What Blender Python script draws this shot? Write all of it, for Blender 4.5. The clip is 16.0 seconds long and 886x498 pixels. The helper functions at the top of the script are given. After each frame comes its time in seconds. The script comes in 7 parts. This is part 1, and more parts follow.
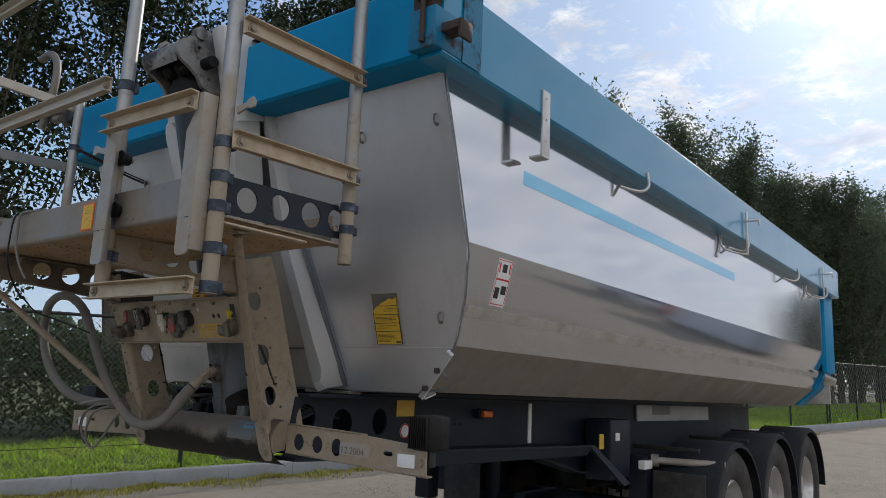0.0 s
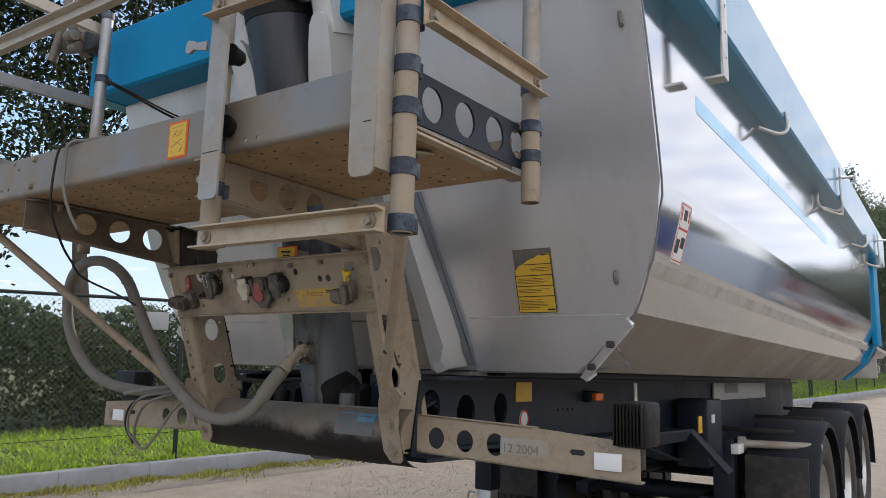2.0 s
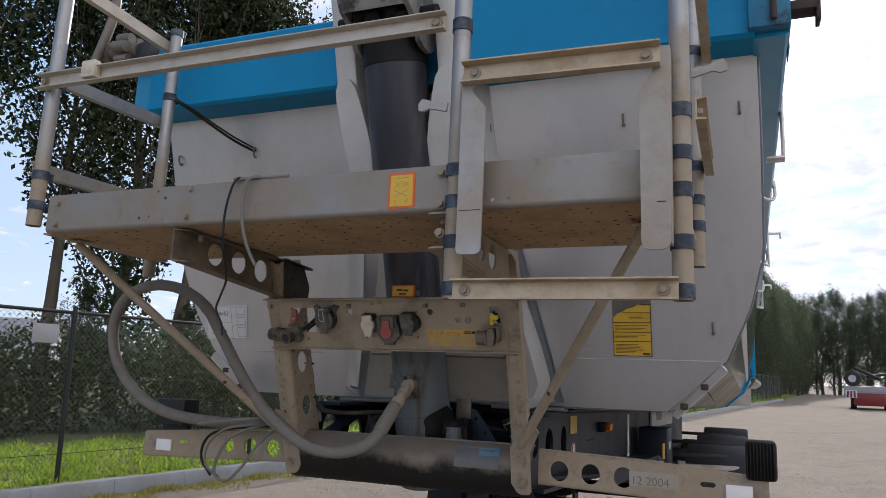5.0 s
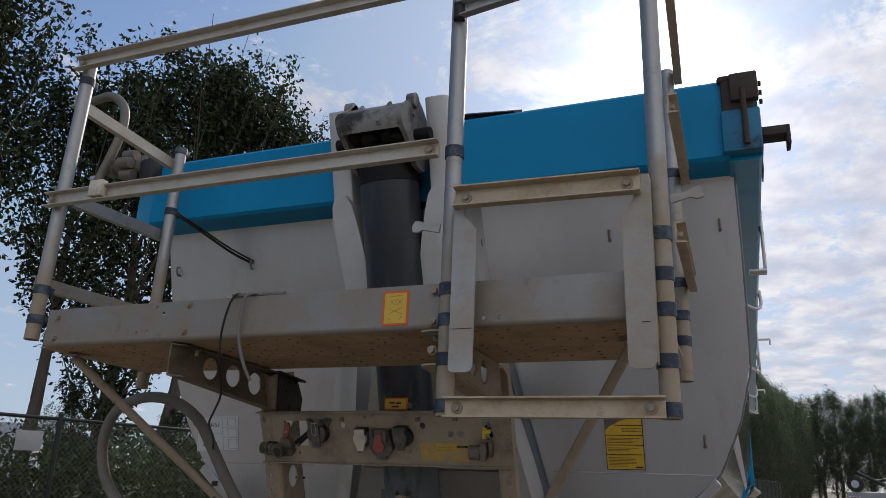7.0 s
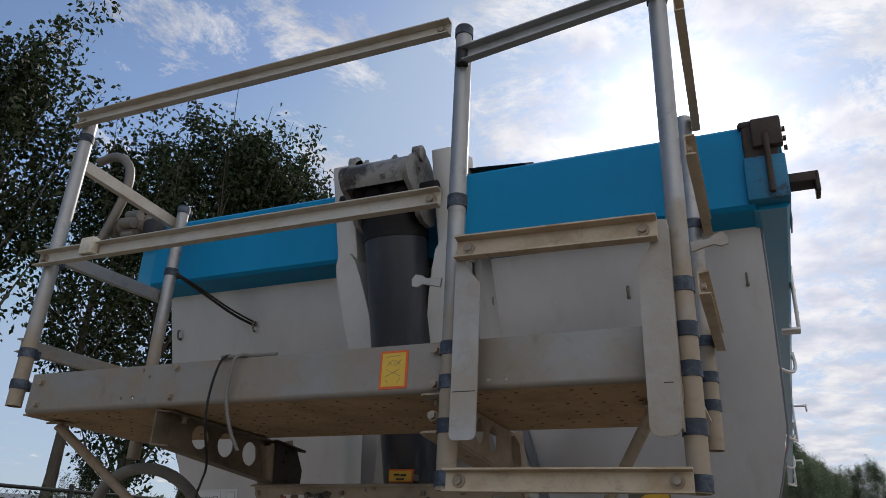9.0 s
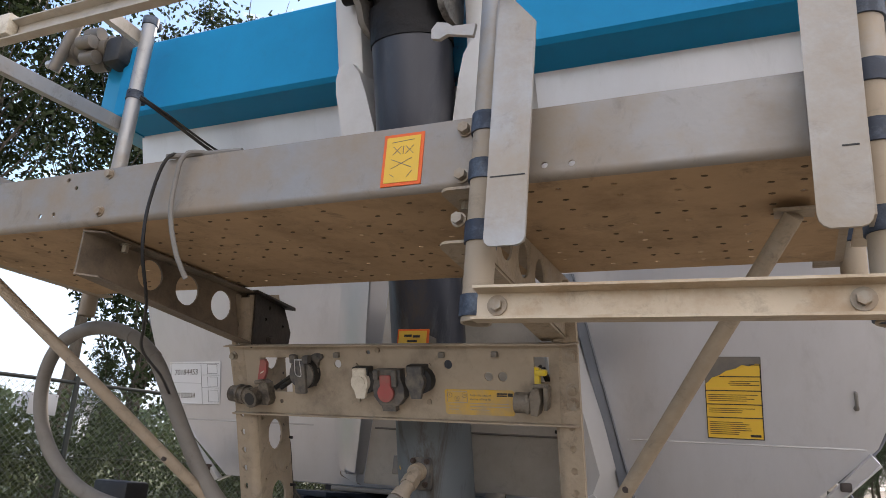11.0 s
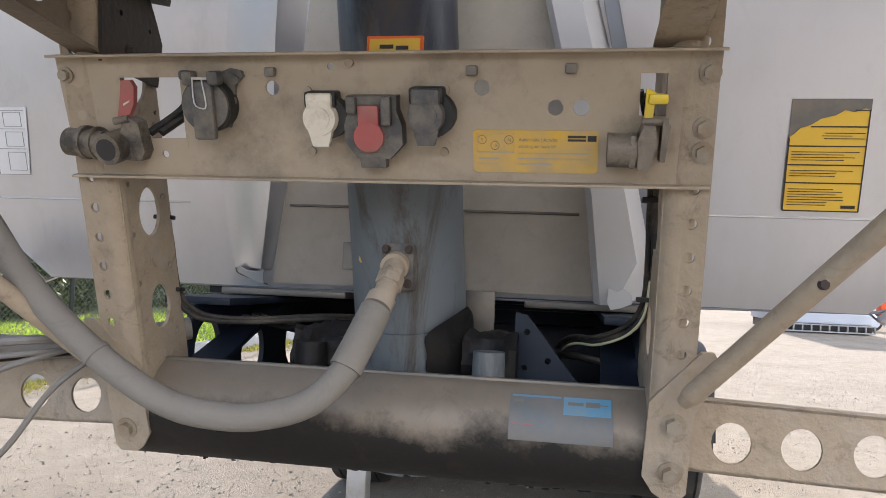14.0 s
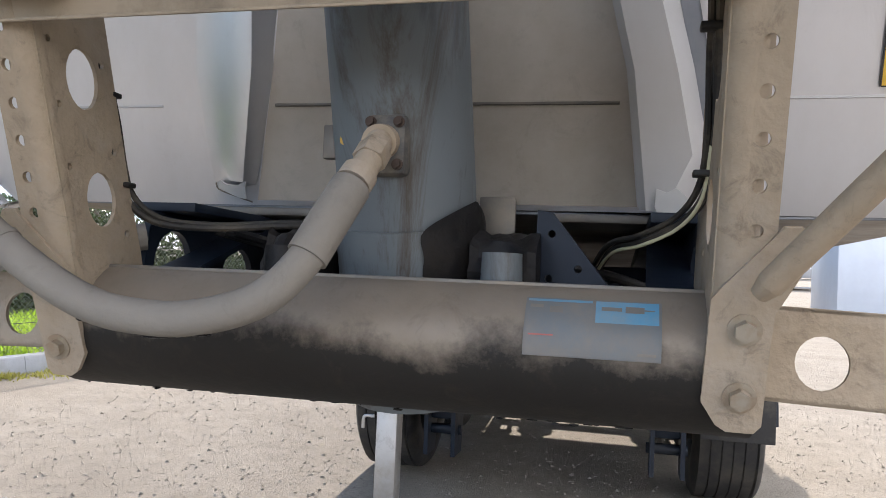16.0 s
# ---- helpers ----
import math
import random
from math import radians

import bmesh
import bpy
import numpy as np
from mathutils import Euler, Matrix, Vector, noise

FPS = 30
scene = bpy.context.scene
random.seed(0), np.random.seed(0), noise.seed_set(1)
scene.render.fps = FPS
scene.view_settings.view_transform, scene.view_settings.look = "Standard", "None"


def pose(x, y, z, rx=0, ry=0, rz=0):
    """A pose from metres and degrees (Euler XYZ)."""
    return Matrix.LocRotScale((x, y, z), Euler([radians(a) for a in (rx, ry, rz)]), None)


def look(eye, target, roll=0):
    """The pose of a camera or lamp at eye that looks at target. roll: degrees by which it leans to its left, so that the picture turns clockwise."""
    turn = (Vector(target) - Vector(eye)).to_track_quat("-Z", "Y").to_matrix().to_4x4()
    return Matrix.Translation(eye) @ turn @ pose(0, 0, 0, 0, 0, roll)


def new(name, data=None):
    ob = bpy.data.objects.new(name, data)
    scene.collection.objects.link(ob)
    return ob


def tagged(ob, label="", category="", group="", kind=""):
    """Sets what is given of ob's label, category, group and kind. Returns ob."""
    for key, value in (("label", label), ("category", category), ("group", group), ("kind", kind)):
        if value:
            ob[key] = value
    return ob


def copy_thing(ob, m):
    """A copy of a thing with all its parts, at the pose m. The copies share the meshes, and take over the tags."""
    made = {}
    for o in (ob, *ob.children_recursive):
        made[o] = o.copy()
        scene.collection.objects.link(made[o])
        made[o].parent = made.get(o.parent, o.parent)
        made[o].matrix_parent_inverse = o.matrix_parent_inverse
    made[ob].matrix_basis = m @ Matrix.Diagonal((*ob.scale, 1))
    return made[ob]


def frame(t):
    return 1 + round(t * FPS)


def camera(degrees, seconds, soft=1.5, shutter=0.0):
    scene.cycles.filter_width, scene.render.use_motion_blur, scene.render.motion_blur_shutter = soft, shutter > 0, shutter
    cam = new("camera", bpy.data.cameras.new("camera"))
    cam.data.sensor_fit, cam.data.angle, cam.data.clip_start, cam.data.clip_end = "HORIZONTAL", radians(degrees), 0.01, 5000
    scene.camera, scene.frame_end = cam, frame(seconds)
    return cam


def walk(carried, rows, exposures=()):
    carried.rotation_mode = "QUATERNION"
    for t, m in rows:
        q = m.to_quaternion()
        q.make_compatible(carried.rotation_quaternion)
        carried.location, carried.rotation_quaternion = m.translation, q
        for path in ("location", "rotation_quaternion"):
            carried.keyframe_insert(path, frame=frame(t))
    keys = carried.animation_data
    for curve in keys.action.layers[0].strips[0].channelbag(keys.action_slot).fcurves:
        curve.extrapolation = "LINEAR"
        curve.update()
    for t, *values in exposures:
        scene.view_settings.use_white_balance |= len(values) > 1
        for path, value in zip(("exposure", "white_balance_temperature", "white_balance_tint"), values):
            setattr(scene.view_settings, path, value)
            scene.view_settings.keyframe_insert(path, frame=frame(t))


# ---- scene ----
cam = camera(61.3, 16.0, 0.8)
PATH = [
    (0, (2.874, -2.769, 1.569), (1.67, -1.204, 1.889), 1.5),
    (0.5, (2.59, -2.829, 1.568), (1.405, -1.251, 1.891), 1.6),
    (1, (2.373, -2.86, 1.566), (1.218, -1.257, 1.874), 1.5),
    (1.5, (2.16, -2.759, 1.533), (1.029, -1.135, 1.823), 1.2),
    (2, (1.929, -2.631, 1.538), (0.805, -1.0, 1.81), 0.6),
    (2.5, (1.69, -2.622, 1.521), (0.576, -0.981, 1.781), 0.6),
    (3, (1.406, -2.686, 1.54), (0.466, -0.94, 1.799), 0.8),
    (5.5, (1.164, -3.321, 1.596), (0.429, -1.498, 1.965), 1.9),
    (6, (1.171, -3.329, 1.603), (0.451, -1.52, 2.064), 2.0),
    (6.5, (1.181, -3.321, 1.61), (0.468, -1.529, 2.138), 2.0),
    (7, (1.191, -3.325, 1.622), (0.478, -1.55, 2.207), 1.8),
    (7.5, (1.209, -3.311, 1.629), (0.489, -1.579, 2.324), 1.8),
    (8, (1.227, -3.323, 1.644), (0.512, -1.631, 2.435), 1.8),
    (10.5, (1.003, -2.678, 1.594), (0.17, -0.96, 2.192), 3.1),
    (11, (0.908, -2.549, 1.568), (0.085, -0.81, 2.112), 3.7),
    (11.5, (0.765, -2.385, 1.57), (-0.026, -0.621, 2.082), 3.3),
    (12, (0.636, -2.282, 1.568), (-0.085, -0.469, 2.009), 2.8),
    (12.5, (0.46, -2.209, 1.572), (-0.029, -0.296, 1.896), 1.7),
    (13, (0.359, -2.146, 1.572), (0.044, -0.18, 1.766), 1.4),
    (13.5, (0.322, -2.031, 1.558), (0.029, -0.054, 1.631), 1.9),
    (14, (0.305, -1.945, 1.547), (-0.044, 0.024, 1.578), 2.2),
    (14.5, (0.31, -1.916, 1.539), (-0.093, 0.043, 1.583), 2.3),
    (15, (0.328, -1.875, 1.509), (-0.108, 0.076, 1.555), 2.4),
    (15.5, (0.345, -1.82, 1.464), (-0.128, 0.123, 1.495), 2.4),
    (16, (0.328, -1.661, 1.383), (-0.147, 0.281, 1.405), 2.1),
]
EXPOSE = [(0.0, -0.05, 6550, 11), (1.0, 0.07, 6600, 13), (1.5, 0.38, 6700, 13), (2.5, 0.66, 6750, 13), (3.0, 0.55, 6850, 14), (5.5, 0.27, 6600, 16), (6.0, -0.03, 6600, 15), (6.5, -0.22, 6600, 14), (7.0, -0.27, 6600, 13), (7.5, -0.44, 6550, 12), (8.0, -0.64, 6500, 11), (9.2, -0.11, 6700, 13), (10.5, 0.73, 6950, 17), (11.5, 1.47, 7050, 17), (12.5, 1.82, 7050, 17), (13.3, 1.62, 6900, 16), (14.0, 1.7, 6750, 15), (15.0, 1.92, 6700, 15), (16.0, 1.7, 6650, 14)]
walk(cam, [(t, look(eye, target, roll)) for t, eye, target, roll in PATH], EXPOSE)

# ---- sky and sun ----
SUN_UP, SUN_AZ = radians(30.0), radians(-4.0)      # azimuth from +y towards +x
sun_way = Vector((math.sin(SUN_AZ) * math.cos(SUN_UP), math.cos(SUN_AZ) * math.cos(SUN_UP), math.sin(SUN_UP)))
world = bpy.data.worlds.new("sky")
world.use_nodes = True
scene.world = world
wn, wl = world.node_tree.nodes, world.node_tree.links
wn.clear()
w_out, w_bg = wn.new("ShaderNodeOutputWorld"), wn.new("ShaderNodeBackground")
w_sky = wn.new("ShaderNodeTexSky")
w_sky.sky_type, w_sky.sun_disc = "NISHITA", False
w_sky.sun_elevation, w_sky.sun_rotation = SUN_UP, SUN_AZ
w_sky.dust_density, w_sky.ozone_density, w_sky.air_density = 0.5, 3.0, 1.0
w_co = wn.new("ShaderNodeTexCoord")
w_sep = wn.new("ShaderNodeSeparateXYZ")
wl.new(w_co.outputs["Generated"], w_sep.inputs[0])
# clouds lie on a flat layer: the way divided by its height
w_h = wn.new("ShaderNodeMath"); w_h.operation = "MAXIMUM"; w_h.inputs[1].default_value = 0.06
wl.new(w_sep.outputs[2], w_h.inputs[0])
w_add = wn.new("ShaderNodeMath"); w_add.operation = "ADD"; w_add.inputs[1].default_value = 0.12
wl.new(w_h.outputs[0], w_add.inputs[0])
w_div = wn.new("ShaderNodeVectorMath"); w_div.operation = "DIVIDE"
w_com = wn.new("ShaderNodeCombineXYZ")
for i in range(3):
    wl.new(w_add.outputs[0], w_com.inputs[i])
wl.new(w_co.outputs["Generated"], w_div.inputs[0]); wl.new(w_com.outputs[0], w_div.inputs[1])
w_n1 = wn.new("ShaderNodeTexNoise"); w_n1.inputs["Scale"].default_value = 3.4; w_n1.inputs["Detail"].default_value = 9; w_n1.inputs["Roughness"].default_value = 0.74; w_n1.inputs["Distortion"].default_value = 0.35
w_map = wn.new("ShaderNodeMapping"); w_map.inputs["Scale"].default_value = (1.35, 1.1, 1.0); w_map.inputs["Location"].default_value = (3.1, 0.7, 0)
wl.new(w_div.outputs[0], w_map.inputs[0]); wl.new(w_map.outputs[0], w_n1.inputs["Vector"])
# the cover is broken overhead and on the west side, fuller low down to the east
w_tilt = wn.new("ShaderNodeVectorMath"); w_tilt.operation = "DOT_PRODUCT"; w_tilt.inputs[1].default_value = (0.21, 0.0, -0.05)
wl.new(w_co.outputs["Generated"], w_tilt.inputs[0])
w_cover = wn.new("ShaderNodeMath"); w_cover.operation = "ADD"
wl.new(w_n1.outputs[0], w_cover.inputs[0]); wl.new(w_tilt.outputs["Value"], w_cover.inputs[1])
w_rmp = wn.new("ShaderNodeValToRGB")
w_rmp.color_ramp.elements[0].position, w_rmp.color_ramp.elements[1].position = 0.395, 0.520
wl.new(w_cover.outputs[0], w_rmp.inputs[0])
# cloud tone varies by noise alone, before the fill below
w_grey = wn.new("ShaderNodeTexNoise"); w_grey.inputs["Scale"].default_value = 5.5; w_grey.inputs["Detail"].default_value = 6
wl.new(w_map.outputs[0], w_grey.inputs["Vector"])
w_shade = wn.new("ShaderNodeValToRGB")
w_shade.color_ramp.elements[0].position, w_shade.color_ramp.elements[1].position = 0.35, 0.65
w_shade.color_ramp.elements[0].color, w_shade.color_ramp.elements[1].color = (3.8, 4.0, 4.4, 1), (6.2, 6.3, 6.5, 1)
wl.new(w_grey.outputs[0], w_shade.inputs[0])
# the open sky is capped at this blue to keep it from burning out
w_cap = wn.new("ShaderNodeMix"); w_cap.data_type = "RGBA"; w_cap.blend_type = "DARKEN"; w_cap.inputs[0].default_value = 0.8
w_cap.inputs[7].default_value = (2.8, 3.65, 4.9, 1)
wl.new(w_sky.outputs[0], w_cap.inputs[6])
w_lift = wn.new("ShaderNodeMix"); w_lift.data_type = "RGBA"; w_lift.blend_type = "LIGHTEN"; w_lift.inputs[0].default_value = 0.35
# the unseen clouds opposite the sun are brightened and warmed to fill the front
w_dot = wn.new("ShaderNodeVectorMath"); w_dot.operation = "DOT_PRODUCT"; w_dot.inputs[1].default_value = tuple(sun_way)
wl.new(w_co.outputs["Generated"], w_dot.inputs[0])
w_fill = wn.new("ShaderNodeValToRGB")
w_fill.color_ramp.interpolation = "EASE"
w_fill.color_ramp.elements[0].position, w_fill.color_ramp.elements[1].position = 0.0, 0.75
w_fill.color_ramp.elements[0].color, w_fill.color_ramp.elements[1].color = (1.98, 1.95, 1.90, 1), (1, 1, 1, 1)
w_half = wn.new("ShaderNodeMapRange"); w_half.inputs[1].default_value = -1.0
wl.new(w_dot.outputs["Value"], w_half.inputs[0]); wl.new(w_half.outputs[0], w_fill.inputs[0])
w_filled = wn.new("ShaderNodeMix"); w_filled.data_type = "RGBA"; w_filled.blend_type = "MULTIPLY"; w_filled.inputs[0].default_value = 1.0
wl.new(w_shade.outputs[0], w_filled.inputs[6]); wl.new(w_fill.outputs[0], w_filled.inputs[7])
wl.new(w_filled.outputs[2], w_lift.inputs[6]); wl.new(w_cap.outputs[2], w_lift.inputs[7])
w_mix = wn.new("ShaderNodeMix"); w_mix.data_type = "RGBA"
w_fac = wn.new("ShaderNodeMath"); w_fac.operation = "MULTIPLY"; w_fac.inputs[1].default_value = 0.9
wl.new(w_rmp.outputs[0], w_fac.inputs[0])
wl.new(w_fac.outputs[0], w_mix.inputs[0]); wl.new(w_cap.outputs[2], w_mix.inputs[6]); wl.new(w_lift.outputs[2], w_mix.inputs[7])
# the bright ring of thin cloud round the sun
w_ring = None
for power, gain in ((700, 3.0), (160, 0.8), (24, 0.42)):
    w_pow = wn.new("ShaderNodeMath"); w_pow.operation = "POWER"; w_pow.inputs[1].default_value = power
    w_pos = wn.new("ShaderNodeMath"); w_pos.operation = "MAXIMUM"; w_pos.inputs[1].default_value = 0.0
    wl.new(w_dot.outputs["Value"], w_pos.inputs[0]); wl.new(w_pos.outputs[0], w_pow.inputs[0])
    w_sum = wn.new("ShaderNodeMath"); w_sum.operation = "MULTIPLY_ADD"; w_sum.inputs[1].default_value = gain; w_sum.inputs[2].default_value = 1.0
    wl.new(w_pow.outputs[0], w_sum.inputs[0])
    if w_ring:
        wl.new(w_ring.outputs[0], w_sum.inputs[2])
    w_ring = w_sum
w_glow = wn.new("ShaderNodeVectorMath"); w_glow.operation = "SCALE"
wl.new(w_mix.outputs[2], w_glow.inputs[0]); wl.new(w_ring.outputs[0], w_glow.inputs["Scale"])
wl.new(w_glow.outputs[0], w_bg.inputs[0])
w_bg.inputs[1].default_value = 0.15
wl.new(w_bg.outputs[0], w_out.inputs[0])
sun = new("sun", bpy.data.lights.new("sun", "SUN"))
sun.data.energy, sun.data.angle, sun.data.color = 2.7, radians(0.6), (1.0, 0.93, 0.84)
sun.matrix_world = look(sun_way * 60, (0, 0, 0))


# ---- materials ----
def material(name, base, rough=0.5, metal=0.0, vary=0.15, scale=8.0, second=None, amount=0.5, patch=3.0, edges=(0.45, 0.6), bump=0.0, bump_scale=60.0,
             rough2=None, stretch=(1, 1, 1), per=None, coat=0.0, spec=0.5, sheer=0.0, metal2=None, drip=None, grime=0.0, grime_scale=11.0, grime_edges=(0.54, 0.74)):
    """Base colour with grain, and a second colour (dust, rust, dirt) in patches of their own shape."""
    m = bpy.data.materials.new(name)
    m.use_nodes = True
    n, l = m.node_tree.nodes, m.node_tree.links
    b = n["Principled BSDF"]
    b.inputs["Metallic"].default_value, b.inputs["Roughness"].default_value = metal, rough
    b.inputs["Coat Weight"].default_value, b.inputs["Specular IOR Level"].default_value = coat, spec
    co = n.new("ShaderNodeTexCoord")
    mp = n.new("ShaderNodeMapping"); mp.inputs["Scale"].default_value = stretch
    l.new(co.outputs["Object"], mp.inputs[0])
    grain = n.new("ShaderNodeTexNoise"); grain.inputs["Scale"].default_value = scale; grain.inputs["Detail"].default_value = 6; grain.inputs["Roughness"].default_value = 0.65
    l.new(mp.outputs[0], grain.inputs["Vector"])
    val = n.new("ShaderNodeMapRange"); val.inputs[3].default_value, val.inputs[4].default_value = 1 - vary, 1 + vary
    l.new(grain.outputs[0], val.inputs[0])
    hsv = n.new("ShaderNodeHueSaturation"); hsv.inputs["Color"].default_value = base
    last_value = val.outputs[0]
    if per:
        src = n.new("ShaderNodeObjectInfo") if per == "object" else n.new("ShaderNodeNewGeometry")
        rnd = n.new("ShaderNodeMapRange"); rnd.inputs[3].default_value, rnd.inputs[4].default_value = 0.65, 1.35
        l.new(src.outputs["Random" if per == "object" else "Random Per Island"], rnd.inputs[0])
        mul = n.new("ShaderNodeMath"); mul.operation = "MULTIPLY"
        l.new(val.outputs[0], mul.inputs[0]); l.new(rnd.outputs[0], mul.inputs[1])
        last_value = mul.outputs[0]
    l.new(last_value, hsv.inputs["Value"])
    colour = hsv.outputs[0]
    if second:
        pn = n.new("ShaderNodeTexNoise"); pn.inputs["Scale"].default_value = patch; pn.inputs["Detail"].default_value = 8; pn.inputs["Roughness"].default_value = 0.7
        l.new(mp.outputs[0], pn.inputs["Vector"])
        rp = n.new("ShaderNodeMapRange"); rp.inputs[1].default_value, rp.inputs[2].default_value = edges; rp.inputs[4].default_value = amount
        spread = pn.outputs[0]
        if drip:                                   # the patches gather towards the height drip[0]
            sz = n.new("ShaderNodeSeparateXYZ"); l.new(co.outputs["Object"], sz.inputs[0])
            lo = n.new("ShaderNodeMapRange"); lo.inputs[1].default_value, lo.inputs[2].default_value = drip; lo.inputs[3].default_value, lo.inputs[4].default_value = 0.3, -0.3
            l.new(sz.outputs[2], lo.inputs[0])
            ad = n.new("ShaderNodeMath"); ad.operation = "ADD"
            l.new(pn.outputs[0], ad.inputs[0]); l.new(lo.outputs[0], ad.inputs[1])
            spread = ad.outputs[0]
        l.new(spread, rp.inputs[0])
        mx = n.new("ShaderNodeMix"); mx.data_type = "RGBA"; mx.inputs[7].default_value = second
        l.new(rp.outputs[0], mx.inputs[0]); l.new(colour, mx.inputs[6])
        colour = mx.outputs[2]
        if rough2 is not None:
            rm = n.new("ShaderNodeMapRange"); rm.inputs[3].default_value, rm.inputs[4].default_value = rough, rough2
            l.new(rp.outputs[0], rm.inputs[0]); l.new(rm.outputs[0], b.inputs["Roughness"])
        if metal2 is not None:
            mm = n.new("ShaderNodeMapRange"); mm.inputs[3].default_value, mm.inputs[4].default_value = metal, metal2
            l.new(rp.outputs[0], mm.inputs[0]); l.new(mm.outputs[0], b.inputs["Metallic"])
    if grime:                                      # small dark marks, scuffs and specks
        gn = n.new("ShaderNodeTexNoise"); gn.inputs["Scale"].default_value = grime_scale; gn.inputs["Detail"].default_value = 9; gn.inputs["Roughness"].default_value = 0.78; gn.inputs["Distortion"].default_value = 0.6
        l.new(mp.outputs[0], gn.inputs["Vector"])
        gm = n.new("ShaderNodeMapRange"); (gm.inputs[1].default_value, gm.inputs[2].default_value), gm.inputs[4].default_value = grime_edges, grime
        l.new(gn.outputs[0], gm.inputs[0])
        gx = n.new("ShaderNodeMix"); gx.data_type = "RGBA"; gx.inputs[7].default_value = (0.055, 0.042, 0.030, 1)
        l.new(gm.outputs[0], gx.inputs[0]); l.new(colour, gx.inputs[6])
        colour = gx.outputs[2]
    l.new(colour, b.inputs["Base Color"])
    if bump:
        bn = n.new("ShaderNodeTexNoise"); bn.inputs["Scale"].default_value = bump_scale; bn.inputs["Detail"].default_value = 4
        l.new(mp.outputs[0], bn.inputs["Vector"])
        bp = n.new("ShaderNodeBump"); bp.inputs["Strength"].default_value = bump; bp.inputs["Distance"].default_value = 0.01
        l.new(bn.outputs[0], bp.inputs["Height"]); l.new(bp.outputs[0], b.inputs["Normal"])
    if sheer:
        tr = n.new("ShaderNodeBsdfTranslucent"); l.new(colour, tr.inputs[0])
        ms = n.new("ShaderNodeMixShader"); ms.inputs[0].default_value = sheer
        l.new(b.outputs[0], ms.inputs[1]); l.new(tr.outputs[0], ms.inputs[2])
        l.new(ms.outputs[0], n["Material Output"].inputs[0])
    return m


DUST = (0.345, 0.278, 0.198, 1)
M_ALU_FRONT = material("aluminium_front", (0.645, 0.655, 0.685, 1), 0.29, 0.78, 0.05, 3.0, (0.48, 0.47, 0.45, 1), 0.55, 1.2, (0.38, 0.72), 0.03, 9, rough2=0.46, metal2=0.5, grime=0.12, grime_scale=7.0, stretch=(1.4, 1, 0.6))
M_ALU_SIDE = material("aluminium_polished", (0.58, 0.60, 0.635, 1), 0.085, 0.95, 0.03, 2.0, (0.62, 0.60, 0.56, 1), 0.45, 1.1, (0.45, 0.8), 0.012, 2.2, rough2=0.24)
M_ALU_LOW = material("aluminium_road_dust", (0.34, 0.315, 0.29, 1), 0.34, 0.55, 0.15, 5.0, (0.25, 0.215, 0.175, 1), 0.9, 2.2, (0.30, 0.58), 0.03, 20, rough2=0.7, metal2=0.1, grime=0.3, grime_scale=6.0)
# shade and bluish reflection on the rib's right side are put into this colour
M_STRIP = material("bluish_strip", (0.22, 0.24, 0.275, 1), 0.4, 0.55, 0.1, 6.0, (0.40, 0.40, 0.40, 1), 0.4, 3.0, (0.5, 0.75), rough2=0.5)
# the front wall's metal again, its colour darkened for shade on the right rib
M_ALU_RIB = material("aluminium_matt", (0.47, 0.47, 0.47, 1), 0.55, 0.35, 0.05, 3.0, (0.40, 0.38, 0.35, 1), 0.5, 2.0, (0.4, 0.75), 0.02, 30, rough2=0.65)
M_ALU_RAW = material("aluminium_raw", (0.60, 0.60, 0.60, 1), 0.42, 0.8, 0.1, 20, (0.42, 0.39, 0.34, 1), 0.6, 5, bump=0.05, grime=0.4)
M_BLUE = material("blue_paint", (0.0, 0.235, 0.47, 1), 0.45, 0.0, 0.08, 4, (0.005, 0.17, 0.33, 1), 0.5, 2.5, (0.5, 0.8), 0.03, 12, spec=0.16, rough2=0.55, grime=0.12)
M_BLUE_SIDE = material("blue_gloss_paint", (0.0, 0.235, 0.44, 1), 0.3, 0.0, 0.08, 4, (0.005, 0.19, 0.35, 1), 0.5, 2.5, (0.5, 0.8), 0.02, 12, coat=0.5, spec=0.4, rough2=0.4)
M_BLUE_WORN = material("blue_rusted", (0.0, 0.16, 0.30, 1), 0.5, 0.0, 0.2, 12, (0.05, 0.034, 0.028, 1), 0.9, 9, (0.52, 0.62), 0.2, 50, rough2=0.85)
M_NAVY = material("navy_paint", (0.010, 0.0165, 0.029, 1), 0.45, 0.0, 0.2, 6, (0.032, 0.029, 0.025, 1), 0.5, 3, (0.45, 0.75), 0.05, 40, rough2=0.8, spec=0.3)
M_GUARD = material("guard_plastic", (0.014, 0.017, 0.024, 1), 0.62, 0.0, 0.2, 8, (0.045, 0.042, 0.038, 1), 0.6, 3, (0.45, 0.7), 0.04, 40, rough2=0.85, spec=0.2)
M_GALV = material("dusty_galvanised", (0.40, 0.40, 0.39, 1), 0.45, 0.55, 0.12, 26, DUST, 0.75, 4.0, (0.36, 0.62), 0.08, 70, rough2=0.85, metal2=0.0, grime=0.35)
M_GALV_GREY = material("stained_casting", (0.27, 0.265, 0.255, 1), 0.55, 0.3, 0.15, 18, (0.020, 0.018, 0.017, 1), 0.95, 6.5, (0.50, 0.62), 0.1, 60, rough2=0.5, metal2=0.0, grime=0.5)
M_TUBE = material("galvanised_tube", (0.34, 0.345, 0.345, 1), 0.42, 0.5, 0.14, 18, DUST, 0.9, 4.0, (0.36, 0.60), 0.06, 60, rough2=0.8, metal2=0.1, drip=(1.75, 2.75), grime=0.5)
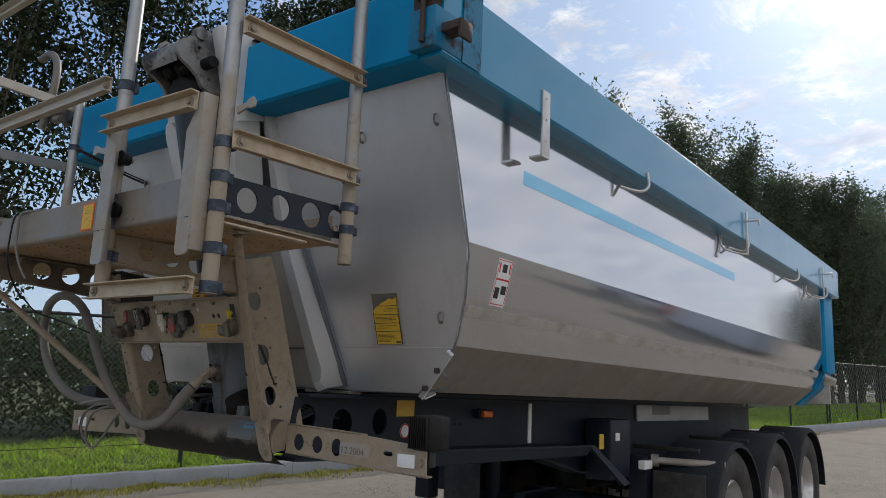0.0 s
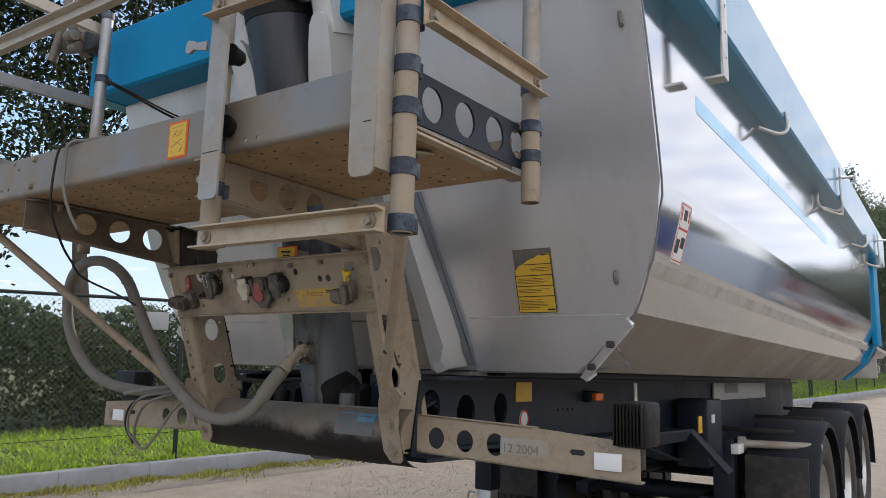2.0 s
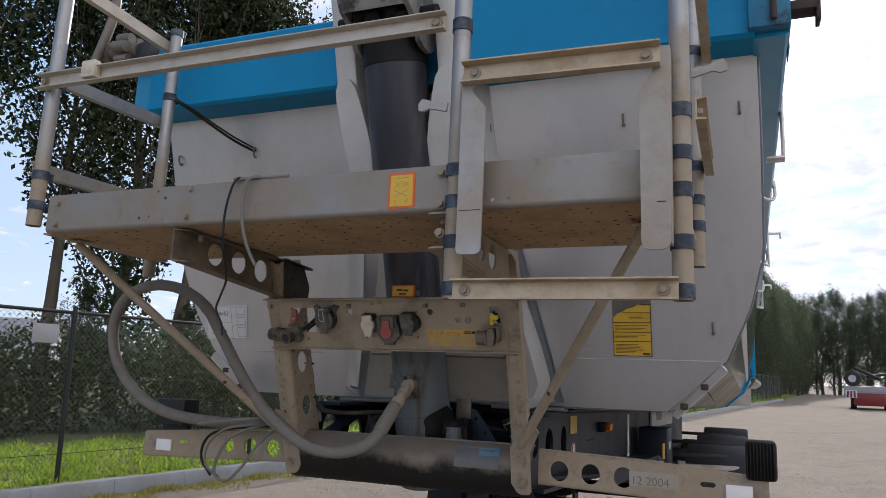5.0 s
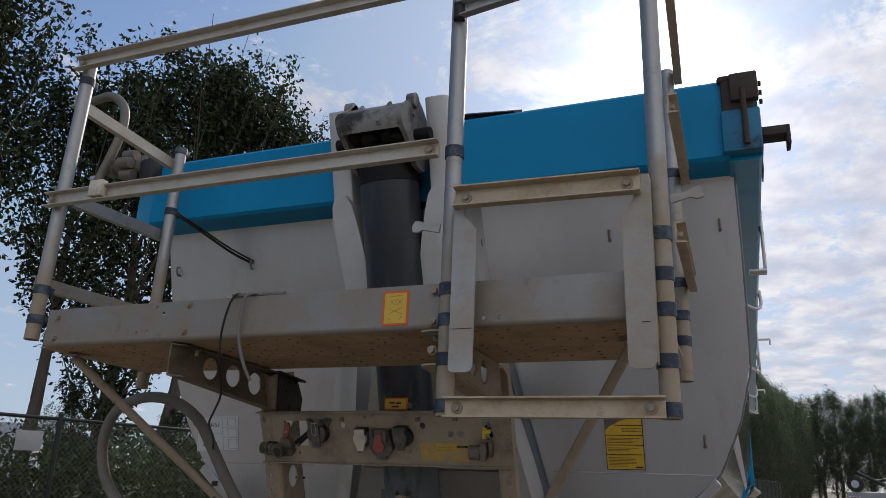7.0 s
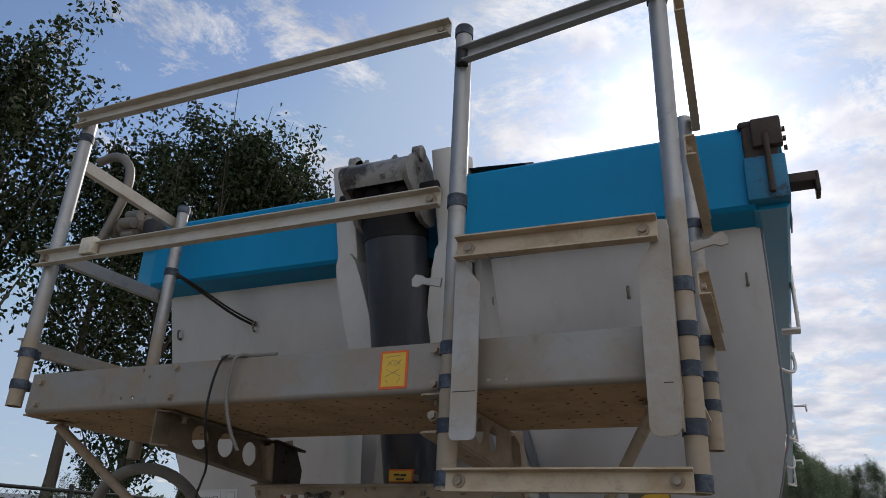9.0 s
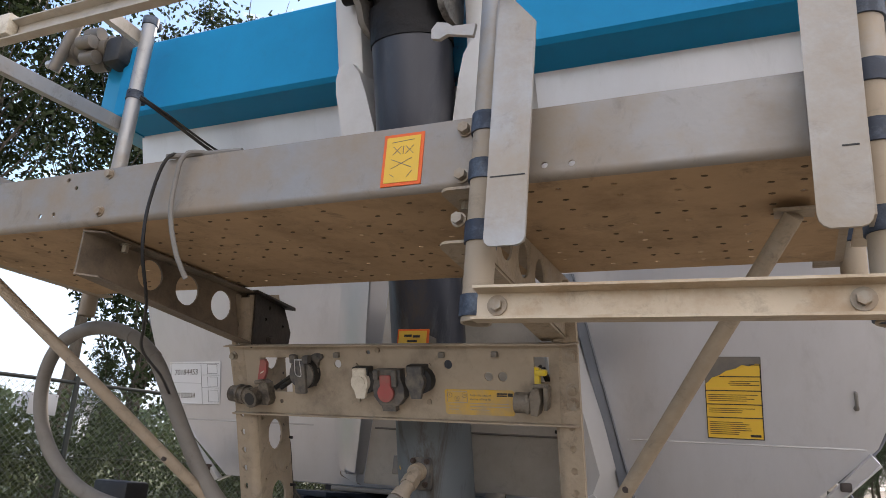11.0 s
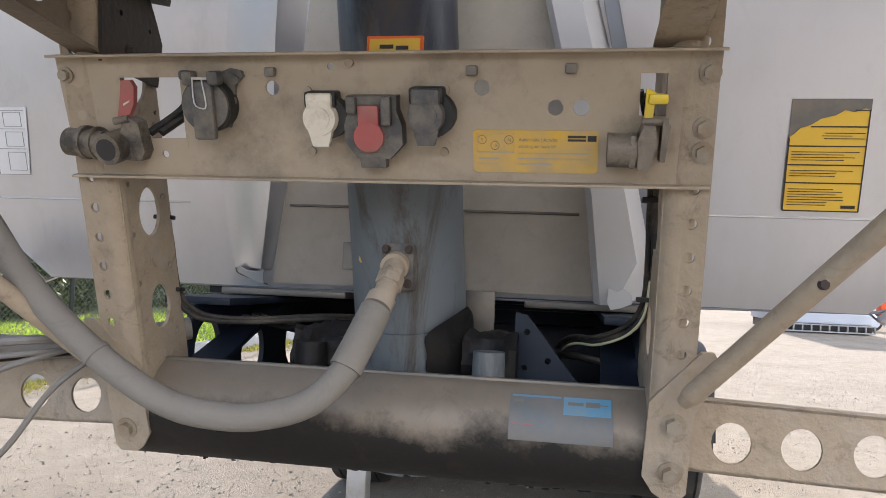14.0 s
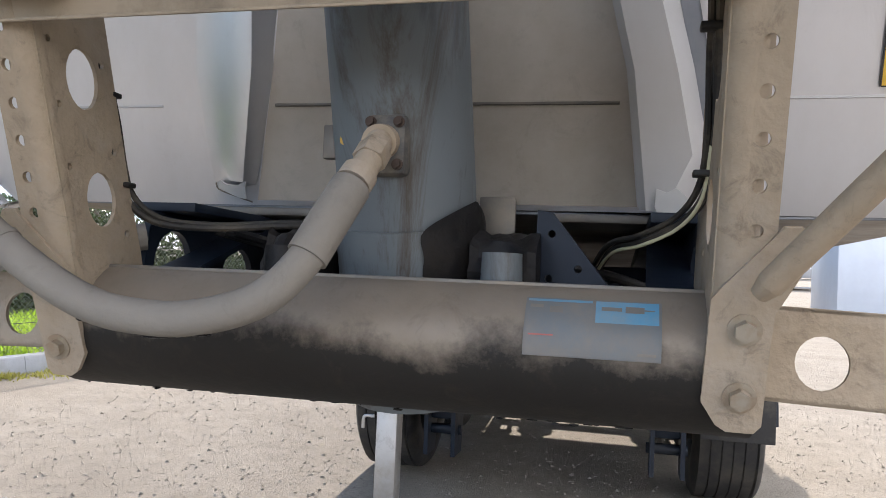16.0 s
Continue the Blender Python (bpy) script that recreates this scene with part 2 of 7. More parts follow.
M_RAIL = material("pale_rail", (0.49, 0.405, 0.295, 1), 0.5, 0.3, 0.15, 22, (0.34, 0.22, 0.12, 1), 0.75, 9.0, (0.46, 0.7), 0.08, 70, rough2=0.85, metal2=0.0, grime=0.5)
M_RAIL_PALE = material("weathered_rail", (0.52, 0.475, 0.405, 1), 0.45, 0.4, 0.12, 22, (0.40, 0.32, 0.23, 1), 0.7, 8.0, (0.48, 0.72), 0.06, 70, rough2=0.8, metal2=0.1, grime=0.35)
M_DIRT = material("dust_coated_steel", (0.335, 0.268, 0.192, 1), 0.75, 0.1, 0.24, 30, (0.40, 0.37, 0.33, 1), 0.6, 3.0, (0.48, 0.72), 0.22, 110, rough2=0.5, metal2=0.45, grime=0.65, grime_scale=19.0)
# darker dusty steel: the left channel's shade under the deck is put into it
M_DIRT_SHADED = material("oily_dusty_steel", (0.20, 0.155, 0.11, 1), 0.7, 0.1, 0.24, 30, (0.045, 0.038, 0.032, 1), 0.8, 4.5, (0.45, 0.66), 0.22, 110, rough2=0.5, grime=0.6, grime_scale=19.0)
M_DARK_STEEL = material("oily_black_steel", (0.060, 0.048, 0.038, 1), 0.6, 0.1, 0.3, 30, (0.024, 0.021, 0.019, 1), 0.8, 5.0, (0.42, 0.64), 0.25, 90, rough2=0.45, grime=0.5, grime_scale=19.0)
M_DECK = material("perforated_deck", (0.285, 0.268, 0.245, 1), 0.42, 0.5, 0.12, 9, (0.25, 0.18, 0.11, 1), 0.65, 4.5, (0.38, 0.64), 0.06, 60, rough2=0.85, metal2=0.0, grime=0.4)
M_UNDER = material("muddy_underside", (0.41, 0.275, 0.155, 1), 0.85, 0.0, 0.2, 10, (0.25, 0.16, 0.085, 1), 0.7, 6.0, (0.48, 0.66), 0.2, 45, grime=0.6)
M_CLOG = material("dark_mud", (0.12, 0.08, 0.047, 1), 0.9, 0.0, 0.3, 30)
M_PANEL = material("dust_coated_panel", (0.365, 0.300, 0.222, 1), 0.6, 0.2, 0.14, 14, (0.150, 0.120, 0.092, 1), 0.72, 5.0, (0.50, 0.68), 0.12, 55, rough2=0.85, metal2=0.0, grime=0.42, grime_scale=26.0, grime_edges=(0.56, 0.74))
M_CYL = material("grey_cylinder", (0.028, 0.032, 0.045, 1), 0.35, 0.1, 0.2, 9, (0.125, 0.145, 0.155, 1), 0.95, 3.4, (0.42, 0.62), 0.04, 40, stretch=(2.5, 2.5, 0.35), rough2=0.55, drip=(1.40, 2.25), grime=0.9, grime_scale=5.5, grime_edges=(0.50, 0.66))
M_CYL_HEAD = material("oily_cover", (0.024, 0.027, 0.038, 1), 0.32, 0.1, 0.2, 6, (0.09, 0.09, 0.095, 1), 0.7, 2.5, (0.5, 0.7), 0.04, 30, stretch=(2.5, 2.5, 0.5), rough2=0.6)
M_CYL_DARK = material("black_grease", (0.007, 0.007, 0.008, 1), 0.5, 0.0, 0.4, 12, (0.022, 0.018, 0.014, 1), 0.6, 6, bump=0.4, bump_scale=30, rough2=0.8, spec=0.25)
M_RUBBER = material("rubber", (0.022, 0.022, 0.023, 1), 0.7, 0.0, 0.3, 20, (0.10, 0.088, 0.07, 1), 0.6, 5, (0.45, 0.7), 0.1, 80)
M_BAND = material("blue_black_band", (0.020, 0.030, 0.050, 1), 0.6, 0.0, 0.25, 30, (0.13, 0.17, 0.22, 1), 0.8, 16, (0.46, 0.66), 0.1, 60, grime=0.5, grime_scale=40.0)
M_HOSE = material("dusty_hose", (0.190, 0.175, 0.152, 1), 0.85, 0.0, 0.15, 16, (0.10, 0.085, 0.07, 1), 0.6, 4.5, (0.5, 0.7), 0.12, 90, grime=0.4)
M_CABLE = material("black_cable", (0.011, 0.011, 0.012, 1), 0.5, 0.0, 0.3, 30, (0.08, 0.068, 0.05, 1), 0.45, 8, (0.52, 0.7), spec=0.3)
M_CABLE_DUSTY = material("dusty_black_cable", (0.022, 0.021, 0.020, 1), 0.6, 0.0, 0.3, 30, (0.11, 0.092, 0.068, 1), 0.75, 9, (0.44, 0.64), spec=0.25)
M_CABLE_GREY = material("grey_cable", (0.175, 0.168, 0.155, 1), 0.7, 0.0, 0.15, 30, (0.20, 0.165, 0.12, 1), 0.6, 8, (0.45, 0.7))
M_CABLE_PALE = material("pale_cable", (0.52, 0.50, 0.33, 1), 0.6, 0.0, 0.1, 30)
M_YELLOW = material("yellow_label", (0.70, 0.44, 0.045, 1), 0.45, 0.0, 0.06, 8, (0.50, 0.33, 0.10, 1), 0.4, 6, (0.5, 0.75), grime=0.25)
M_YELLOW_DUSTY = material("dusty_yellow_label", (0.62, 0.36, 0.02, 1), 0.55, 0.0, 0.08, 10, (0.38, 0.29, 0.17, 1), 0.9, 6, (0.42, 0.62))
M_YELLOW_CAP = material("yellow_plastic", (0.72, 0.52, 0.01, 1), 0.4, 0.0, 0.08, 20, DUST, 0.4, 20)
M_ORANGE = material("orange_label", (0.72, 0.115, 0.012, 1), 0.45, 0.0, 0.06, 10, grime=0.2)
M_RED = material("red_plastic", (0.36, 0.085, 0.078, 1), 0.5, 0.0, 0.15, 20, (0.20, 0.125, 0.095, 1), 0.7, 22, (0.45, 0.7))
M_WHITE_CAP = material("off_white_plastic", (0.62, 0.57, 0.47, 1), 0.55, 0.0, 0.1, 30, (0.30, 0.235, 0.15, 1), 0.6, 26, (0.48, 0.68), grime=0.5)
M_GREY_CAP = material("grey_black_plastic", (0.06, 0.06, 0.06, 1), 0.55, 0.0, 0.2, 20, (0.21, 0.18, 0.14, 1), 0.7, 22, (0.42, 0.66))
M_BLACK = material("black_plastic", (0.012, 0.013, 0.014, 1), 0.55, 0.0, 0.2, 20, (0.05, 0.045, 0.037, 1), 0.55, 14, (0.46, 0.7))
M_WHITE = material("white_print", (0.75, 0.75, 0.74, 1), 0.55, 0.0, 0.05, 12, (0.50, 0.48, 0.44, 1), 0.4, 6, (0.5, 0.75))
M_INK = material("black_ink", (0.02, 0.02, 0.02, 1), 0.55, 0.0, 0.1, 10)
M_REDINK = material("red_ink", (0.55, 0.02, 0.02, 1), 0.5, 0.0, 0.1, 10)
M_PAPER_LINE = material("grey_line", (0.32, 0.31, 0.30, 1), 0.7)
M_GREYPLATE = material("worn_grey_plate", (0.155, 0.145, 0.13, 1), 0.5, 0.3, 0.15, 20, (0.24, 0.20, 0.15, 1), 0.6, 8)
M_BOLT = material("dusty_bolt", (0.33, 0.29, 0.23, 1), 0.6, 0.4, 0.2, 30, (0.24, 0.15, 0.08, 1), 0.5, 20)
M_SKYLABEL = material("faded_label", (0.145, 0.135, 0.12, 1), 0.5, 0.0, 0.2, 12, (0.10, 0.125, 0.14, 1), 0.8, 9, (0.45, 0.65))
M_SKYBLUE = material("blue_print", (0.070, 0.22, 0.34, 1), 0.45, 0.0, 0.12, 10, (0.17, 0.22, 0.24, 1), 0.8, 14, (0.45, 0.66))
M_REFLECT = material("white_reflector", (0.8, 0.8, 0.8, 1), 0.25, 0.0, 0.04, 40)
M_AMBER = material("amber_lens", (0.75, 0.16, 0.01, 1), 0.25, 0.0, 0.1, 30)
M_RUST = material("rusty_steel", (0.060, 0.040, 0.031, 1), 0.8, 0.1, 0.3, 14, (0.05, 0.042, 0.04, 1), 0.8, 9, (0.45, 0.6), 0.25, 50)


# ---- builders ----
def bar(bm, a, b, bev=0.0):
    """A box between two corners, its edges rounded by bev."""
    lo, hi = Vector([min(p) for p in zip(a, b)]), Vector([max(p) for p in zip(a, b)])
    got = bmesh.ops.create_cube(bm, size=1, matrix=Matrix.LocRotScale((lo + hi) / 2, None, hi - lo))
    if bev:
        es = list({e for v in got["verts"] for e in v.link_edges})
        bmesh.ops.bevel(bm, geom=es, offset=bev, segments=2, affect="EDGES", profile=0.5)
    return bm


def axes(way, up=(0, 0, 1)):
    w = Vector(way).normalized()
    side = w.cross(Vector(up))
    if side.length < 1e-4:
        side = w.cross(Vector((0, 1, 0)))
    side.normalize()
    return w, side, side.cross(w)


def rod(bm, p, q, r, n=16, r2=None):
    """A round bar from p to q."""
    p, q = Vector(p), Vector(q)
    w, s, u = axes(q - p)
    turn = Matrix((s, u, w)).transposed().to_4x4()
    bmesh.ops.create_cone(bm, cap_ends=True, segments=n, radius1=r, radius2=r if r2 is None else r2, depth=(q - p).length,
                          matrix=Matrix.Translation((p + q) / 2) @ turn)
    return bm


def smooth_path(pts, steps=6):
    P = [Vector(p) for p in pts]
    P = [2 * P[0] - P[1]] + P + [2 * P[-1] - P[-2]]
    out = []
    for i in range(1, len(P) - 2):
        a, b, c, d = P[i - 1:i + 3]
        for k in range(steps):
            t = k / steps
            out.append(0.5 * (2 * b + (c - a) * t + (2 * a - 5 * b + 4 * c - d) * t * t + (3 * b - a - 3 * c + d) * t ** 3))
    return out + [P[-2]]


def pipe(bm, pts, r, n=10, steps=6):
    """A hose or cable through the points."""
    path = smooth_path(pts, steps)
    rings, side = [], None
    for i, p in enumerate(path):
        w = (path[min(i + 1, len(path) - 1)] - path[max(i - 1, 0)]).normalized()
        if side is None:
            side = axes(w)[1]
        side = (side - side.dot(w) * w).normalized()
        u = w.cross(side)
        rr = r[min(int(i * len(r) / len(path)), len(r) - 1)] if isinstance(r, (list, tuple)) else r
        rings.append([bm.verts.new(p + rr * (math.cos(2 * math.pi * k / n) * side + math.sin(2 * math.pi * k / n) * u)) for k in range(n)])
    for a, b in zip(rings, rings[1:]):
        for k in range(n):
            bm.faces.new((a[k], a[(k + 1) % n], b[(k + 1) % n], b[k]))
    bm.faces.new(rings[0][::-1]); bm.faces.new(rings[-1])
    return bm


def prism(bm, prof, p, q, up=(0, 0, 1)):
    """A profile (side, up) swept straight from p to q."""
    p, q = Vector(p), Vector(q)
    w, s, u = axes(q - p, up)
    A = [bm.verts.new(p + a * s + b * u) for a, b in prof]
    C = [bm.verts.new(q + a * s + b * u) for a, b in prof]
    n = len(prof)
    for k in range(n):
        bm.faces.new((A[k], A[(k + 1) % n], C[(k + 1) % n], C[k]))
    bm.faces.new(A[::-1]); bm.faces.new(C)
    return bm


def poly(bm, corners, thick, way):
    """A flat plate from its corners in space, thickened along way."""
    d = Vector(way).normalized() * thick
    A = [bm.verts.new(Vector(c)) for c in corners]
    C = [bm.verts.new(Vector(c) + d) for c in corners]
    n = len(A)
    for k in range(n):
        bm.faces.new((A[k], A[(k + 1) % n], C[(k + 1) % n], C[k]))
    bm.faces.new(A[::-1]); bm.faces.new(C)
    return bm


def ring2d(u, v, ru, rv=None, n=20):
    rv = ru if rv is None else rv
    return [(u + ru * math.cos(2 * math.pi * k / n), v + rv * math.sin(2 * math.pi * k / n)) for k in range(n)]


def sheet(outer, holes, thick, m):
    """A plate with real holes in it, drawn in its own plane and set in place by m."""
    cu = bpy.data.curves.new("plate", "CURVE")
    cu.dimensions, cu.fill_mode, cu.extrude = "2D", "BOTH", thick / 2
    for loop in [outer, *holes]:
        sp = cu.splines.new("POLY")
        sp.points.add(len(loop) - 1)
        for pt, (u, v) in zip(sp.points, loop):
            pt.co = (u, v, 0, 1)
        sp.use_cyclic_u = True
    tmp = bpy.data.objects.new("plate", cu)
    me = bpy.data.meshes.new_from_object(tmp)
    bpy.data.objects.remove(tmp); bpy.data.curves.remove(cu)
    me.transform(m)
    return me


def frame3(o, u, v):
    """The pose whose plane holds the ways u and v at o."""
    u, v = Vector(u).normalized(), Vector(v).normalized()
    w = u.cross(v)
    return Matrix.Translation(o) @ Matrix((u, v, w)).transposed().to_4x4()


def letters(text, size, m, depth=0.0006, align="LEFT", shear=0.0):
    cu = bpy.data.curves.new("letters", "FONT")
    cu.body, cu.size, cu.extrude, cu.align_x, cu.shear = text, size, depth, align, shear
    tmp = bpy.data.objects.new("letters", cu)
    me = bpy.data.meshes.new_from_object(tmp)
    bpy.data.objects.remove(tmp); bpy.data.curves.remove(cu)
    me.transform(m)
    return me


def part(name, shape, mat, parent=None, label="", angle=38):
    """Links a bmesh or mesh as one object under a thing or a part."""
    if isinstance(shape, bmesh.types.BMesh):
        bmesh.ops.recalc_face_normals(shape, faces=shape.faces)
        me = bpy.data.meshes.new(name)
        shape.to_mesh(me); shape.free()
    else:
        me = shape
        me.name = name
    me.materials.clear(); me.materials.append(mat)
    me.polygons.foreach_set("use_smooth", [True] * len(me.polygons))
    me.set_sharp_from_angle(angle=radians(angle))
    ob = new(name, me)
    if parent:
        ob.parent = parent
    if label:
        tagged(ob, label)
    return ob


def again(ob, m, parent=None):
    """The same mesh once more, moved by m."""
    c = new(ob.name.split(".")[0], ob.data)
    c.parent = parent or ob.parent
    c.matrix_basis = m
    return c


def B():
    return bmesh.new()


def hexbolt(p, way, r=0.011, h=0.010, washer=1.5):
    """A hexagon bolt head on its washer at p, pointing along way."""
    bm, p, w = B(), Vector(p), Vector(way).normalized()
    if washer:
        rod(bm, p, p + w * 0.003, r * washer, 18)
    rod(bm, p + w * 0.003, p + w * (0.003 + h), r, 6)
    return bm

# ---- the yard: ground, kerb, fence ----
def kerb_x(y):
    """The kerb's line: a bend near the trailer, then straight along the yard."""
    return -6.50 + 0.19 * (y - 1.3) if y < 25 else -1.997 + 0.125 * (y - 25)


GROUND_EDGE = 900.0
bm = B()
xs = sorted({-GROUND_EDGE, -200, -80, -40, 40, 80, 200, GROUND_EDGE, *[-20 + 1.0 * k for k in range(41)]})
ys = sorted({-GROUND_EDGE, -200, -60, 60, 100, 200, GROUND_EDGE, *[-20 + 1.0 * k for k in range(61)]})
grid = [[bm.verts.new((x, y, 0.012 * noise.noise((x * 0.35, y * 0.35, 0)) - 0.012 if -20 < x < 20 and -20 < y < 40 else -0.012)) for x in xs] for y in ys]
for j in range(len(ys) - 1):
    for i in range(len(xs) - 1):
        bm.faces.new((grid[j][i], grid[j][i + 1], grid[j + 1][i + 1], grid[j + 1][i]))
M_GROUND = material("sandy_gravel", (0.275, 0.246, 0.204, 1), 0.95, 0.0, 0.32, 5.0, (0.20, 0.172, 0.137, 1), 0.7, 0.8, (0.45, 0.70), 1.0, 95, spec=0.2, grime=0.55, grime_scale=60.0, grime_edges=(0.50, 0.70))
ground = part("ground", bm, M_GROUND)
tagged(ground, "pale sandy gravel yard, dry and dusty with scattered pebbles", "ground", kind="structure")

# loose pebbles on the gravel
M_PEBBLE = material("pebble", (0.27, 0.245, 0.205, 1), 0.9, 0.0, 0.3, 4, per="island")
rng = np.random.default_rng(5)
oct_v = np.array([(1, 0, -0.3), (0, 1, -0.3), (-1, 0, -0.3), (0, -1, -0.3), (0.1, -0.1, 1)], float)
oct_f = np.array([(0, 1, 4), (1, 2, 4), (2, 3, 4), (3, 0, 4)])


def scatter(name, n, box, size, mat, power=1.6):
    x0, x1, y0, y1 = box
    c = np.c_[rng.uniform(x0, x1, n), y0 + (y1 - y0) * rng.uniform(0, 1, n) ** power, np.zeros(n)]
    c = c[c[:, 0] > -6.3 + 0.19 * (c[:, 1] - 1.3)]
    k = len(c)
    s = size * (0.4 + rng.pareto(2.6, k)[:, None]).clip(0.4, 4) * rng.uniform(0.6, 1.3, (k, 3)) * np.array([1, 1, 0.55])
    v = (oct_v[None] * s[:, None, :] + rng.normal(0, 0.16, (k, 5, 3)) * s[:, None, :] + c[:, None, :] + np.array([0, 0, -0.006])).reshape(-1, 3)
    f = (oct_f[None] + 5 * np.arange(k)[:, None, None]).reshape(-1, 3)
    me = bpy.data.meshes.new(name)
    me.from_pydata(v.tolist(), [], f.tolist())
    return part(name, me, mat, angle=20)


tagged(scatter("pebbles", 80000, (-4.6, 4.8, 0.3, 12), 0.0034, M_PEBBLE, 1.7), "loose grey and tan pebbles scattered over the gravel", "pebbles", kind="stuff")

# the kerb: concrete blocks end to end
M_KERB = material("concrete_kerb", (0.29, 0.305, 0.325, 1), 0.85, 0.0, 0.16, 8, (0.20, 0.195, 0.18, 1), 0.6, 2.2, (0.45, 0.7), 0.25, 60, grime=0.25, grime_scale=20.0)
kerb = part("kerb", prism(B(), [(-0.09, -0.3), (0.09, -0.3), (0.09, -0.05), (-0.09, -0.05)], (kerb_x(-30) - 0.09, -30, 0), (kerb_x(-29) - 0.09, -29, 0)), M_KERB)
tagged(kerb, "long row of grey concrete kerb stones along the grass verge", "kerb", kind="structure")
y, block = -12.0, None
while y < 74:
    a, b = Vector((kerb_x(y) - 0.09, y, 0)), Vector((kerb_x(y + 1) - 0.09, y + 1, 0))
    if block is None or y >= 25:
        w = (b - a)
        if block is None or (y >= 25 and block.get("far") is None):
            q = Vector((0, 0.0, 0)) + w * 0.994
            block = part("kerb_stone", prism(B(), [(-0.085, -0.25), (0.125, -0.25), (0.125, 0.02), (0.095, 0.160), (0.078, 0.178), (-0.075, 0.178), (-0.085, 0.165)], (0, 0, 0), q), M_KERB, kerb)
            if y >= 25:
                block["far"] = 1
            block.matrix_basis = pose(*a)
        else:
            again(block, pose(*a), kerb)
    else:
        again(block, pose(*a), kerb)
    y += 1.0

# grass verge behind the kerb, rising a little
M_SOIL = material("verge_soil", (0.075, 0.10, 0.03, 1), 0.95, 0.0, 0.3, 3, (0.10, 0.085, 0.05, 1), 0.6, 1.2)
bm = B()
prev = None
for k in range(0, 60):
    y = -14 + 1.6 * k
    row = [bm.verts.new((kerb_x(y) - d, y - 0.19 * 0, z)) for d, z in ((0.16, 0.13), (1.2, 0.2), (3, 0.26), (7, 0.3), (60, 0.3))]
    if prev:
        for i in range(4):
            bm.faces.new((prev[i], prev[i + 1], row[i + 1], row[i]))
    prev = row
verge = part("grass_verge_ground", bm, M_SOIL)
tagged(verge, "low verge of earth under the grass behind the kerb", "verge", kind="structure")

M_GRASS = material("grass_blades", (0.30, 0.46, 0.045, 1), 0.6, 0.0, 0.25, 2.0, (0.36, 0.38, 0.09, 1), 0.5, 1.3, (0.45, 0.7), per="island", sheer=0.6)

M_WEED = material("dry_weeds", (0.30, 0.30, 0.06, 1), 0.7, 0.0, 0.25, 2.0, (0.36, 0.29, 0.11, 1), 0.6, 1.3, (0.4, 0.7), per="island", sheer=0.4)


def blades(name, roots, height, width, mat):
    """One mesh of bent blades standing on the roots."""
    n = len(roots)
    h = height * rng.uniform(0.45, 1.3, n)
    turn, lean = rng.uniform(0, 2 * math.pi, n), rng.uniform(0.3, 1.35, n) * h
    s = np.c_[np.cos(turn), np.sin(turn), np.zeros(n)] * (width * rng.uniform(0.6, 1.4, n))[:, None]
    d = np.c_[-np.sin(turn), np.cos(turn), np.zeros(n)] * lean[:, None]
    up = np.c_[np.zeros(n), np.zeros(n), h]
    v = np.stack([roots - s, roots + s, roots + 0.6 * s + 0.35 * d + 0.6 * up, roots - 0.6 * s + 0.35 * d + 0.6 * up, roots + d + up], 1).reshape(-1, 3)
    i = 5 * np.arange(n)[:, None]
    me = bpy.data.meshes.new(name)
    me.from_pydata(v.tolist(), [], (i + np.array([0, 1, 2, 3])).tolist() + (i + np.array([3, 2, 4])).tolist())
    return part(name, me, mat)


n = 78000
gy = -6 + 40 * rng.uniform(0, 1, n) ** 1.25
gd = 0.13 + 3.4 * rng.uniform(0, 1, n) ** 1.3
gx = np.array([kerb_x(v) for v in gy]) - gd
tagged(blades("grass", np.c_[gx, gy, 0.13 + 0.06 * gd.clip(0, 2)], 0.10 * (0.65 + 0.5 * np.sin(gy * 5.1 + 2 * gd) * np.sin(gd * 6.3 + gy) + 0.25 * np.sin(gy * 13.7)).clip(0.3, 1.4), 0.0125, M_GRASS), "bright green sunlit grass growing along the fence", "grass", kind="stuff")
n = 26000
gy = rng.uniform(25, 90, n); gd = 0.1 + 5 * rng.uniform(0, 1, n)
tagged(blades("grass", np.c_[np.array([kerb_x(v) for v in gy]) - gd, gy, np.full(n, 0.17)], 0.2, 0.02, M_GRASS), "bright green grass on the far verge along the fence", "grass", kind="stuff")
n = 15000
gy = -4 + 26 * rng.uniform(0, 1, n) ** 1.2
gd = 0.03 + np.abs(rng.normal(0, 0.2, n)) * (0.5 + np.sin(gy * 2.1) ** 2)
tagged(blades("weeds", np.c_[np.array([kerb_x(v) for v in gy]) + gd, gy, np.full(n, -0.01)], 0.05 * (0.5 + np.sin(gy * 3.7 + 5 * gd) ** 2), 0.0075, M_WEED), "sparse yellow-green weeds along the foot of the kerb", "weeds", kind="stuff")

# chain-link fence on the kerb's back edge
M_WIRE = material("green_wire", (0.010, 0.014, 0.012, 1), 0.55, 0.0, 0.2, 10)
M_MESH = material("mesh_wire", (0.13, 0.15, 0.135, 1), 0.4, 0.3, 0.2, 10)
FENCE_TOP = 2.15


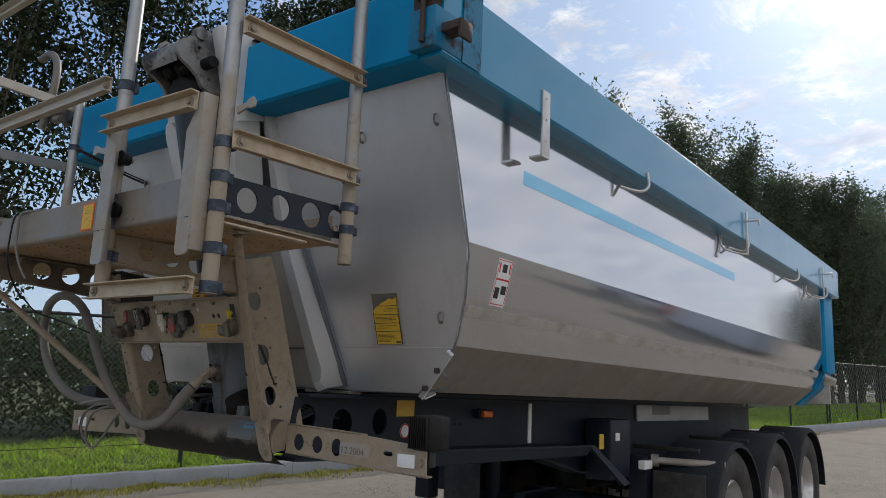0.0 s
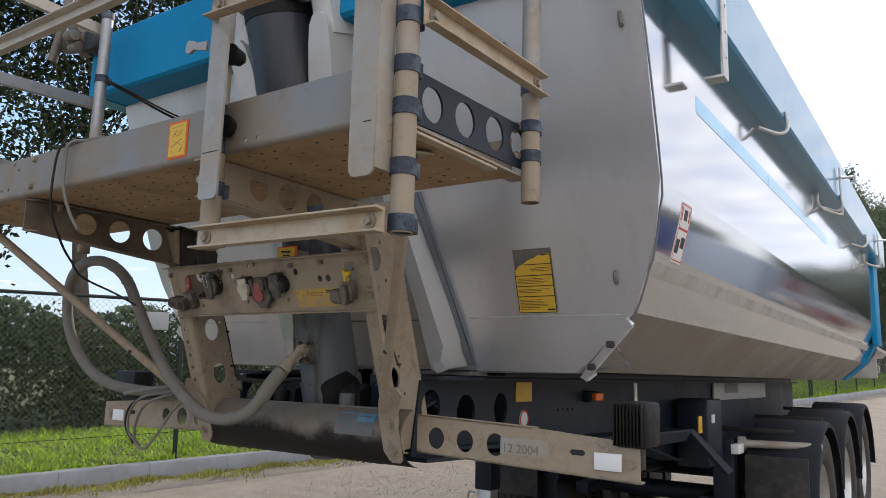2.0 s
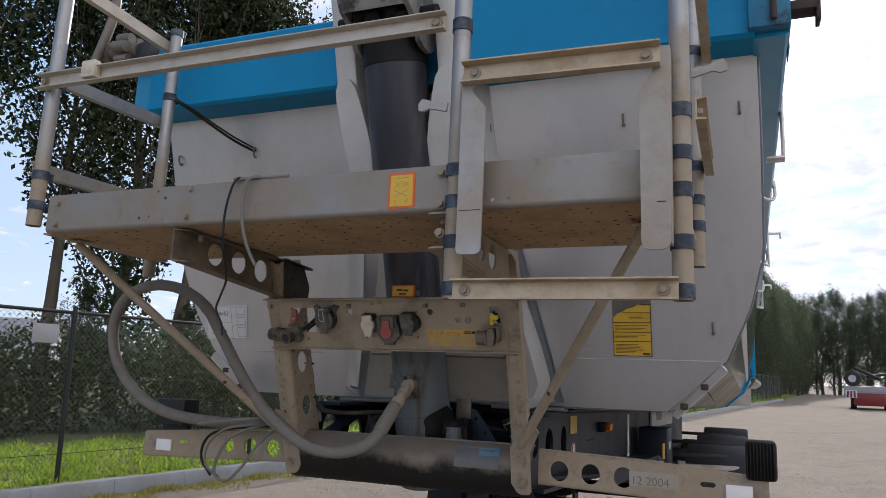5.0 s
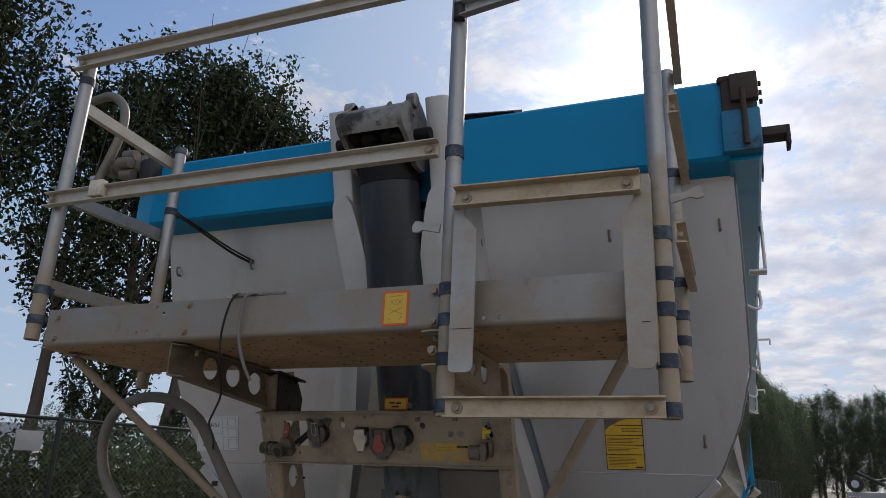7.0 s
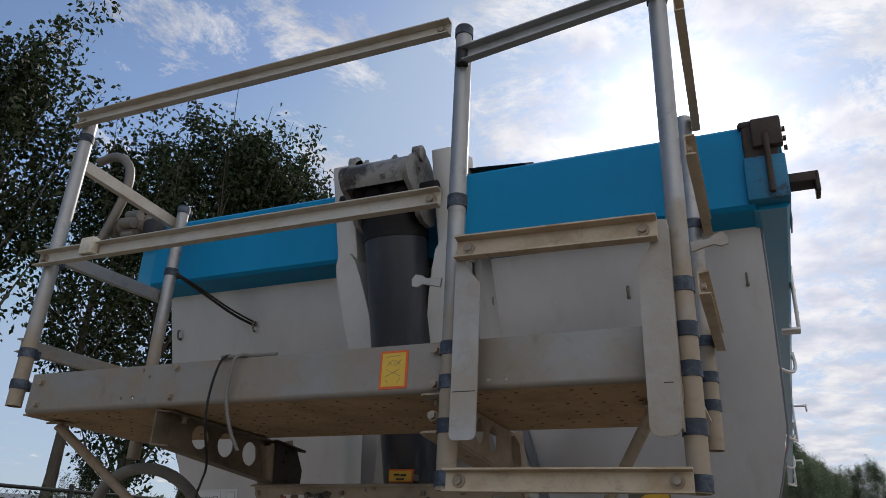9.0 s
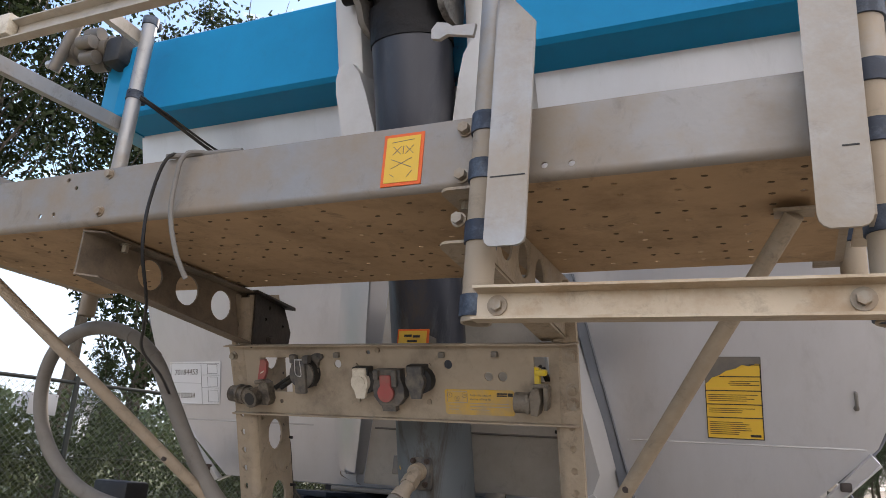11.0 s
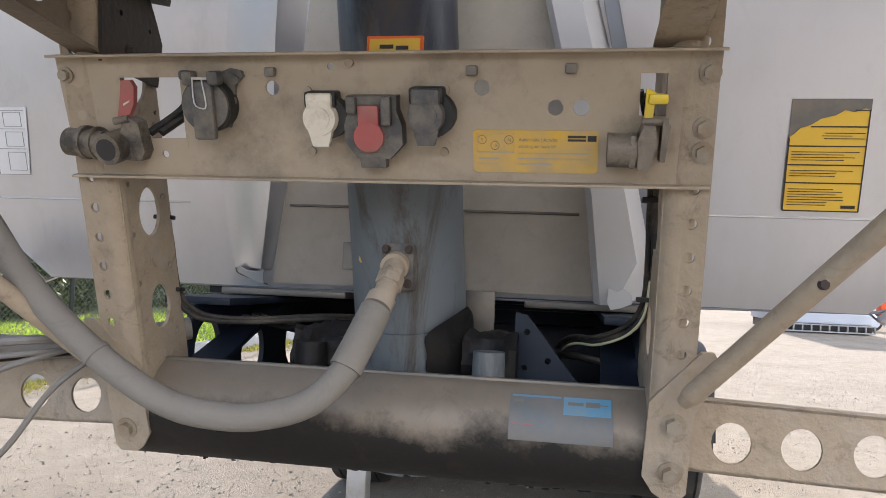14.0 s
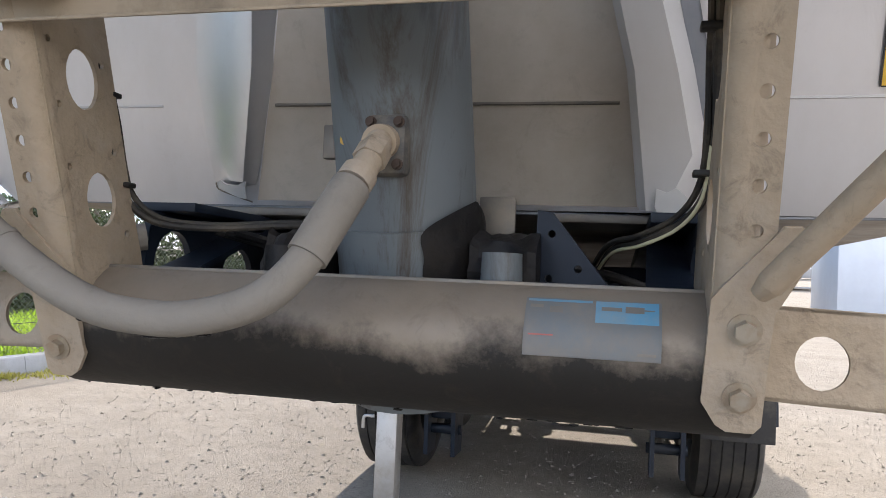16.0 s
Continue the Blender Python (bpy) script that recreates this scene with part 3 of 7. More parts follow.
def fence_run(y0, y1, gap, wire, step):
    f = new("chain_link_fence")
    tagged(f, "dark green chain-link fence with round steel posts and top rail", "fence")
    a, b = Vector((kerb_x(y0) - 0.24, y0, 0)), Vector((kerb_x(y1) - 0.24, y1, 0))
    f.location = a
    way = (b - a).normalized()
    length = (b - a).length
    h = FENCE_TOP - 0.16
    verts, faces = [], []

    def strand(p, q):
        d = (q - p).normalized()
        s1 = Vector((-way.y, way.x, 0)) * wire
        s2 = d.cross(s1).normalized() * wire
        i = len(verts)
        for c in (p, q):
            verts.extend([tuple(c + s1), tuple(c - 0.5 * s1 + 0.87 * s2), tuple(c - 0.5 * s1 - 0.87 * s2)])
        for k in range(3):
            faces.append((i + k, i + (k + 1) % 3, i + 3 + (k + 1) % 3, i + 3 + k))

    for sgn in (1, -1):
        u = -h
        while u < length + (h if sgn < 0 else 0):
            lo_u, hi_u = u, u + h
            if sgn > 0:
                p, q = (lo_u, 0.0), (hi_u, h)
            else:
                p, q = (lo_u, h), (hi_u, 0.0)
            c0, c1 = max(p[0], 0.0), min(q[0], length)
            if c1 > c0:
                z0, z1 = (p[1] + (q[1] - p[1]) * (c - p[0]) / (q[0] - p[0]) for c in (c0, c1))
                strand(way * c0 + Vector((0, 0, 0.14 + z0)), way * c1 + Vector((0, 0, 0.14 + z1)))
            u += gap * 1.42
    me = bpy.data.meshes.new("mesh_wire")
    me.from_pydata(verts, [], faces)
    part("mesh_wire", me, M_MESH, f)
    part("top_rail", rod(B(), (0, 0, FENCE_TOP), way * length + Vector((0, 0, FENCE_TOP)), 0.021, 10), M_WIRE, f)
    part("tension_wire", rod(B(), (0, 0, 0.5), way * length + Vector((0, 0, 0.5)), 0.004, 5), M_WIRE, f)
    part("tension_wire", rod(B(), (0, 0, 1.35), way * length + Vector((0, 0, 1.35)), 0.004, 5), M_WIRE, f)
    post, u = None, 0.0
    while u <= length:
        c = way * u
        if post is None:
            bm = rod(B(), (0, 0, -0.1), (0, 0, FENCE_TOP + 0.06), 0.03, 12)
            rod(bm, (0, 0, FENCE_TOP + 0.06), (0, 0, FENCE_TOP + 0.08), 0.034, 12, 0.02)
            post = part("post", bm, M_WIRE, f)
        else:
            again(post, pose(*c), f)
        u += step
    return f


fence_run(-5.25, 14.0, 0.05, 0.0021, 2.95)
fence_run(14.0, 25.0, 0.07, 0.003, 2.75)
fence_run(25.0, 75.0, 0.2, 0.008, 2.9)


# a small pale board wired to the fence
M_BOARD = material("pale_board", (0.36, 0.37, 0.38, 1), 0.5, 0.0, 0.06, 6, (0.28, 0.28, 0.27, 1), 0.5, 3, (0.45, 0.7))
board = new("fence_sign")
tagged(board, "small weathered pale sign board wired to the chain-link fence", "sign")
board.matrix_world = Matrix.Translation((-6.375, 3.10, 1.885)) @ Matrix.Rotation(-math.atan(0.19), 4, "Z")
part("panel", bar(B(), (-0.003, -0.155, -0.110), (0.003, 0.155, 0.110), 0.002), M_BOARD, board)
for y in (-0.13, 0.13):
    part("wire_tie", rod(B(), (-0.03, y, 0.09), (0.008, y, 0.09), 0.004, 8), M_WIRE, board)

# ---- trees ----
M_BARK = material("bark", (0.085, 0.07, 0.055, 1), 0.95, 0.0, 0.3, 6, (0.14, 0.125, 0.10, 1), 0.6, 3, bump=0.6, bump_scale=14, stretch=(1, 1, 0.25))
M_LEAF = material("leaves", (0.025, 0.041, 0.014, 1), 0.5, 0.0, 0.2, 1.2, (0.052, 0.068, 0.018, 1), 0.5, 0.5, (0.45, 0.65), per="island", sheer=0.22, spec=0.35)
# paler than the near leaves: the haze of distance is put into this colour
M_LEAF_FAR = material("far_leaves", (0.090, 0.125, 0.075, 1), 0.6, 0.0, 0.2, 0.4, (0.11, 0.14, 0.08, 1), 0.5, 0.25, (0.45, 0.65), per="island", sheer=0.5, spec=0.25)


def leaf_mesh(name, centres, size, r, sides=4):
    """Leaves as small diamonds, or plain triangles where they are far off."""
    n = len(centres)
    a, b = r.normal(size=(n, 3)), r.normal(size=(n, 3))
    a /= np.linalg.norm(a, axis=1)[:, None]
    b -= (a * b).sum(1)[:, None] * a
    b /= np.linalg.norm(b, axis=1)[:, None]
    s = (size * r.uniform(0.6, 1.4, n))[:, None]
    corners = [centres - a * s, centres + b * s * 0.55, centres + a * s, centres - b * s * 0.55]
    if sides == 3:
        corners = [centres - a * s, centres + b * s * 0.8, centres + a * s * 0.9]
    v = np.stack(corners, 1).reshape(-1, 3)
    me = bpy.data.meshes.new(name)
    me.from_pydata(v.tolist(), [], (sides * np.arange(n)[:, None] + np.arange(sides)).tolist())
    return me


def tree(kind, seed, height, spread, leaves, size, mat, bare=0.18, category="tree", label="", sides=4, loose=1.0):
    """A tapered trunk with limbs, and a crown of leaves in clumps along the twigs."""
    r = np.random.default_rng(seed)
    t = new(kind)
    tagged(t, label, category, group="row of poplars")
    bm = B()
    trunk = [Vector((0.12 * height * 0.1 * math.sin(k * 1.7 + seed), 0.1 * height * 0.1 * math.cos(k * 1.3 + seed), height * 0.93 * k / 7)) for k in range(8)]
    trunk[0] = Vector((0, 0, -0.2))
    for k in range(7):
        rod(bm, trunk[k], trunk[k + 1], 0.017 * height * (1 - k / 7.6), 9, 0.017 * height * (1 - (k + 1) / 7.6))
    tips = []
    limbs = int(34 + height)
    for i in range(limbs):
        f = bare + (0.97 - bare) * (i + r.uniform(0, 1)) / limbs
        base = trunk[0].lerp(trunk[7], f) if f < 0.02 else trunk[int(f * 6.99)].lerp(trunk[min(int(f * 6.99) + 1, 7)], f * 6.99 % 1)
        az = i * 2.4 + r.uniform(-0.5, 0.5)
        reach = spread * (0.35 + 0.65 * math.sin(math.pi * min(1, (f - bare) / (1 - bare) * 0.85 + 0.22)) ** 0.8) * r.uniform(0.65, 1.12)
        rise = reach * r.uniform(1.3, 2.5)
        mid = base + Vector((math.cos(az) * reach * 0.5, math.sin(az) * reach * 0.5, rise * 0.35))
        tip = base + Vector((math.cos(az) * reach, math.sin(az) * reach, rise))
        rod(bm, base, mid, 0.0055 * height * (1.1 - f), 5, 0.003 * height * (1.1 - f))
        rod(bm, mid, tip, 0.003 * height * (1.1 - f), 4, 0.006)
        for q in range(9):
            u = r.uniform(0.25, 1.05)
            p = base.lerp(mid, u * 2) if u < 0.5 else mid.lerp(tip, u * 2 - 1)
            tips.append(((p.x + r.normal(0, 0.22 * reach * 0.6), p.y + r.normal(0, 0.22 * reach * 0.6), p.z + r.normal(0.05, 0.2)), (0.070 + 0.055 * reach) * loose))
    for q in range(14):
        tips.append(((trunk[7].x + r.normal(0, 0.12), trunk[7].y + r.normal(0, 0.12), height * r.uniform(0.86, 1.0)), 0.14 * loose))
    part("trunk", bm, M_BARK, t)
    P, S = np.array([p for p, _ in tips]), np.array([s for _, s in tips])
    pick = r.integers(0, len(P), leaves)
    c = P[pick] + r.normal(size=(leaves, 3)) * (S[pick][:, None] * np.array([1, 1, 1.7]))
    part("crown", leaf_mesh("crown", c, size, r, sides), mat, t)
    return t


POPLAR = "tall leafy poplar with a dark green crown behind the fence"
near_trees = [tree("poplar_tree", s, 10.0, 1.55, 14200, 0.058, M_LEAF, b, "tree", POPLAR, loose=0.92) for s, b in ((1, 0.42), (2, 0.15), (3, 0.36))]
# the row behind the fence: its place along the fence, distance behind it, height
ROW = [(-8.5, 5.6, 11.0), (-5.6, 5.3, 11.6), (-2.6, 5.5, 11.2), (0.2, 5.5, 10.8), (2.6, 5.5, 11.6), (4.7, 5.5, 11.5), (6.9, 5.4, 10.1), (8.4, 5.5, 11.4), (9.8, 5.4, 12.2), (11.2, 5.6, 12.5), (12.6, 5.5, 11.9), (14.0, 5.6, 11.3)]
SET_BACK = 1.18
for i, (y, d, h) in enumerate(ROW):
    at = (1.2 + (kerb_x(y) - d - 1.2) * SET_BACK, -3.3 + (y + 3.3) * SET_BACK, 0.2)
    m = pose(*at, 0, 0, 47 * i)
    t = near_trees[i] if i < 3 else copy_thing(near_trees[i % 3], m)
    t.matrix_basis = m
    t.scale = ((1.6 + (h - 1.6) * SET_BACK) / 11.1,) * 3
# younger trees closer to the fence fill the gaps under the crowns
for i, (x, y, h) in enumerate(((-11.0, 10.9, 3.0), (-12.4, 13.4, 4.2), (-10.6, 15.6, 3.9), (-12.2, 9.0, 3.3))):
    m = pose(x, y, 0.2, 0, 0, 83 * i)
    copy_thing(near_trees[1], m).scale = (h / 10.6,) * 3
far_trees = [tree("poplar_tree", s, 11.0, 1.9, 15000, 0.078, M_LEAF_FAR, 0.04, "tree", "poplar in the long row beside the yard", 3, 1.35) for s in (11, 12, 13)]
def far_height(y):
    """The row's height along the yard."""
    pts = [(15, 11.2), (22, 11.5), (28, 12.0), (38, 12.7), (45, 13.4), (55, 13.9), (70, 14.2), (81, 14.5), (94, 14.0), (102, 17.5), (128, 18.0), (200, 17.0)]
    for (a, p), (b, q) in zip(pts, pts[1:]):
        if y < b:
            return p + (q - p) * max(0, y - a) / (b - a)
    return 17.0


spots = []
y, k = 15.6, 0
while y < 128:
    # the middle of the row stands further back from the kerb
    x, h = kerb_x(y) - 5.5, far_height(y) * (1 + 0.05 * math.sin(k * 1.7) + 0.04 * math.sin(k * 4.1))
    far = 1.0 + 0.42 * max(0.0, min(1.0, (46 - y) / 22))
    spots.append((2 + (x - 2) * far - 0.6 * math.sin(k * 2.3), -2.8 + (y + 2.8) * far, 1.55 + (h - 1.55) * far))
    if y > 70:
        spots.append((kerb_x(y) - 1.6 - 0.6 * math.sin(k * 1.9), y + 1.6, far_height(y) * 0.80))
    k += 1
    y += 1.9 if y < 60 else 3.0
for k in range(11):
    spots.append((5.0 + 2.4 * k, 131 + 0.5 * k, 17.6 + 1.0 * math.sin(k * 2.1)))
    spots.append((6.2 + 2.4 * k, 126 + 0.5 * k, 13.5 + 1.0 * math.sin(k * 1.3)))
for k, (x, y, h) in enumerate(spots):
    m, s = pose(x, y, 0.2 if y < 78 else -0.02, 0, 0, 61 * k), h / 12.3
    if k < 3:
        far_trees[k].matrix_basis = m
        far_trees[k].scale = (s,) * 3
    else:
        copy_thing(far_trees[k % 3], m).scale = (s,) * 3
# woods all round the far side of the yard
WOODS = "distant row of dark green trees closing the far side of the yard"
wr = np.random.default_rng(21)


def woods(name, line, leaves, high, size):
    pts = []
    L = [Vector((*p, 0)) for p in line]
    for i in range(leaves):
        j = wr.integers(0, len(L) - 1)
        p = L[j].lerp(L[j + 1], wr.uniform())
        s = (p.x * 0.13 + p.y * 0.11)
        top = high * (0.80 + 0.22 * math.sin(s) * math.sin(s * 2.7 + 1) + 0.12 * math.sin(s * 6.1))
        z = top * wr.uniform(0.02, 1) ** 0.8
        wide = 3.2 * math.sqrt(max(0.04, 1 - (z / top) ** 2))
        pts.append((p.x + wr.normal(0, wide * 0.6), p.y + wr.normal(0, wide * 0.6), z))
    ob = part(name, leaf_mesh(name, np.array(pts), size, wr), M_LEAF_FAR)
    tagged(ob, WOODS, "woods", kind="stuff")


# an unseen row, added for the polished side to mirror as a dark band
woods("far_woods", [(40, 128), (66, 95), (70, 40), (66, -5), (60, -50), (30, -80), (-20, -85), (-60, -70)], 52000, 11.0, 0.42)
woods("far_woods", [(-50, -14), (-47, 10), (-48, 34), (-50, 62)], 15000, 5.0, 0.30)
# the hedge of shrubs behind the verge
hb = []
for i in range(100000):
    y = -8 + 34 * wr.uniform() ** 1.15
    s = y * 1.3
    top = 1.6 + 0.35 * math.sin(s) * math.sin(2.3 * s + 1) + 0.28 * math.sin(5.3 * s) + 0.2 * math.sin(11 * s)
    z = 0.25 + top * wr.uniform() ** 0.75
    d = 4.1 + 0.5 * math.sin(s * 0.9) + abs(wr.normal(0, 0.9))
    hb.append((kerb_x(y) - d, y, z))
M_SHRUB = material("shrub_leaves", (0.050, 0.072, 0.024, 1), 0.5, 0.0, 0.25, 1.5, (0.10, 0.10, 0.03, 1), 0.5, 0.8, (0.5, 0.68), per="island", sheer=0.35)
tagged(part("hedge", leaf_mesh("hedge", np.array(hb), 0.046, wr), M_SHRUB), "dense dark shrubs and brambles behind the fence", "hedge", kind="stuff")

# ---- the tipper trailer ----
# Built level; it stands nose-high on its landing legs, so the whole is pitched a little.
PITCH, PIVOT = radians(-1.7), Vector((0, 0, 0.365))
trailer = new("tipper_semi_trailer")
tagged(trailer, "polished aluminium tipper semi-trailer with blue rails and dusty front platform", "trailer")
trailer.matrix_world = Matrix.Translation(PIVOT) @ Matrix.Rotation(PITCH, 4, "X") @ Matrix.Translation(-PIVOT)
CX = -0.03                                # middle of the body
LEAN = 0.3057                             # the front wall leans forward by 17 degrees
V_UP, V_OUT = Vector((0, -0.2924, 0.9563)), Vector((0, -0.9563, -0.2924))


def fy(z):
    return -LEAN * (z - 0.365)


def F(x, z, off=0.0):
    """A point on the front wall, off metres in front of it."""
    return Vector((x, fy(z), z)) + off * V_OUT


def on_face(x, z, off=0.0):
    return frame3(F(x, z, off), (1, 0, 0), V_UP)


# body shell
half = [(1.25, 2.76), (1.255, 2.42), (1.252, 2.045), (1.236, 1.958), (1.205, 1.838), (1.184, 1.788), (1.122, 1.655), (1.03, 1.573), (0.91, 1.468)]
REAR = 6.45


def shell_ring(y_of, inset):
    pts = [(CX + (x - inset), y_of, z + (inset if z < 1.5 else 0)) for x, z in half] + [(CX - (x - inset), y_of, z + (inset if z < 1.5 else 0)) for x, z in half[::-1]]
    return [Vector((x, fy(z) + 0.001 if y == "front" else y, z)) for x, y, z in pts]


bm = B()
rings = [[bm.verts.new(p) for p in shell_ring(y, s)] for y, s in (("front", 0), (1.5, 0), (3.5, 0), (REAR, 0), (REAR, 0.025), ("front", 0.025))]
for a, b in zip(rings, rings[1:]):
    for k in range(len(a) - 1):
        bm.faces.new((a[k], a[k + 1], b[k + 1], b[k]))
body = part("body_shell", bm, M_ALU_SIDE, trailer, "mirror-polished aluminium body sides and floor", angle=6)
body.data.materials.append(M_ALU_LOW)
for f_ in body.data.polygons:              # floor and lower chine: dust, with the ground's brown reflection put into the colour
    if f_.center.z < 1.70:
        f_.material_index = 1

edge = [(CX + x + 0.004, z) for x, z in half[1:]] + [(CX - x - 0.004, z) for x, z in half[1:][::-1]]
edge = [(CX + 1.254, 2.8)] + edge + [(CX - 1.254, 2.8)]
front = part("front_wall", sheet([(x, (z - 0.365) / 0.9563) for x, z in edge], [], 0.02, on_face(0, 0.365, 0.010)), M_ALU_FRONT, body, "dull grey aluminium front wall leaning forward")
# the weld seams
bm = rod(B(), F(-0.56, 1.652, 0.018), F(-1.12, 1.652, 0.018), 0.0036, 6); part("weld_seam", bm, M_ALU_RIB, body)
part("weld_seam", rod(B(), F(0.49, 1.652, 0.018), F(1.07, 1.652, 0.018), 0.0036, 6), M_ALU_RIB, body)
part("weld_seam", rod(B(), F(-0.32, 1.652, 0.0225), F(0.31, 1.648, 0.0225), 0.0032, 6), M_GREYPLATE, body)
edge_line = [F(x, z, 0.012) + Vector((0.004 if x > 0 else -0.004, 0, 0)) for x, z in edge[:-1]]
part("edge_seam", pipe(B(), [edge_line[i] for i in range(0, 10)], 0.0035, 6, 3), M_STRIP, body)
part("edge_seam", pipe(B(), [edge_line[i] for i in range(11, len(edge_line))] + [F(CX - 1.258, 2.79, 0.012)], 0.0035, 6, 3), M_STRIP, body)

M_CENTRE = material("dusty_sheet", (0.49, 0.455, 0.40, 1), 0.5, 0.3, 0.06, 5, (0.34, 0.29, 0.22, 1), 0.7, 2.2, (0.45, 0.72), 0.02, 30, rough2=0.7, metal2=0.1, grime=0.25)
part("centre_sheet", poly(B(), [F(x, z, 0.0195) for x, z in ((0.344, 1.478), (0.320, 1.70), (0.211, 2.14), (-0.236, 2.14), (-0.318, 1.72), (-0.374, 1.478))], 0.0025, V_OUT), M_CENTRE, body, "brownish middle sheet of the front wall")
M_CHEEK = material("white_cheek", (0.58, 0.58, 0.57, 1), 0.45, 0.2, 0.06, 5, (0.36, 0.33, 0.28, 1), 0.5, 3, (0.5, 0.75))
# ribs beside the lifting cylinder: boxed on one side, bent softly out of the wall on the other
RIB_R = [(1.488, 0.345, 0.105, 0.385, 0.472), (1.575, 0.335, 0.11, 0.424, 0.460), (1.70, 0.32, 0.11, 0.396, 0.432), (2.14, 0.21, 0.075, 0.275, 0.307), (2.72, 0.205, 0.05, 0.242, 0.27)]
RIB_L = [(1.506, 0.376, 0.030, 0.386, 0.462), (1.516, 0.372, 0.050, 0.384, 0.464), (1.545, 0.362, 0.056, 0.376, 0.468), (1.72, 0.317, 0.056, 0.342, 0.480), (2.00, 0.258, 0.044, 0.318, 0.440), (2.14, 0.236, 0.040, 0.300, 0.420), (2.72, 0.200, 0.030, 0.262, 0.380)]
for s, stations in ((1, RIB_R), (-1, RIB_L)):
    bm = B()
    rows = []
    for z, xi, off, xm, xo in stations:
        if s > 0:
            ring = [(xi, 0.018), (xi, off - 0.01), (xi + 0.012, off), (xm, off), (xo, 0.022), (xo, 0.018)]
        else:                                  # xi is the flank's foot, xm the ridge
            ring = [(xi, 0.018), (xm - 0.003, off - 0.006), (xm + 0.003, off)]
            ring += [(xm + (xo - xm) * u, 0.021 + (off - 0.021) * (0.5 + 0.5 * math.cos(math.pi * u))) for u in (0.2, 0.4, 0.6, 0.8, 1.0)]
            ring.append((xo, 0.018))
        rows.append([bm.verts.new(F(s * x, z, o)) for x, o in ring])
    n = len(rows[0])
    for a, b in zip(rows, rows[1:]):
        for k in range(n):
            bm.faces.new((a[k], a[(k + 1) % n], b[(k + 1) % n], b[k]))
    bm.faces.new(rows[0]); bm.faces.new(rows[-1])
    part("channel_rib", bm, M_ALU_RIB if s > 0 else M_ALU_FRONT, body)
    # torn tin at its foot and the slim standing strip beside it
    tear = [(0.420, 1.490, 0.094), (0.418, 1.512, 0.104), (0.402, 1.526, 0.113), (0.388, 1.518, 0.112), (0.372, 1.524, 0.112), (0.370, 1.496, 0.108), (0.378, 1.480, 0.106), (0.398, 1.484, 0.104)]
    if s < 0:
        tear = [(0.455, 1.500, 0.022), (0.446, 1.516, 0.030), (0.425, 1.511, 0.044), (0.395, 1.511, 0.056), (0.374, 1.520, 0.060), (0.380, 1.502, 0.056), (0.384, 1.484, 0.046), (0.402, 1.485, 0.040), (0.430, 1.492, 0.030)]
        part("weld_crack", pipe(B(), [F(-x, z, 0.024) for x, z in ((0.460, 1.510), (0.456, 1.498), (0.430, 1.488), (0.404, 1.480), (0.385, 1.474))], 0.0014, 6, 3), M_GREYPLATE, body)
    part("torn_flap", poly(B(), [F(s * x, z, o) for x, z, o in tear], 0.003, V_OUT), M_CHEEK, body)
    bm = B()
    for o, w in ((0.020, 0.004), (0.034, 0.004)):
        poly(bm, [F(s * 0.470, 1.49, o), F(s * (0.470 + 0.03), 1.49, o), F(s * (0.358), 2.10, o), F(s * 0.330, 2.10, o)], w, V_OUT)
    poly(bm, [F(s * 0.496, 1.49, 0.02), F(s * 0.5, 1.49, 0.02), F(s * 0.358, 2.10, 0.02), F(s * 0.354, 2.10, 0.02)], 0.018, V_OUT)
    if s > 0:
        part("edge_strip", bm, M_STRIP, body)


def rope_hook(p, out, side):
    """A small bent round-bar hook welded on."""
    o, s = Vector(out).normalized(), Vector(side).normalized()
    u = o.cross(s)
    u, o = u * 0.6, o * 0.7
    bm = pipe(B(), [p + u * 0.03, p + u * 0.03 + o * 0.018, p + o * 0.024, p - u * 0.03 + o * 0.018, p - u * 0.034 + o * 0.004], 0.0042, 7, 3)
    rod(bm, p + u * 0.03 - o * 0.004, p + u * 0.03 + o * 0.008, 0.007, 8)
    return bm


for x, z in ((1.166, 2.505), (0.774, 2.50), (0.272, 2.512), (1.055, 1.768), (-1.239, 2.503)):
    part("rope_hook", rope_hook(F(x, z, 0.02), V_OUT, (-1, 0, 0)), M_GREYPLATE, body)
part("eye_bolt", rope_hook(F(-0.826, 2.508, 0.02), V_OUT, (1, 0, 0)), M_GREYPLATE, body)

# yellow warning plate, its upper corner torn away
wp = sheet([(0.701 - 0.768, 0.0), (0.839 - 0.768, 0.0), (0.842 - 0.768, 0.215), (0.701 - 0.768, 0.215)], [], 0.002, on_face(0.768, 1.667, 0.022))
plate = part("warning_plate", wp, M_GREYPLATE, body, "weathered plate with a torn yellow warning label")
part("yellow_label", sheet([(-0.066, 0.001), (0.070, 0.001), (0.073, 0.196), (0.062, 0.197), (0.045, 0.190), (0.028, 0.194), (0.012, 0.184), (-0.012, 0.178), (-0.030, 0.166), (-0.048, 0.160), (-0.057, 0.150), (-0.0665, 0.142)], [], 0.0016, on_face(0.768, 1.667, 0.0243)), M_YELLOW, body)
bm = B()
for v in (0.0, 0.055, 0.09, 0.126, 0.163, 0.194):
    x0, x1 = (-0.066, 0.072) if v < 0.14 else ((-0.03, 0.073) if v < 0.17 else (0.045, 0.073))
    bmesh.ops.create_cube(bm, size=1, matrix=Matrix.LocRotScale(((x0 + x1) / 2, v, 0), None, (x1 - x0, 0.0024, 0.001)))
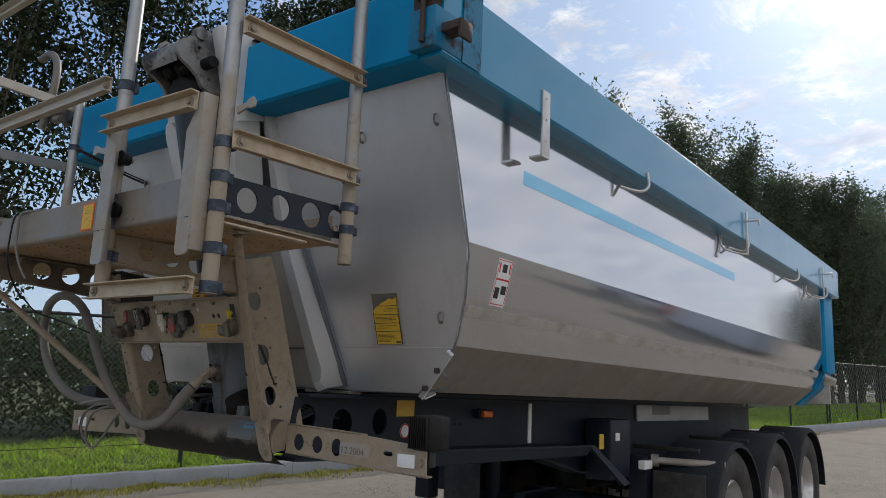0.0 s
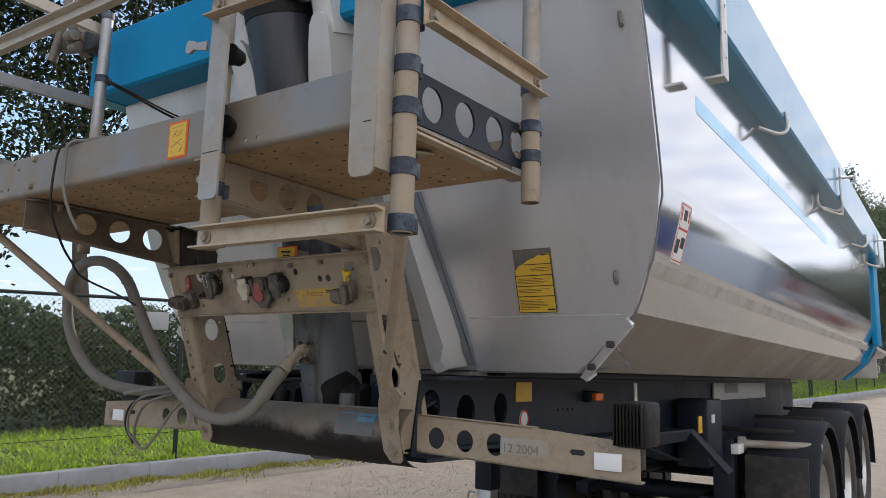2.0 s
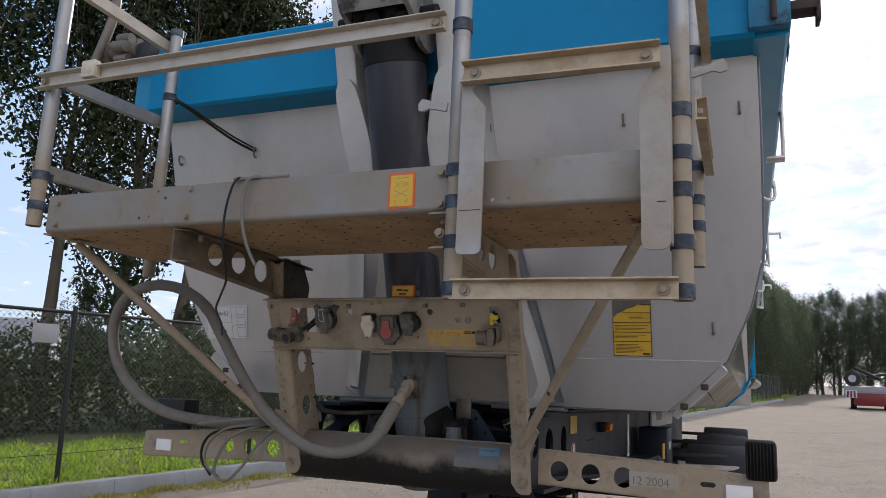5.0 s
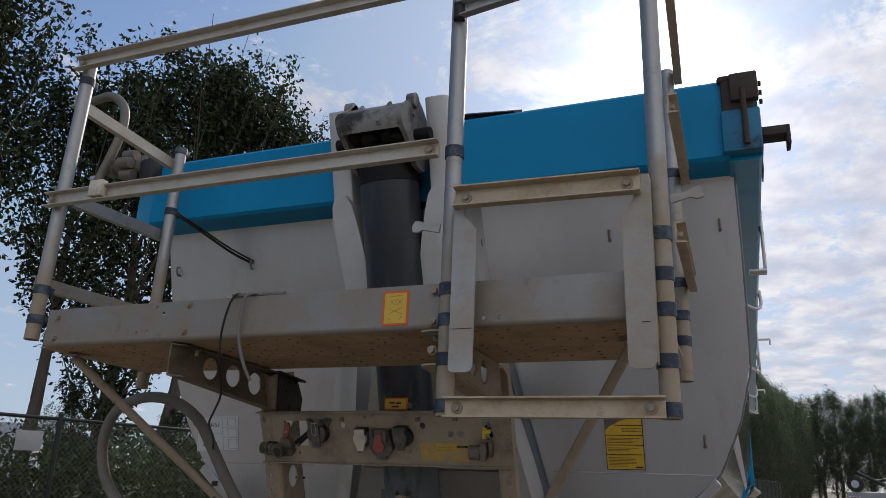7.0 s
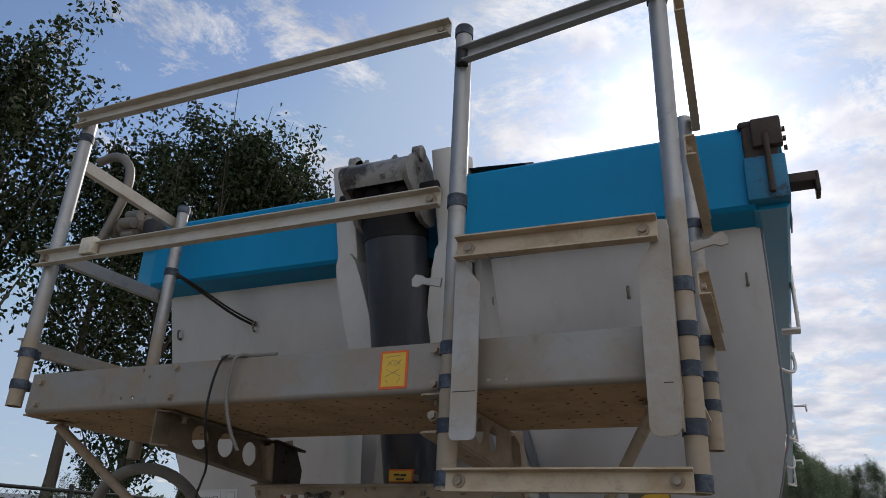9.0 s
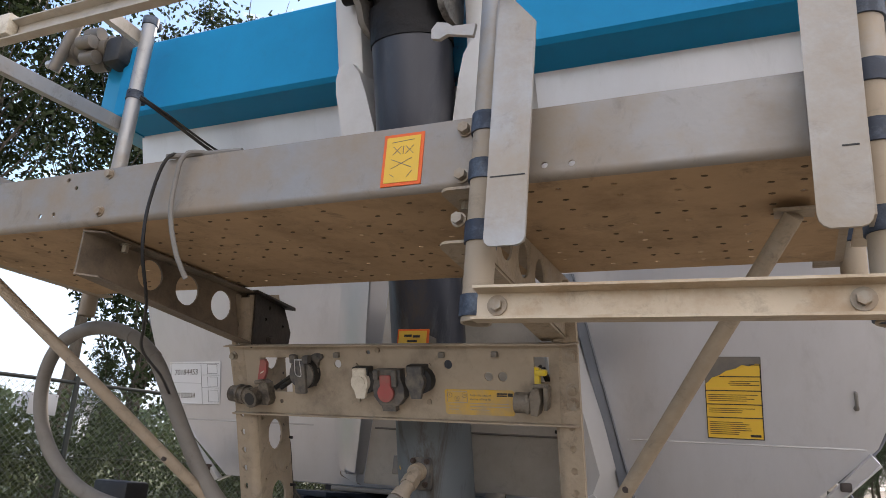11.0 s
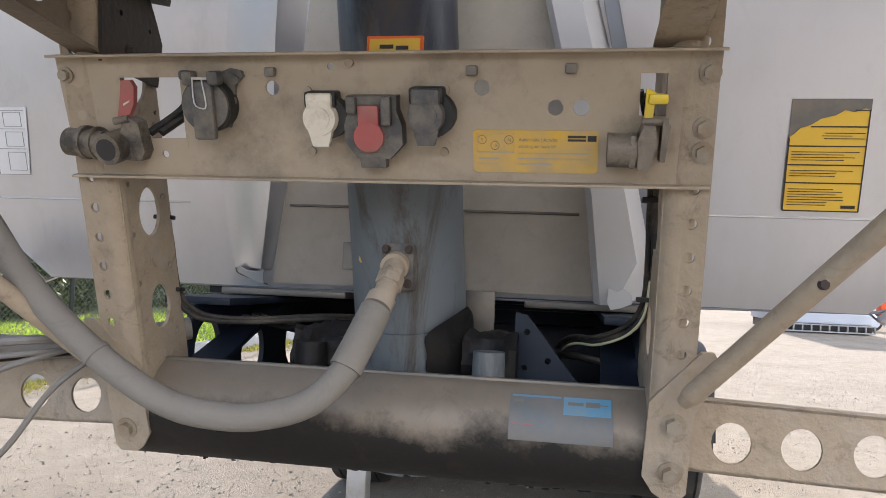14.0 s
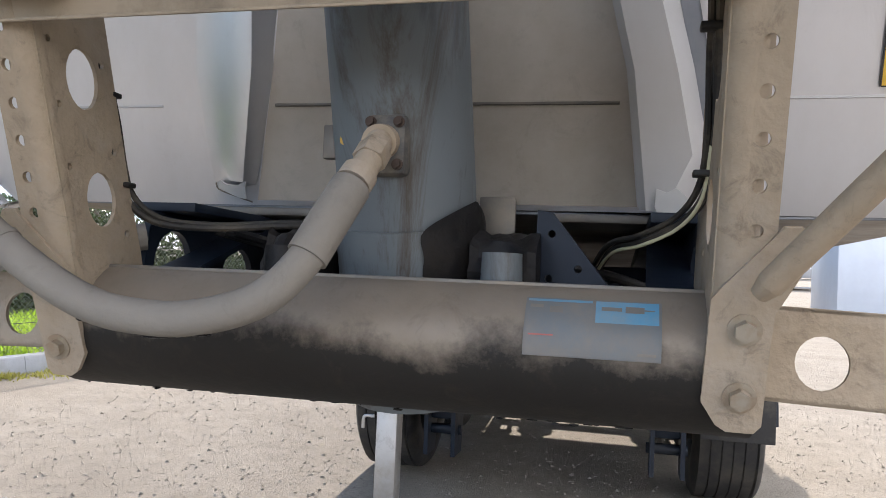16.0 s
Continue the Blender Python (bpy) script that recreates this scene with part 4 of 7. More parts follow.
for u in (-0.0665, 0.0715):
    bmesh.ops.create_cube(bm, size=1, matrix=Matrix.LocRotScale((u, 0.071 if u < 0 else 0.098, 0), None, (0.0022, 0.142 if u < 0 else 0.196, 0.001)))
lr = random.Random(3)
for v0, v1 in ((0.004, 0.050), (0.060, 0.086), (0.094, 0.122), (0.131, 0.158)):
    v = v1 - 0.007
    while v > v0 + 0.005:
        w = lr.uniform(0.07, 0.122)
        bmesh.ops.create_cube(bm, size=1, matrix=Matrix.LocRotScale((-0.060 + w / 2 + (0.04 if v > 0.14 else 0), v, 0), None, (w * (0.7 if v > 0.14 else 1), 0.0013, 0.0008)))
        v -= 0.0052
bmesh.ops.create_cube(bm, size=1, matrix=Matrix.LocRotScale((0.052, 0.009, 0), None, (0.026, 0.006, 0.0008)))
bm.transform(on_face(0.768, 1.667, 0.0256))
tagged(part("printing", bm, M_INK, body), kind="stuff")

# paper sheet with hand-written numbers
part("paper_sheet", sheet([(-0.118, 0.0), (0.11, 0.008), (0.122, 0.162), (-0.118, 0.158)], [], 0.001, on_face(-1.068, 1.70, 0.0225)), M_WHITE, body, "white paper form with hand-written numbers taped on")
bm = B()
for u0, u1, v in ((-0.112, 0.114, 0.154), (-0.112, 0.030, 0.082), (0.032, 0.114, 0.112), (0.032, 0.112, 0.066), (-0.112, 0.112, 0.006), (0.06, 0.105, 0.15), (0.06, 0.105, 0.118), (0.06, 0.105, 0.105), (0.06, 0.105, 0.072), (0.06, 0.105, 0.058), (0.06, 0.105, 0.016)):
    bmesh.ops.create_cube(bm, size=1, matrix=Matrix.LocRotScale(((u0 + u1) / 2, v, 0), None, (u1 - u0, 0.0012, 0.0006)))
for u, v0, v1 in ((0.031, 0.006, 0.154), (-0.112, 0.006, 0.154), (0.06, 0.118, 0.15), (0.105, 0.118, 0.15), (0.06, 0.072, 0.105), (0.105, 0.072, 0.105), (0.06, 0.016, 0.058), (0.105, 0.016, 0.058)):
    bmesh.ops.create_cube(bm, size=1, matrix=Matrix.LocRotScale((u, (v0 + v1) / 2, 0), None, (0.0012, v1 - v0, 0.0006)))
bm.transform(on_face(-1.068, 1.70, 0.0236))
part("form_lines", bm, M_PAPER_LINE, body)
part("handwriting", letters("70184453", 0.028, on_face(-1.165, 1.805, 0.0236) @ pose(0, 0, 0, 0, 0, 2), 0.0003, shear=0.2), M_GREYPLATE, body)
part("handwriting", letters("292004", 0.028, on_face(-1.155, 1.725, 0.0236) @ pose(0, 0, 0, 0, 0, 1), 0.0003, shear=0.2), M_GREYPLATE, body)

# blue rails: the front beam and the two side rails
RAIL_LO, RAIL_HI, BEAM_Y = 2.664, 2.985, -0.875
fb = [(-0.02, 0), (0.16, 0.0), (0.175, 0.012), (0.175, 0.29), (0.16, 0.305), (0.02, 0.315), (-0.02, 0.315)]
for x0, x1 in ((CX - 1.25, -0.245), (0.195, CX + 1.25)):
    bm = prism(B(), [(a, b) for a, b in fb], (x0, BEAM_Y + 0.175, RAIL_LO), (x1, BEAM_Y + 0.175, RAIL_LO))
    part("front_beam", bm, M_BLUE, body)
sr = [(0.0, 0.0), (0.095, 0.0), (0.105, 0.01), (0.105, 0.30), (0.085, 0.32), (0.0, 0.32)]
part("side_rail", prism(B(), sr, (CX + 1.245, BEAM_Y + 0.02, RAIL_LO - 0.005), (CX + 1.245, REAR, RAIL_LO - 0.005)), M_BLUE_SIDE, body)
part("side_rail", prism(B(), [(-a, b) for a, b in sr], (CX - 1.245, BEAM_Y + 0.02, RAIL_LO - 0.005), (CX - 1.245, REAR, RAIL_LO - 0.005)), M_BLUE_SIDE, body)
part("bracket_beam", bar(B(), (-0.25, -0.80, RAIL_LO), (0.2, -0.70, RAIL_HI), 0.006), M_BLUE_WORN, body)
# the black tarpaulin lip that shows over the front beam
part("sheet_lip", prism(B(), [(0, 0), (0.10, 0.0), (0.06, 0.022), (0.015, 0.05), (0, 0.06)], (0.215, -0.76, RAIL_HI + 0.012), (0.45, -0.76, RAIL_HI - 0.008)), M_RUBBER, body)
part("sheet_edge", rod(B(), (0.2, -0.72, RAIL_HI + 0.012), (1.2, -0.72, RAIL_HI + 0.014), 0.012, 8), M_RUBBER, body)
part("sheet_edge", rod(B(), (-1.25, -0.72, RAIL_HI + 0.012), (-0.27, -0.72, RAIL_HI + 0.012), 0.012, 8), M_RUBBER, body)

# worn corner casting with its latch at the front end of the rail
bm = bar(B(), (1.20, -0.905, 2.675), (1.325, -0.74, 2.83), 0.006)
part("corner_block", bm, M_BLUE_WORN, body, "chipped blue corner block with rust")
bm = bar(B(), (1.205, -0.895, 2.80), (1.31, -0.76, 2.965), 0.012)
bar(bm, (1.195, -0.90, 2.945), (1.305, -0.77, 2.972), 0.012)
bar(bm, (1.235, -0.915, 2.86), (1.325, -0.88, 2.965), 0.006)
part("corner_casting", bm, M_RUST, body, "rusted steel corner casting")
for z in (2.87, 2.905, 2.94):
    part("bolt", hexbolt((1.325, -0.86, z), (1, 0, 0), 0.010, 0.010, 0), M_RUST, body)
part("casting_bar", rod(B(), (1.275, -0.918, 2.69), (1.275, -0.918, 2.90), 0.010, 10), M_RUST, body)
bm = bar(B(), (1.31, -0.87, 2.735), (1.412, -0.80, 2.768), 0.004)
bar(bm, (1.400, -0.87, 2.698), (1.413, -0.80, 2.767), 0.003)
part("corner_latch", bm, M_RUST, body)
part("corner_plate", poly(B(), [(1.323, -0.74, 2.67), (1.323, -0.62, 2.67), (1.323, -0.62, 2.975), (1.323, -0.74, 2.975)], 0.004, (1, 0, 0)), M_BLUE_WORN, body)

# side brackets and hooks under the rail
bm = bar(B(), (1.318, -0.150, 2.48), (1.330, -0.088, 2.775), 0.003)
bar(bm, (1.262, -0.150, 2.472), (1.330, -0.088, 2.484), 0.003)
for z in (2.55, 2.645, 2.74):
    rod(bm, (1.329, -0.119, z), (1.333, -0.119, z), 0.006, 8)
part("side_bracket", bm, M_ALU_RAW, body, "bare metal angle bracket")
for y0 in (1.0, 2.9, 4.5, 5.75):
    part("rail_hook", pipe(B(), [(1.325, y0, 2.70), (1.33, y0, 2.62), (1.30, y0 - 0.05, 2.585), (1.23, y0 - 0.14, 2.60)], 0.009, 8), M_ALU_RAW, body)
for y0 in (2.85, 5.55):
    bm = bar(B(), (1.33, y0 - 0.012, 2.55), (1.345, y0 + 0.012, 2.88), 0.003)
    bar(bm, (1.25, y0 - 0.012, 2.80), (1.43, y0 + 0.012, 2.815), 0.003)
    bar(bm, (1.42, y0 - 0.012, 2.765), (1.432, y0 + 0.012, 2.815), 0.003)
    pipe(bm, [(1.337, y0, 2.56), (1.31, y0 - 0.12, 2.545), (1.24, y0 - 0.28, 2.57), (1.235, y0 - 0.30, 2.68)], 0.008, 7)
    part("tarp_catch", bm, M_ALU_RAW, body)
# blue stripe and safety label along the side
M_STRIPE = material("blue_stripe", (0.20, 0.45, 0.61, 1), 0.11, 0.95, 0.08, 3, (0.34, 0.51, 0.62, 1), 0.5, 1.2, (0.45, 0.7), rough2=0.2)

def side_x(z):
    """The body's right side at the height z."""
    for (x0, z0), (x1, z1) in zip(half, half[1:]):
        if z1 <= z <= z0:
            return CX + x0 + (x1 - x0) * (z - z0) / (z1 - z0)
    return CX + 1.25


def on_side(rects, off, thick=0.0008):
    """Thin pieces (y0, y1, z0, z1) bent along the body's side."""
    bm = B()
    for y0, y1, z0, z1 in rects:
        n = max(1, int((z1 - z0) / 0.012))
        rows = [[bm.verts.new((side_x(z) + o, y, z)) for y, o in ((y0, off), (y1, off), (y1, off - thick), (y0, off - thick))] for z in [z0 + (z1 - z0) * k / n for k in range(n + 1)]]
        for a, b in zip(rows, rows[1:]):
            for k in range(4):
                bm.faces.new((a[k], a[(k + 1) % 4], b[(k + 1) % 4], b[k]))
        bm.faces.new(rows[0][::-1]); bm.faces.new(rows[-1])
    return bm


part("side_stripe", on_side([(-0.125, 1.05, 2.368, 2.43)], 0.0012, 0.001), M_STRIPE, body)
part("side_stripe", on_side([(1.06, 2.9, 2.368, 2.43)], 0.0012, 0.001), M_STRIPE, body)
part("weld_band", on_side([(-0.42, REAR - 0.45, 1.768, 1.812)], 0.0016, 0.0014), M_ALU_RAW, body)
LZ, LY0 = 1.828, -0.285
label = part("safety_label", on_side([(LY0, LY0 + 0.105, LZ, LZ + 0.192)], 0.0016, 0.0014), M_WHITE, body, "white safety label with red bars and pictograms")
part("red_print", on_side([(LY0 + a, LY0 + b, LZ + c, LZ + d) for a, b, c, d in ((0.004, 0.101, 0.105, 0.112), (0.004, 0.007, 0.006, 0.188), (0.098, 0.101, 0.006, 0.188), (0.004, 0.101, 0.185, 0.188), (0.004, 0.101, 0.006, 0.009), (0.012, 0.020, 0.135, 0.176), (0.085, 0.093, 0.135, 0.176))], 0.0022), M_REDINK, body)
for a, b, c, d in ((0.036, 0.070, 0.138, 0.172), (0.012, 0.045, 0.030, 0.075), (0.055, 0.092, 0.050, 0.085)):
    part("pictogram", on_side([(LY0 + a, LY0 + b, LZ + c, LZ + d)], 0.0022), M_INK, body)

# angle irons along the lower corners where the front wall meets the floor
for s, x0, x1 in ((1, 0.90, 1.085), (-1, -0.96, -1.145)):
    bm = poly(B(), [F(x0, 1.462, 0.022), F(x0 + s * 0.018, 1.452, 0.022), F(x1 + s * 0.012, 1.625, 0.022), F(x1 - s * 0.006, 1.645, 0.022)], 0.022, V_OUT)
    poly(bm, [F(x0, 1.462, 0.024), F(x0 + s * 0.02, 1.45, 0.024), F(x0 + s * 0.02, 1.45, -0.05), F(x0, 1.462, -0.05)], 0.006, (0, 0, -1))
    iron = part("corner_bracket", bm, M_ALU_FRONT, body)
    part("bracket_edge", rod(B(), F(x0 + s * 0.020, 1.450, 0.044), F(x1 + s * 0.014, 1.623, 0.044), 0.003, 6), M_CHEEK, body)
    for f in (0.22, 0.62):
        p = F(x0 + s * 0.006, 1.457, 0.044).lerp(F(x1 + s * 0.004, 1.635, 0.044), f)
        part("bracket_lump", bar(B(), p - Vector((0.013, 0.010, 0.011)), p + Vector((0.013, 0.010, 0.011)), 0.004), M_RUST, body)

# rear frame and tailgate
bm = bar(B(), (CX + 1.225, REAR - 0.42, 1.83), (CX + 1.275, REAR + 0.02, 2.70), 0.008)
part("rear_post", bm, M_BLUE, body)
part("rear_corner", on_side([(REAR - 0.34, REAR + 0.02, 1.475, 1.84)], 0.03, 0.03), M_BLUE, body)
part("rear_post", bar(B(), (CX - 1.275, REAR - 0.42, 1.83), (CX - 1.225, REAR + 0.02, 2.70), 0.008), M_BLUE, body)
part("tailgate", bar(B(), (CX - 1.22, REAR - 0.05, 1.5), (CX + 1.22, REAR + 0.01, 2.95), 0.01), M_ALU_RAW, body)
part("rear_bracket", poly(B(), [(CX + 1.27, REAR - 0.5, 1.78), (CX + 1.33, REAR - 0.25, 1.74), (CX + 1.27, REAR, 1.70), (CX + 1.2, REAR - 0.25, 1.70)], 0.03, (0, 0, 1)), M_ALU_RAW, body)

# ---- lifting cylinder ----
def cyl_axis(z):
    return Vector((-0.035 * (z - 1.5), -0.61 - 0.25 * (z - 1.5), z))


cylinder = part("lifting_cylinder", rod(B(), cyl_axis(1.16), cyl_axis(2.30), 0.105, 40), M_CYL, trailer, "grey telescopic hydraulic lifting cylinder streaked with dirt")
part("cylinder_cover", rod(B(), cyl_axis(2.28), cyl_axis(2.72), 0.118, 40), M_CYL_HEAD, cylinder)
bm = rod(B(), cyl_axis(2.70), cyl_axis(2.80), 0.122, 36)
rod(bm, cyl_axis(2.80), cyl_axis(2.90), 0.108, 36)
rod(bm, cyl_axis(2.90), cyl_axis(2.97), 0.07, 24)
part("cylinder_head", bm, M_CYL_DARK, cylinder)
for z in (1.36, 2.28):
    part("ring_seam", rod(B(), cyl_axis(z), cyl_axis(z + 0.006), 0.1065 if z < 2 else 0.1195, 40), M_GREYPLATE, cylinder)
rod_bm = rod(B(), cyl_axis(1.16), cyl_axis(1.42), 0.112, 36)
part("cylinder_foot", rod_bm, M_CYL, cylinder)
part("port_flange", bar(B(), (-0.024, -0.735, 1.470), (0.036, -0.70, 1.555), 0.010), M_GREY_CAP, cylinder)
for x, z in ((-0.014, 1.484), (0.026, 1.484), (-0.014, 1.542), (0.026, 1.542)):
    part("bolt", hexbolt((x, -0.735, z), (0, -1, 0), 0.006, 0.006, 1.3), M_RUST, cylinder)
part("lug", bar(B(), (-0.118, -0.655, 1.505), (-0.096, -0.64, 1.556), 0.003), M_GREYPLATE, cylinder)
part("cylinder_spot", rod(B(), (-0.065, -0.695, 1.525), (-0.066, -0.699, 1.525), 0.008, 12), M_YELLOW_DUSTY, cylinder)
stain, st_rows = B(), []
for k in range(25):                        # a ragged run of grease lying on the foot
    f_ = k / 24
    z = 1.225 + 0.222 * f_
    round_ = max(0.0, (f_ - 0.72) / 0.28) ** 2.2
    left, right = 22 + 8 * f_ + 4 * math.sin(7.1 * f_) + 1.5 * math.sin(23 * f_) + 40 * round_, 104 - 26 * round_ + 3 * math.sin(17 * f_)
    c = cyl_axis(z)
    st_rows.append([stain.verts.new((c.x + 0.1185 * math.sin(radians(a_)), c.y - 0.1185 * math.cos(radians(a_)), z)) for a_ in [left + (right - left) * q / 8 for q in range(9)]])
for r0, r1 in zip(st_rows, st_rows[1:]):
    for k in range(8):
        stain.faces.new((r0[k], r0[k + 1], r1[k + 1], r1[k]))
part("oil_stain", stain, M_CYL_DARK, cylinder, "ragged black grease stain")
part("maker_plate", bar(B(), (-0.030, -0.858, 1.828), (0.061, -0.852, 1.871), 0.001), M_ORANGE, cylinder, "orange-edged yellow maker's plate")
part("maker_plate_face", bar(B(), (-0.025, -0.8602, 1.831), (0.056, -0.8585, 1.866)), M_YELLOW, cylinder)
bm = B()
bar(bm, (-0.008, -0.8618, 1.850), (0.014, -0.8606, 1.856)); bar(bm, (0.018, -0.8618, 1.848), (0.038, -0.8606, 1.854)); bar(bm, (0.002, -0.8618, 1.836), (0.030, -0.8606, 1.841))
part("maker_mark", bm, M_INK, cylinder)
part("plate_stay", bar(B(), (0.01, -0.852, 1.84), (0.05, -0.78, 1.86)), M_GREYPLATE, cylinder)

# the off-white brackets that carry the cylinder's head
HX = -0.035
for s in (1, -1):
    xc = HX + s * 0.213
    bm = prism(B(), [(-0.046, 0.0), (0.046, 0.0), (0.046, 0.185), (0.042, 0.198), (0.030, 0.205), (-0.030, 0.205), (-0.042, 0.198), (-0.046, 0.185)], F(xc, 2.66, 0), F(xc, 3.062, 0), (0, -1, 0))
    part("cheek_box", bm, M_CHEEK, body, "off-white painted lifting bracket")
    # a round-shouldered plate that runs inwards and down from the box
    tongue = [(0.186, 2.19), (0.208, 2.33), (0.240, 2.55), (0.252, 2.65), (0.250, 2.69), (0.238, 2.722), (0.215, 2.735), (0.188, 2.728), (0.168, 2.70), (0.150, 2.64), (0.128, 2.54), (0.095, 2.33), (0.074, 2.19)]
    part("cheek_tongue", sheet([(HX + s * u, (z - 2.09) / 0.9563) for u, z in tongue], [], 0.15, on_face(0, 2.09, 0.150)), M_CHEEK, body)


# the head: two ear plates, a bent cover between them and the greasy bore beneath
HEAD = [(-1.150, 2.868), (-1.152, 2.892), (-1.140, 2.915), (-1.105, 2.940), (-1.070, 2.975), (-1.040, 3.005), (-1.005, 3.012), (-0.960, 2.995), (-0.915, 2.965), (-0.885, 2.86), (-0.880, 2.76), (-0.915, 2.735), (-0.975, 2.732), (-1.010, 2.745), (-1.035, 2.785), (-1.080, 2.815), (-1.125, 2.835)]
for s in (1, -1):
    part("head_lug", sheet(HEAD, [ring2d(-1.006, 2.850, 0.027), ring2d(-1.042, 2.915, 0.010, n=12), ring2d(-0.977, 2.790, 0.010, n=12)], 0.020, frame3((HX + s * 0.128, 0, 0), (0, 1, 0), (0, 0, 1))), M_GALV_GREY, body, "grey cast ear plate with a pin hole")
    part("lug_boss", rod(B(), (HX + s * 0.118, -1.045, 2.98), (HX + s * 0.150, -1.045, 2.98), 0.030, 20), M_GALV_GREY, body)
bm = B()
bend = [(-1.135, 2.835), (-1.148, 2.868), (-1.146, 2.897), (-1.130, 2.918), (-1.098, 2.942), (-1.062, 2.970), (-1.03, 2.985), (-0.93, 2.965)]
rows = [[bm.verts.new((HX + x, y + d * 0.6, z - d)) for x in (-0.120, -0.06, 0.0, 0.06, 0.120)] for d, line in ((0.0, bend), (0.008, bend[::-1])) for y, z in line]
for r0, r1 in zip(rows, rows[1:] + rows[:1]):
    for k in range(4):
        bm.faces.new((r0[k], r0[k + 1], r1[k + 1], r1[k]))
part("head_cover", bm, M_GALV_GREY, body, "bent cover sheet darkened by grease")
for u in (-0.075, 0.045):
    part("head_rib", prism(B(), [(-0.008, 0), (0.008, 0), (0.006, 0.018), (-0.006, 0.018)], (HX + u, -1.142, 2.84), (HX + u, -1.05, 2.972), (0, -1, 0)), M_GALV_GREY, body)
part("head_pin", rod(B(), (HX - 0.20, -1.006, 2.850), (HX + 0.20, -1.006, 2.850), 0.026, 20), M_CYL_DARK, body)
bm = B()
for x, y, z, r_ in ((-0.03, -1.06, 2.84, 0.045), (0.045, -1.05, 2.85, 0.05), (-0.085, -1.07, 2.845, 0.03), (0.01, -1.00, 2.90, 0.07), (0.085, -1.06, 2.83, 0.035), (-0.01, -1.09, 2.87, 0.026)):
    bmesh.ops.create_icosphere(bm, subdivisions=2, radius=r_, matrix=pose(HX + x, y, z))
for v in bm.verts:
    v.co += 0.008 * noise.noise_vector(v.co * 35)
part("head_grease", bm, M_CYL_DARK, body, "lumps of black grease round the pin")

# the winding gear of the roll-over sheet at the left front corner
bm = rod(B(), (-1.34, -0.90, 2.955), (-1.50, -0.90, 2.965), 0.034, 16)
rod(bm, (-1.50, -0.90, 2.965), (-1.545, -0.90, 2.968), 0.046, 16)
for k in range(6):
    a = k * math.pi / 3
    part("gear_roller", rod(B(), (-1.37, -0.90 + 0.056 * math.cos(a), 2.955 + 0.056 * math.sin(a)), (-1.44, -0.90 + 0.056 * math.cos(a), 2.96 + 0.056 * math.sin(a)), 0.026, 10), M_GREYPLATE, body)
part("winding_gear", bm, M_GREYPLATE, body)
part("end_cap_box", bar(B(), (-1.345, -0.93, 2.875), (-1.255, -0.80, 2.985), 0.02), M_BLACK, body)
part("crank_pole", pipe(B(), [(-1.70, -0.95, 3.335), (-1.60, -0.95, 3.345), (-1.525, -0.95, 3.31), (-1.475, -0.95, 3.235), (-1.474, -0.95, 3.125), (-1.515, -0.95, 2.995), (-1.565, -0.95, 2.87)], 0.022, 12), M_GREYPLATE, body)
part("crank_clip", rod(B(), (-1.555, -0.95, 2.90), (-1.60, -0.95, 2.90), 0.016, 10), M_ALU_RAW, body)

# ---- the front platform with its railings ----
LIP, DECK_LO, DECK_HI, DECK_BACK = -1.54, 1.958, 2.084, -1.02
DX0, DX1 = -0.985, 1.0
holes, dr = [], random.Random(12)          # every other hole is clogged with mud
clogs = B()
for j in range(10):
    for i in range(43):
        u, v = DX0 + 0.04 + 0.045 * i, LIP + 0.045 + 0.047 * j
        if u > DX1 - 0.03:
            continue
        if i % 2 == 0 and dr.random() > 0.62:
            holes.append(ring2d(u, v, 0.0060, 0.0042, 8))
        elif dr.random() > 0.5:
            bmesh.ops.create_icosphere(clogs, subdivisions=1, radius=1, matrix=Matrix.LocRotScale((u, v, DECK_LO), None, (0.0062, 0.0034, 0.0024)))
deck = part("platform_deck", sheet([(DX0, LIP + 0.012), (DX1, LIP + 0.012), (DX1, DECK_BACK), (DX0, DECK_BACK)], holes, 0.003, pose(0, 0, DECK_LO + 0.0015)), M_UNDER, trailer, "perforated metal platform deck caked with dry mud beneath")
tagged(part("caked_mud", clogs, M_CLOG, deck), kind="stuff")
lip_holes = [ring2d(x, z - DECK_LO, 0.0055, n=12) for x, z in ((-0.588, 1.989), (-0.545, 1.990), (-0.491, 2.048), (-0.521, 2.069), (-0.405, 2.075), (0.575, 1.982), (0.619, 1.981))]
part("front_lip", sheet([(DX0, 0.014), (DX1 - 0.005, 0.014), (DX1 - 0.005, 0.126), (DX0, 0.126)], lip_holes, 0.004, frame3((0, LIP + 0.002, DECK_LO), (1, 0, 0), (0, 0, 1))), M_DECK, deck, "smooth folded front edge of the platform, dusty grey")
arc_o = [(0.014 - 0.014 * math.cos(radians(9 * k)), 0.014 - 0.014 * math.sin(radians(9 * k))) for k in range(11)]
arc_i = [(0.014 - 0.010 * math.cos(radians(9 * k)), 0.014 - 0.010 * math.sin(radians(9 * k))) for k in range(10, -1, -1)]
part("lip_bend", prism(B(), [(-a, b) for a, b in arc_o + arc_i], (DX0, LIP, DECK_LO), (DX1 - 0.005, LIP, DECK_LO)), M_DECK, deck)
part("lip_flange", bar(B(), (DX0, LIP + 0.004, DECK_LO + 0.122), (DX1 - 0.005, LIP + 0.03, DECK_LO + 0.126)), M_DECK, deck)
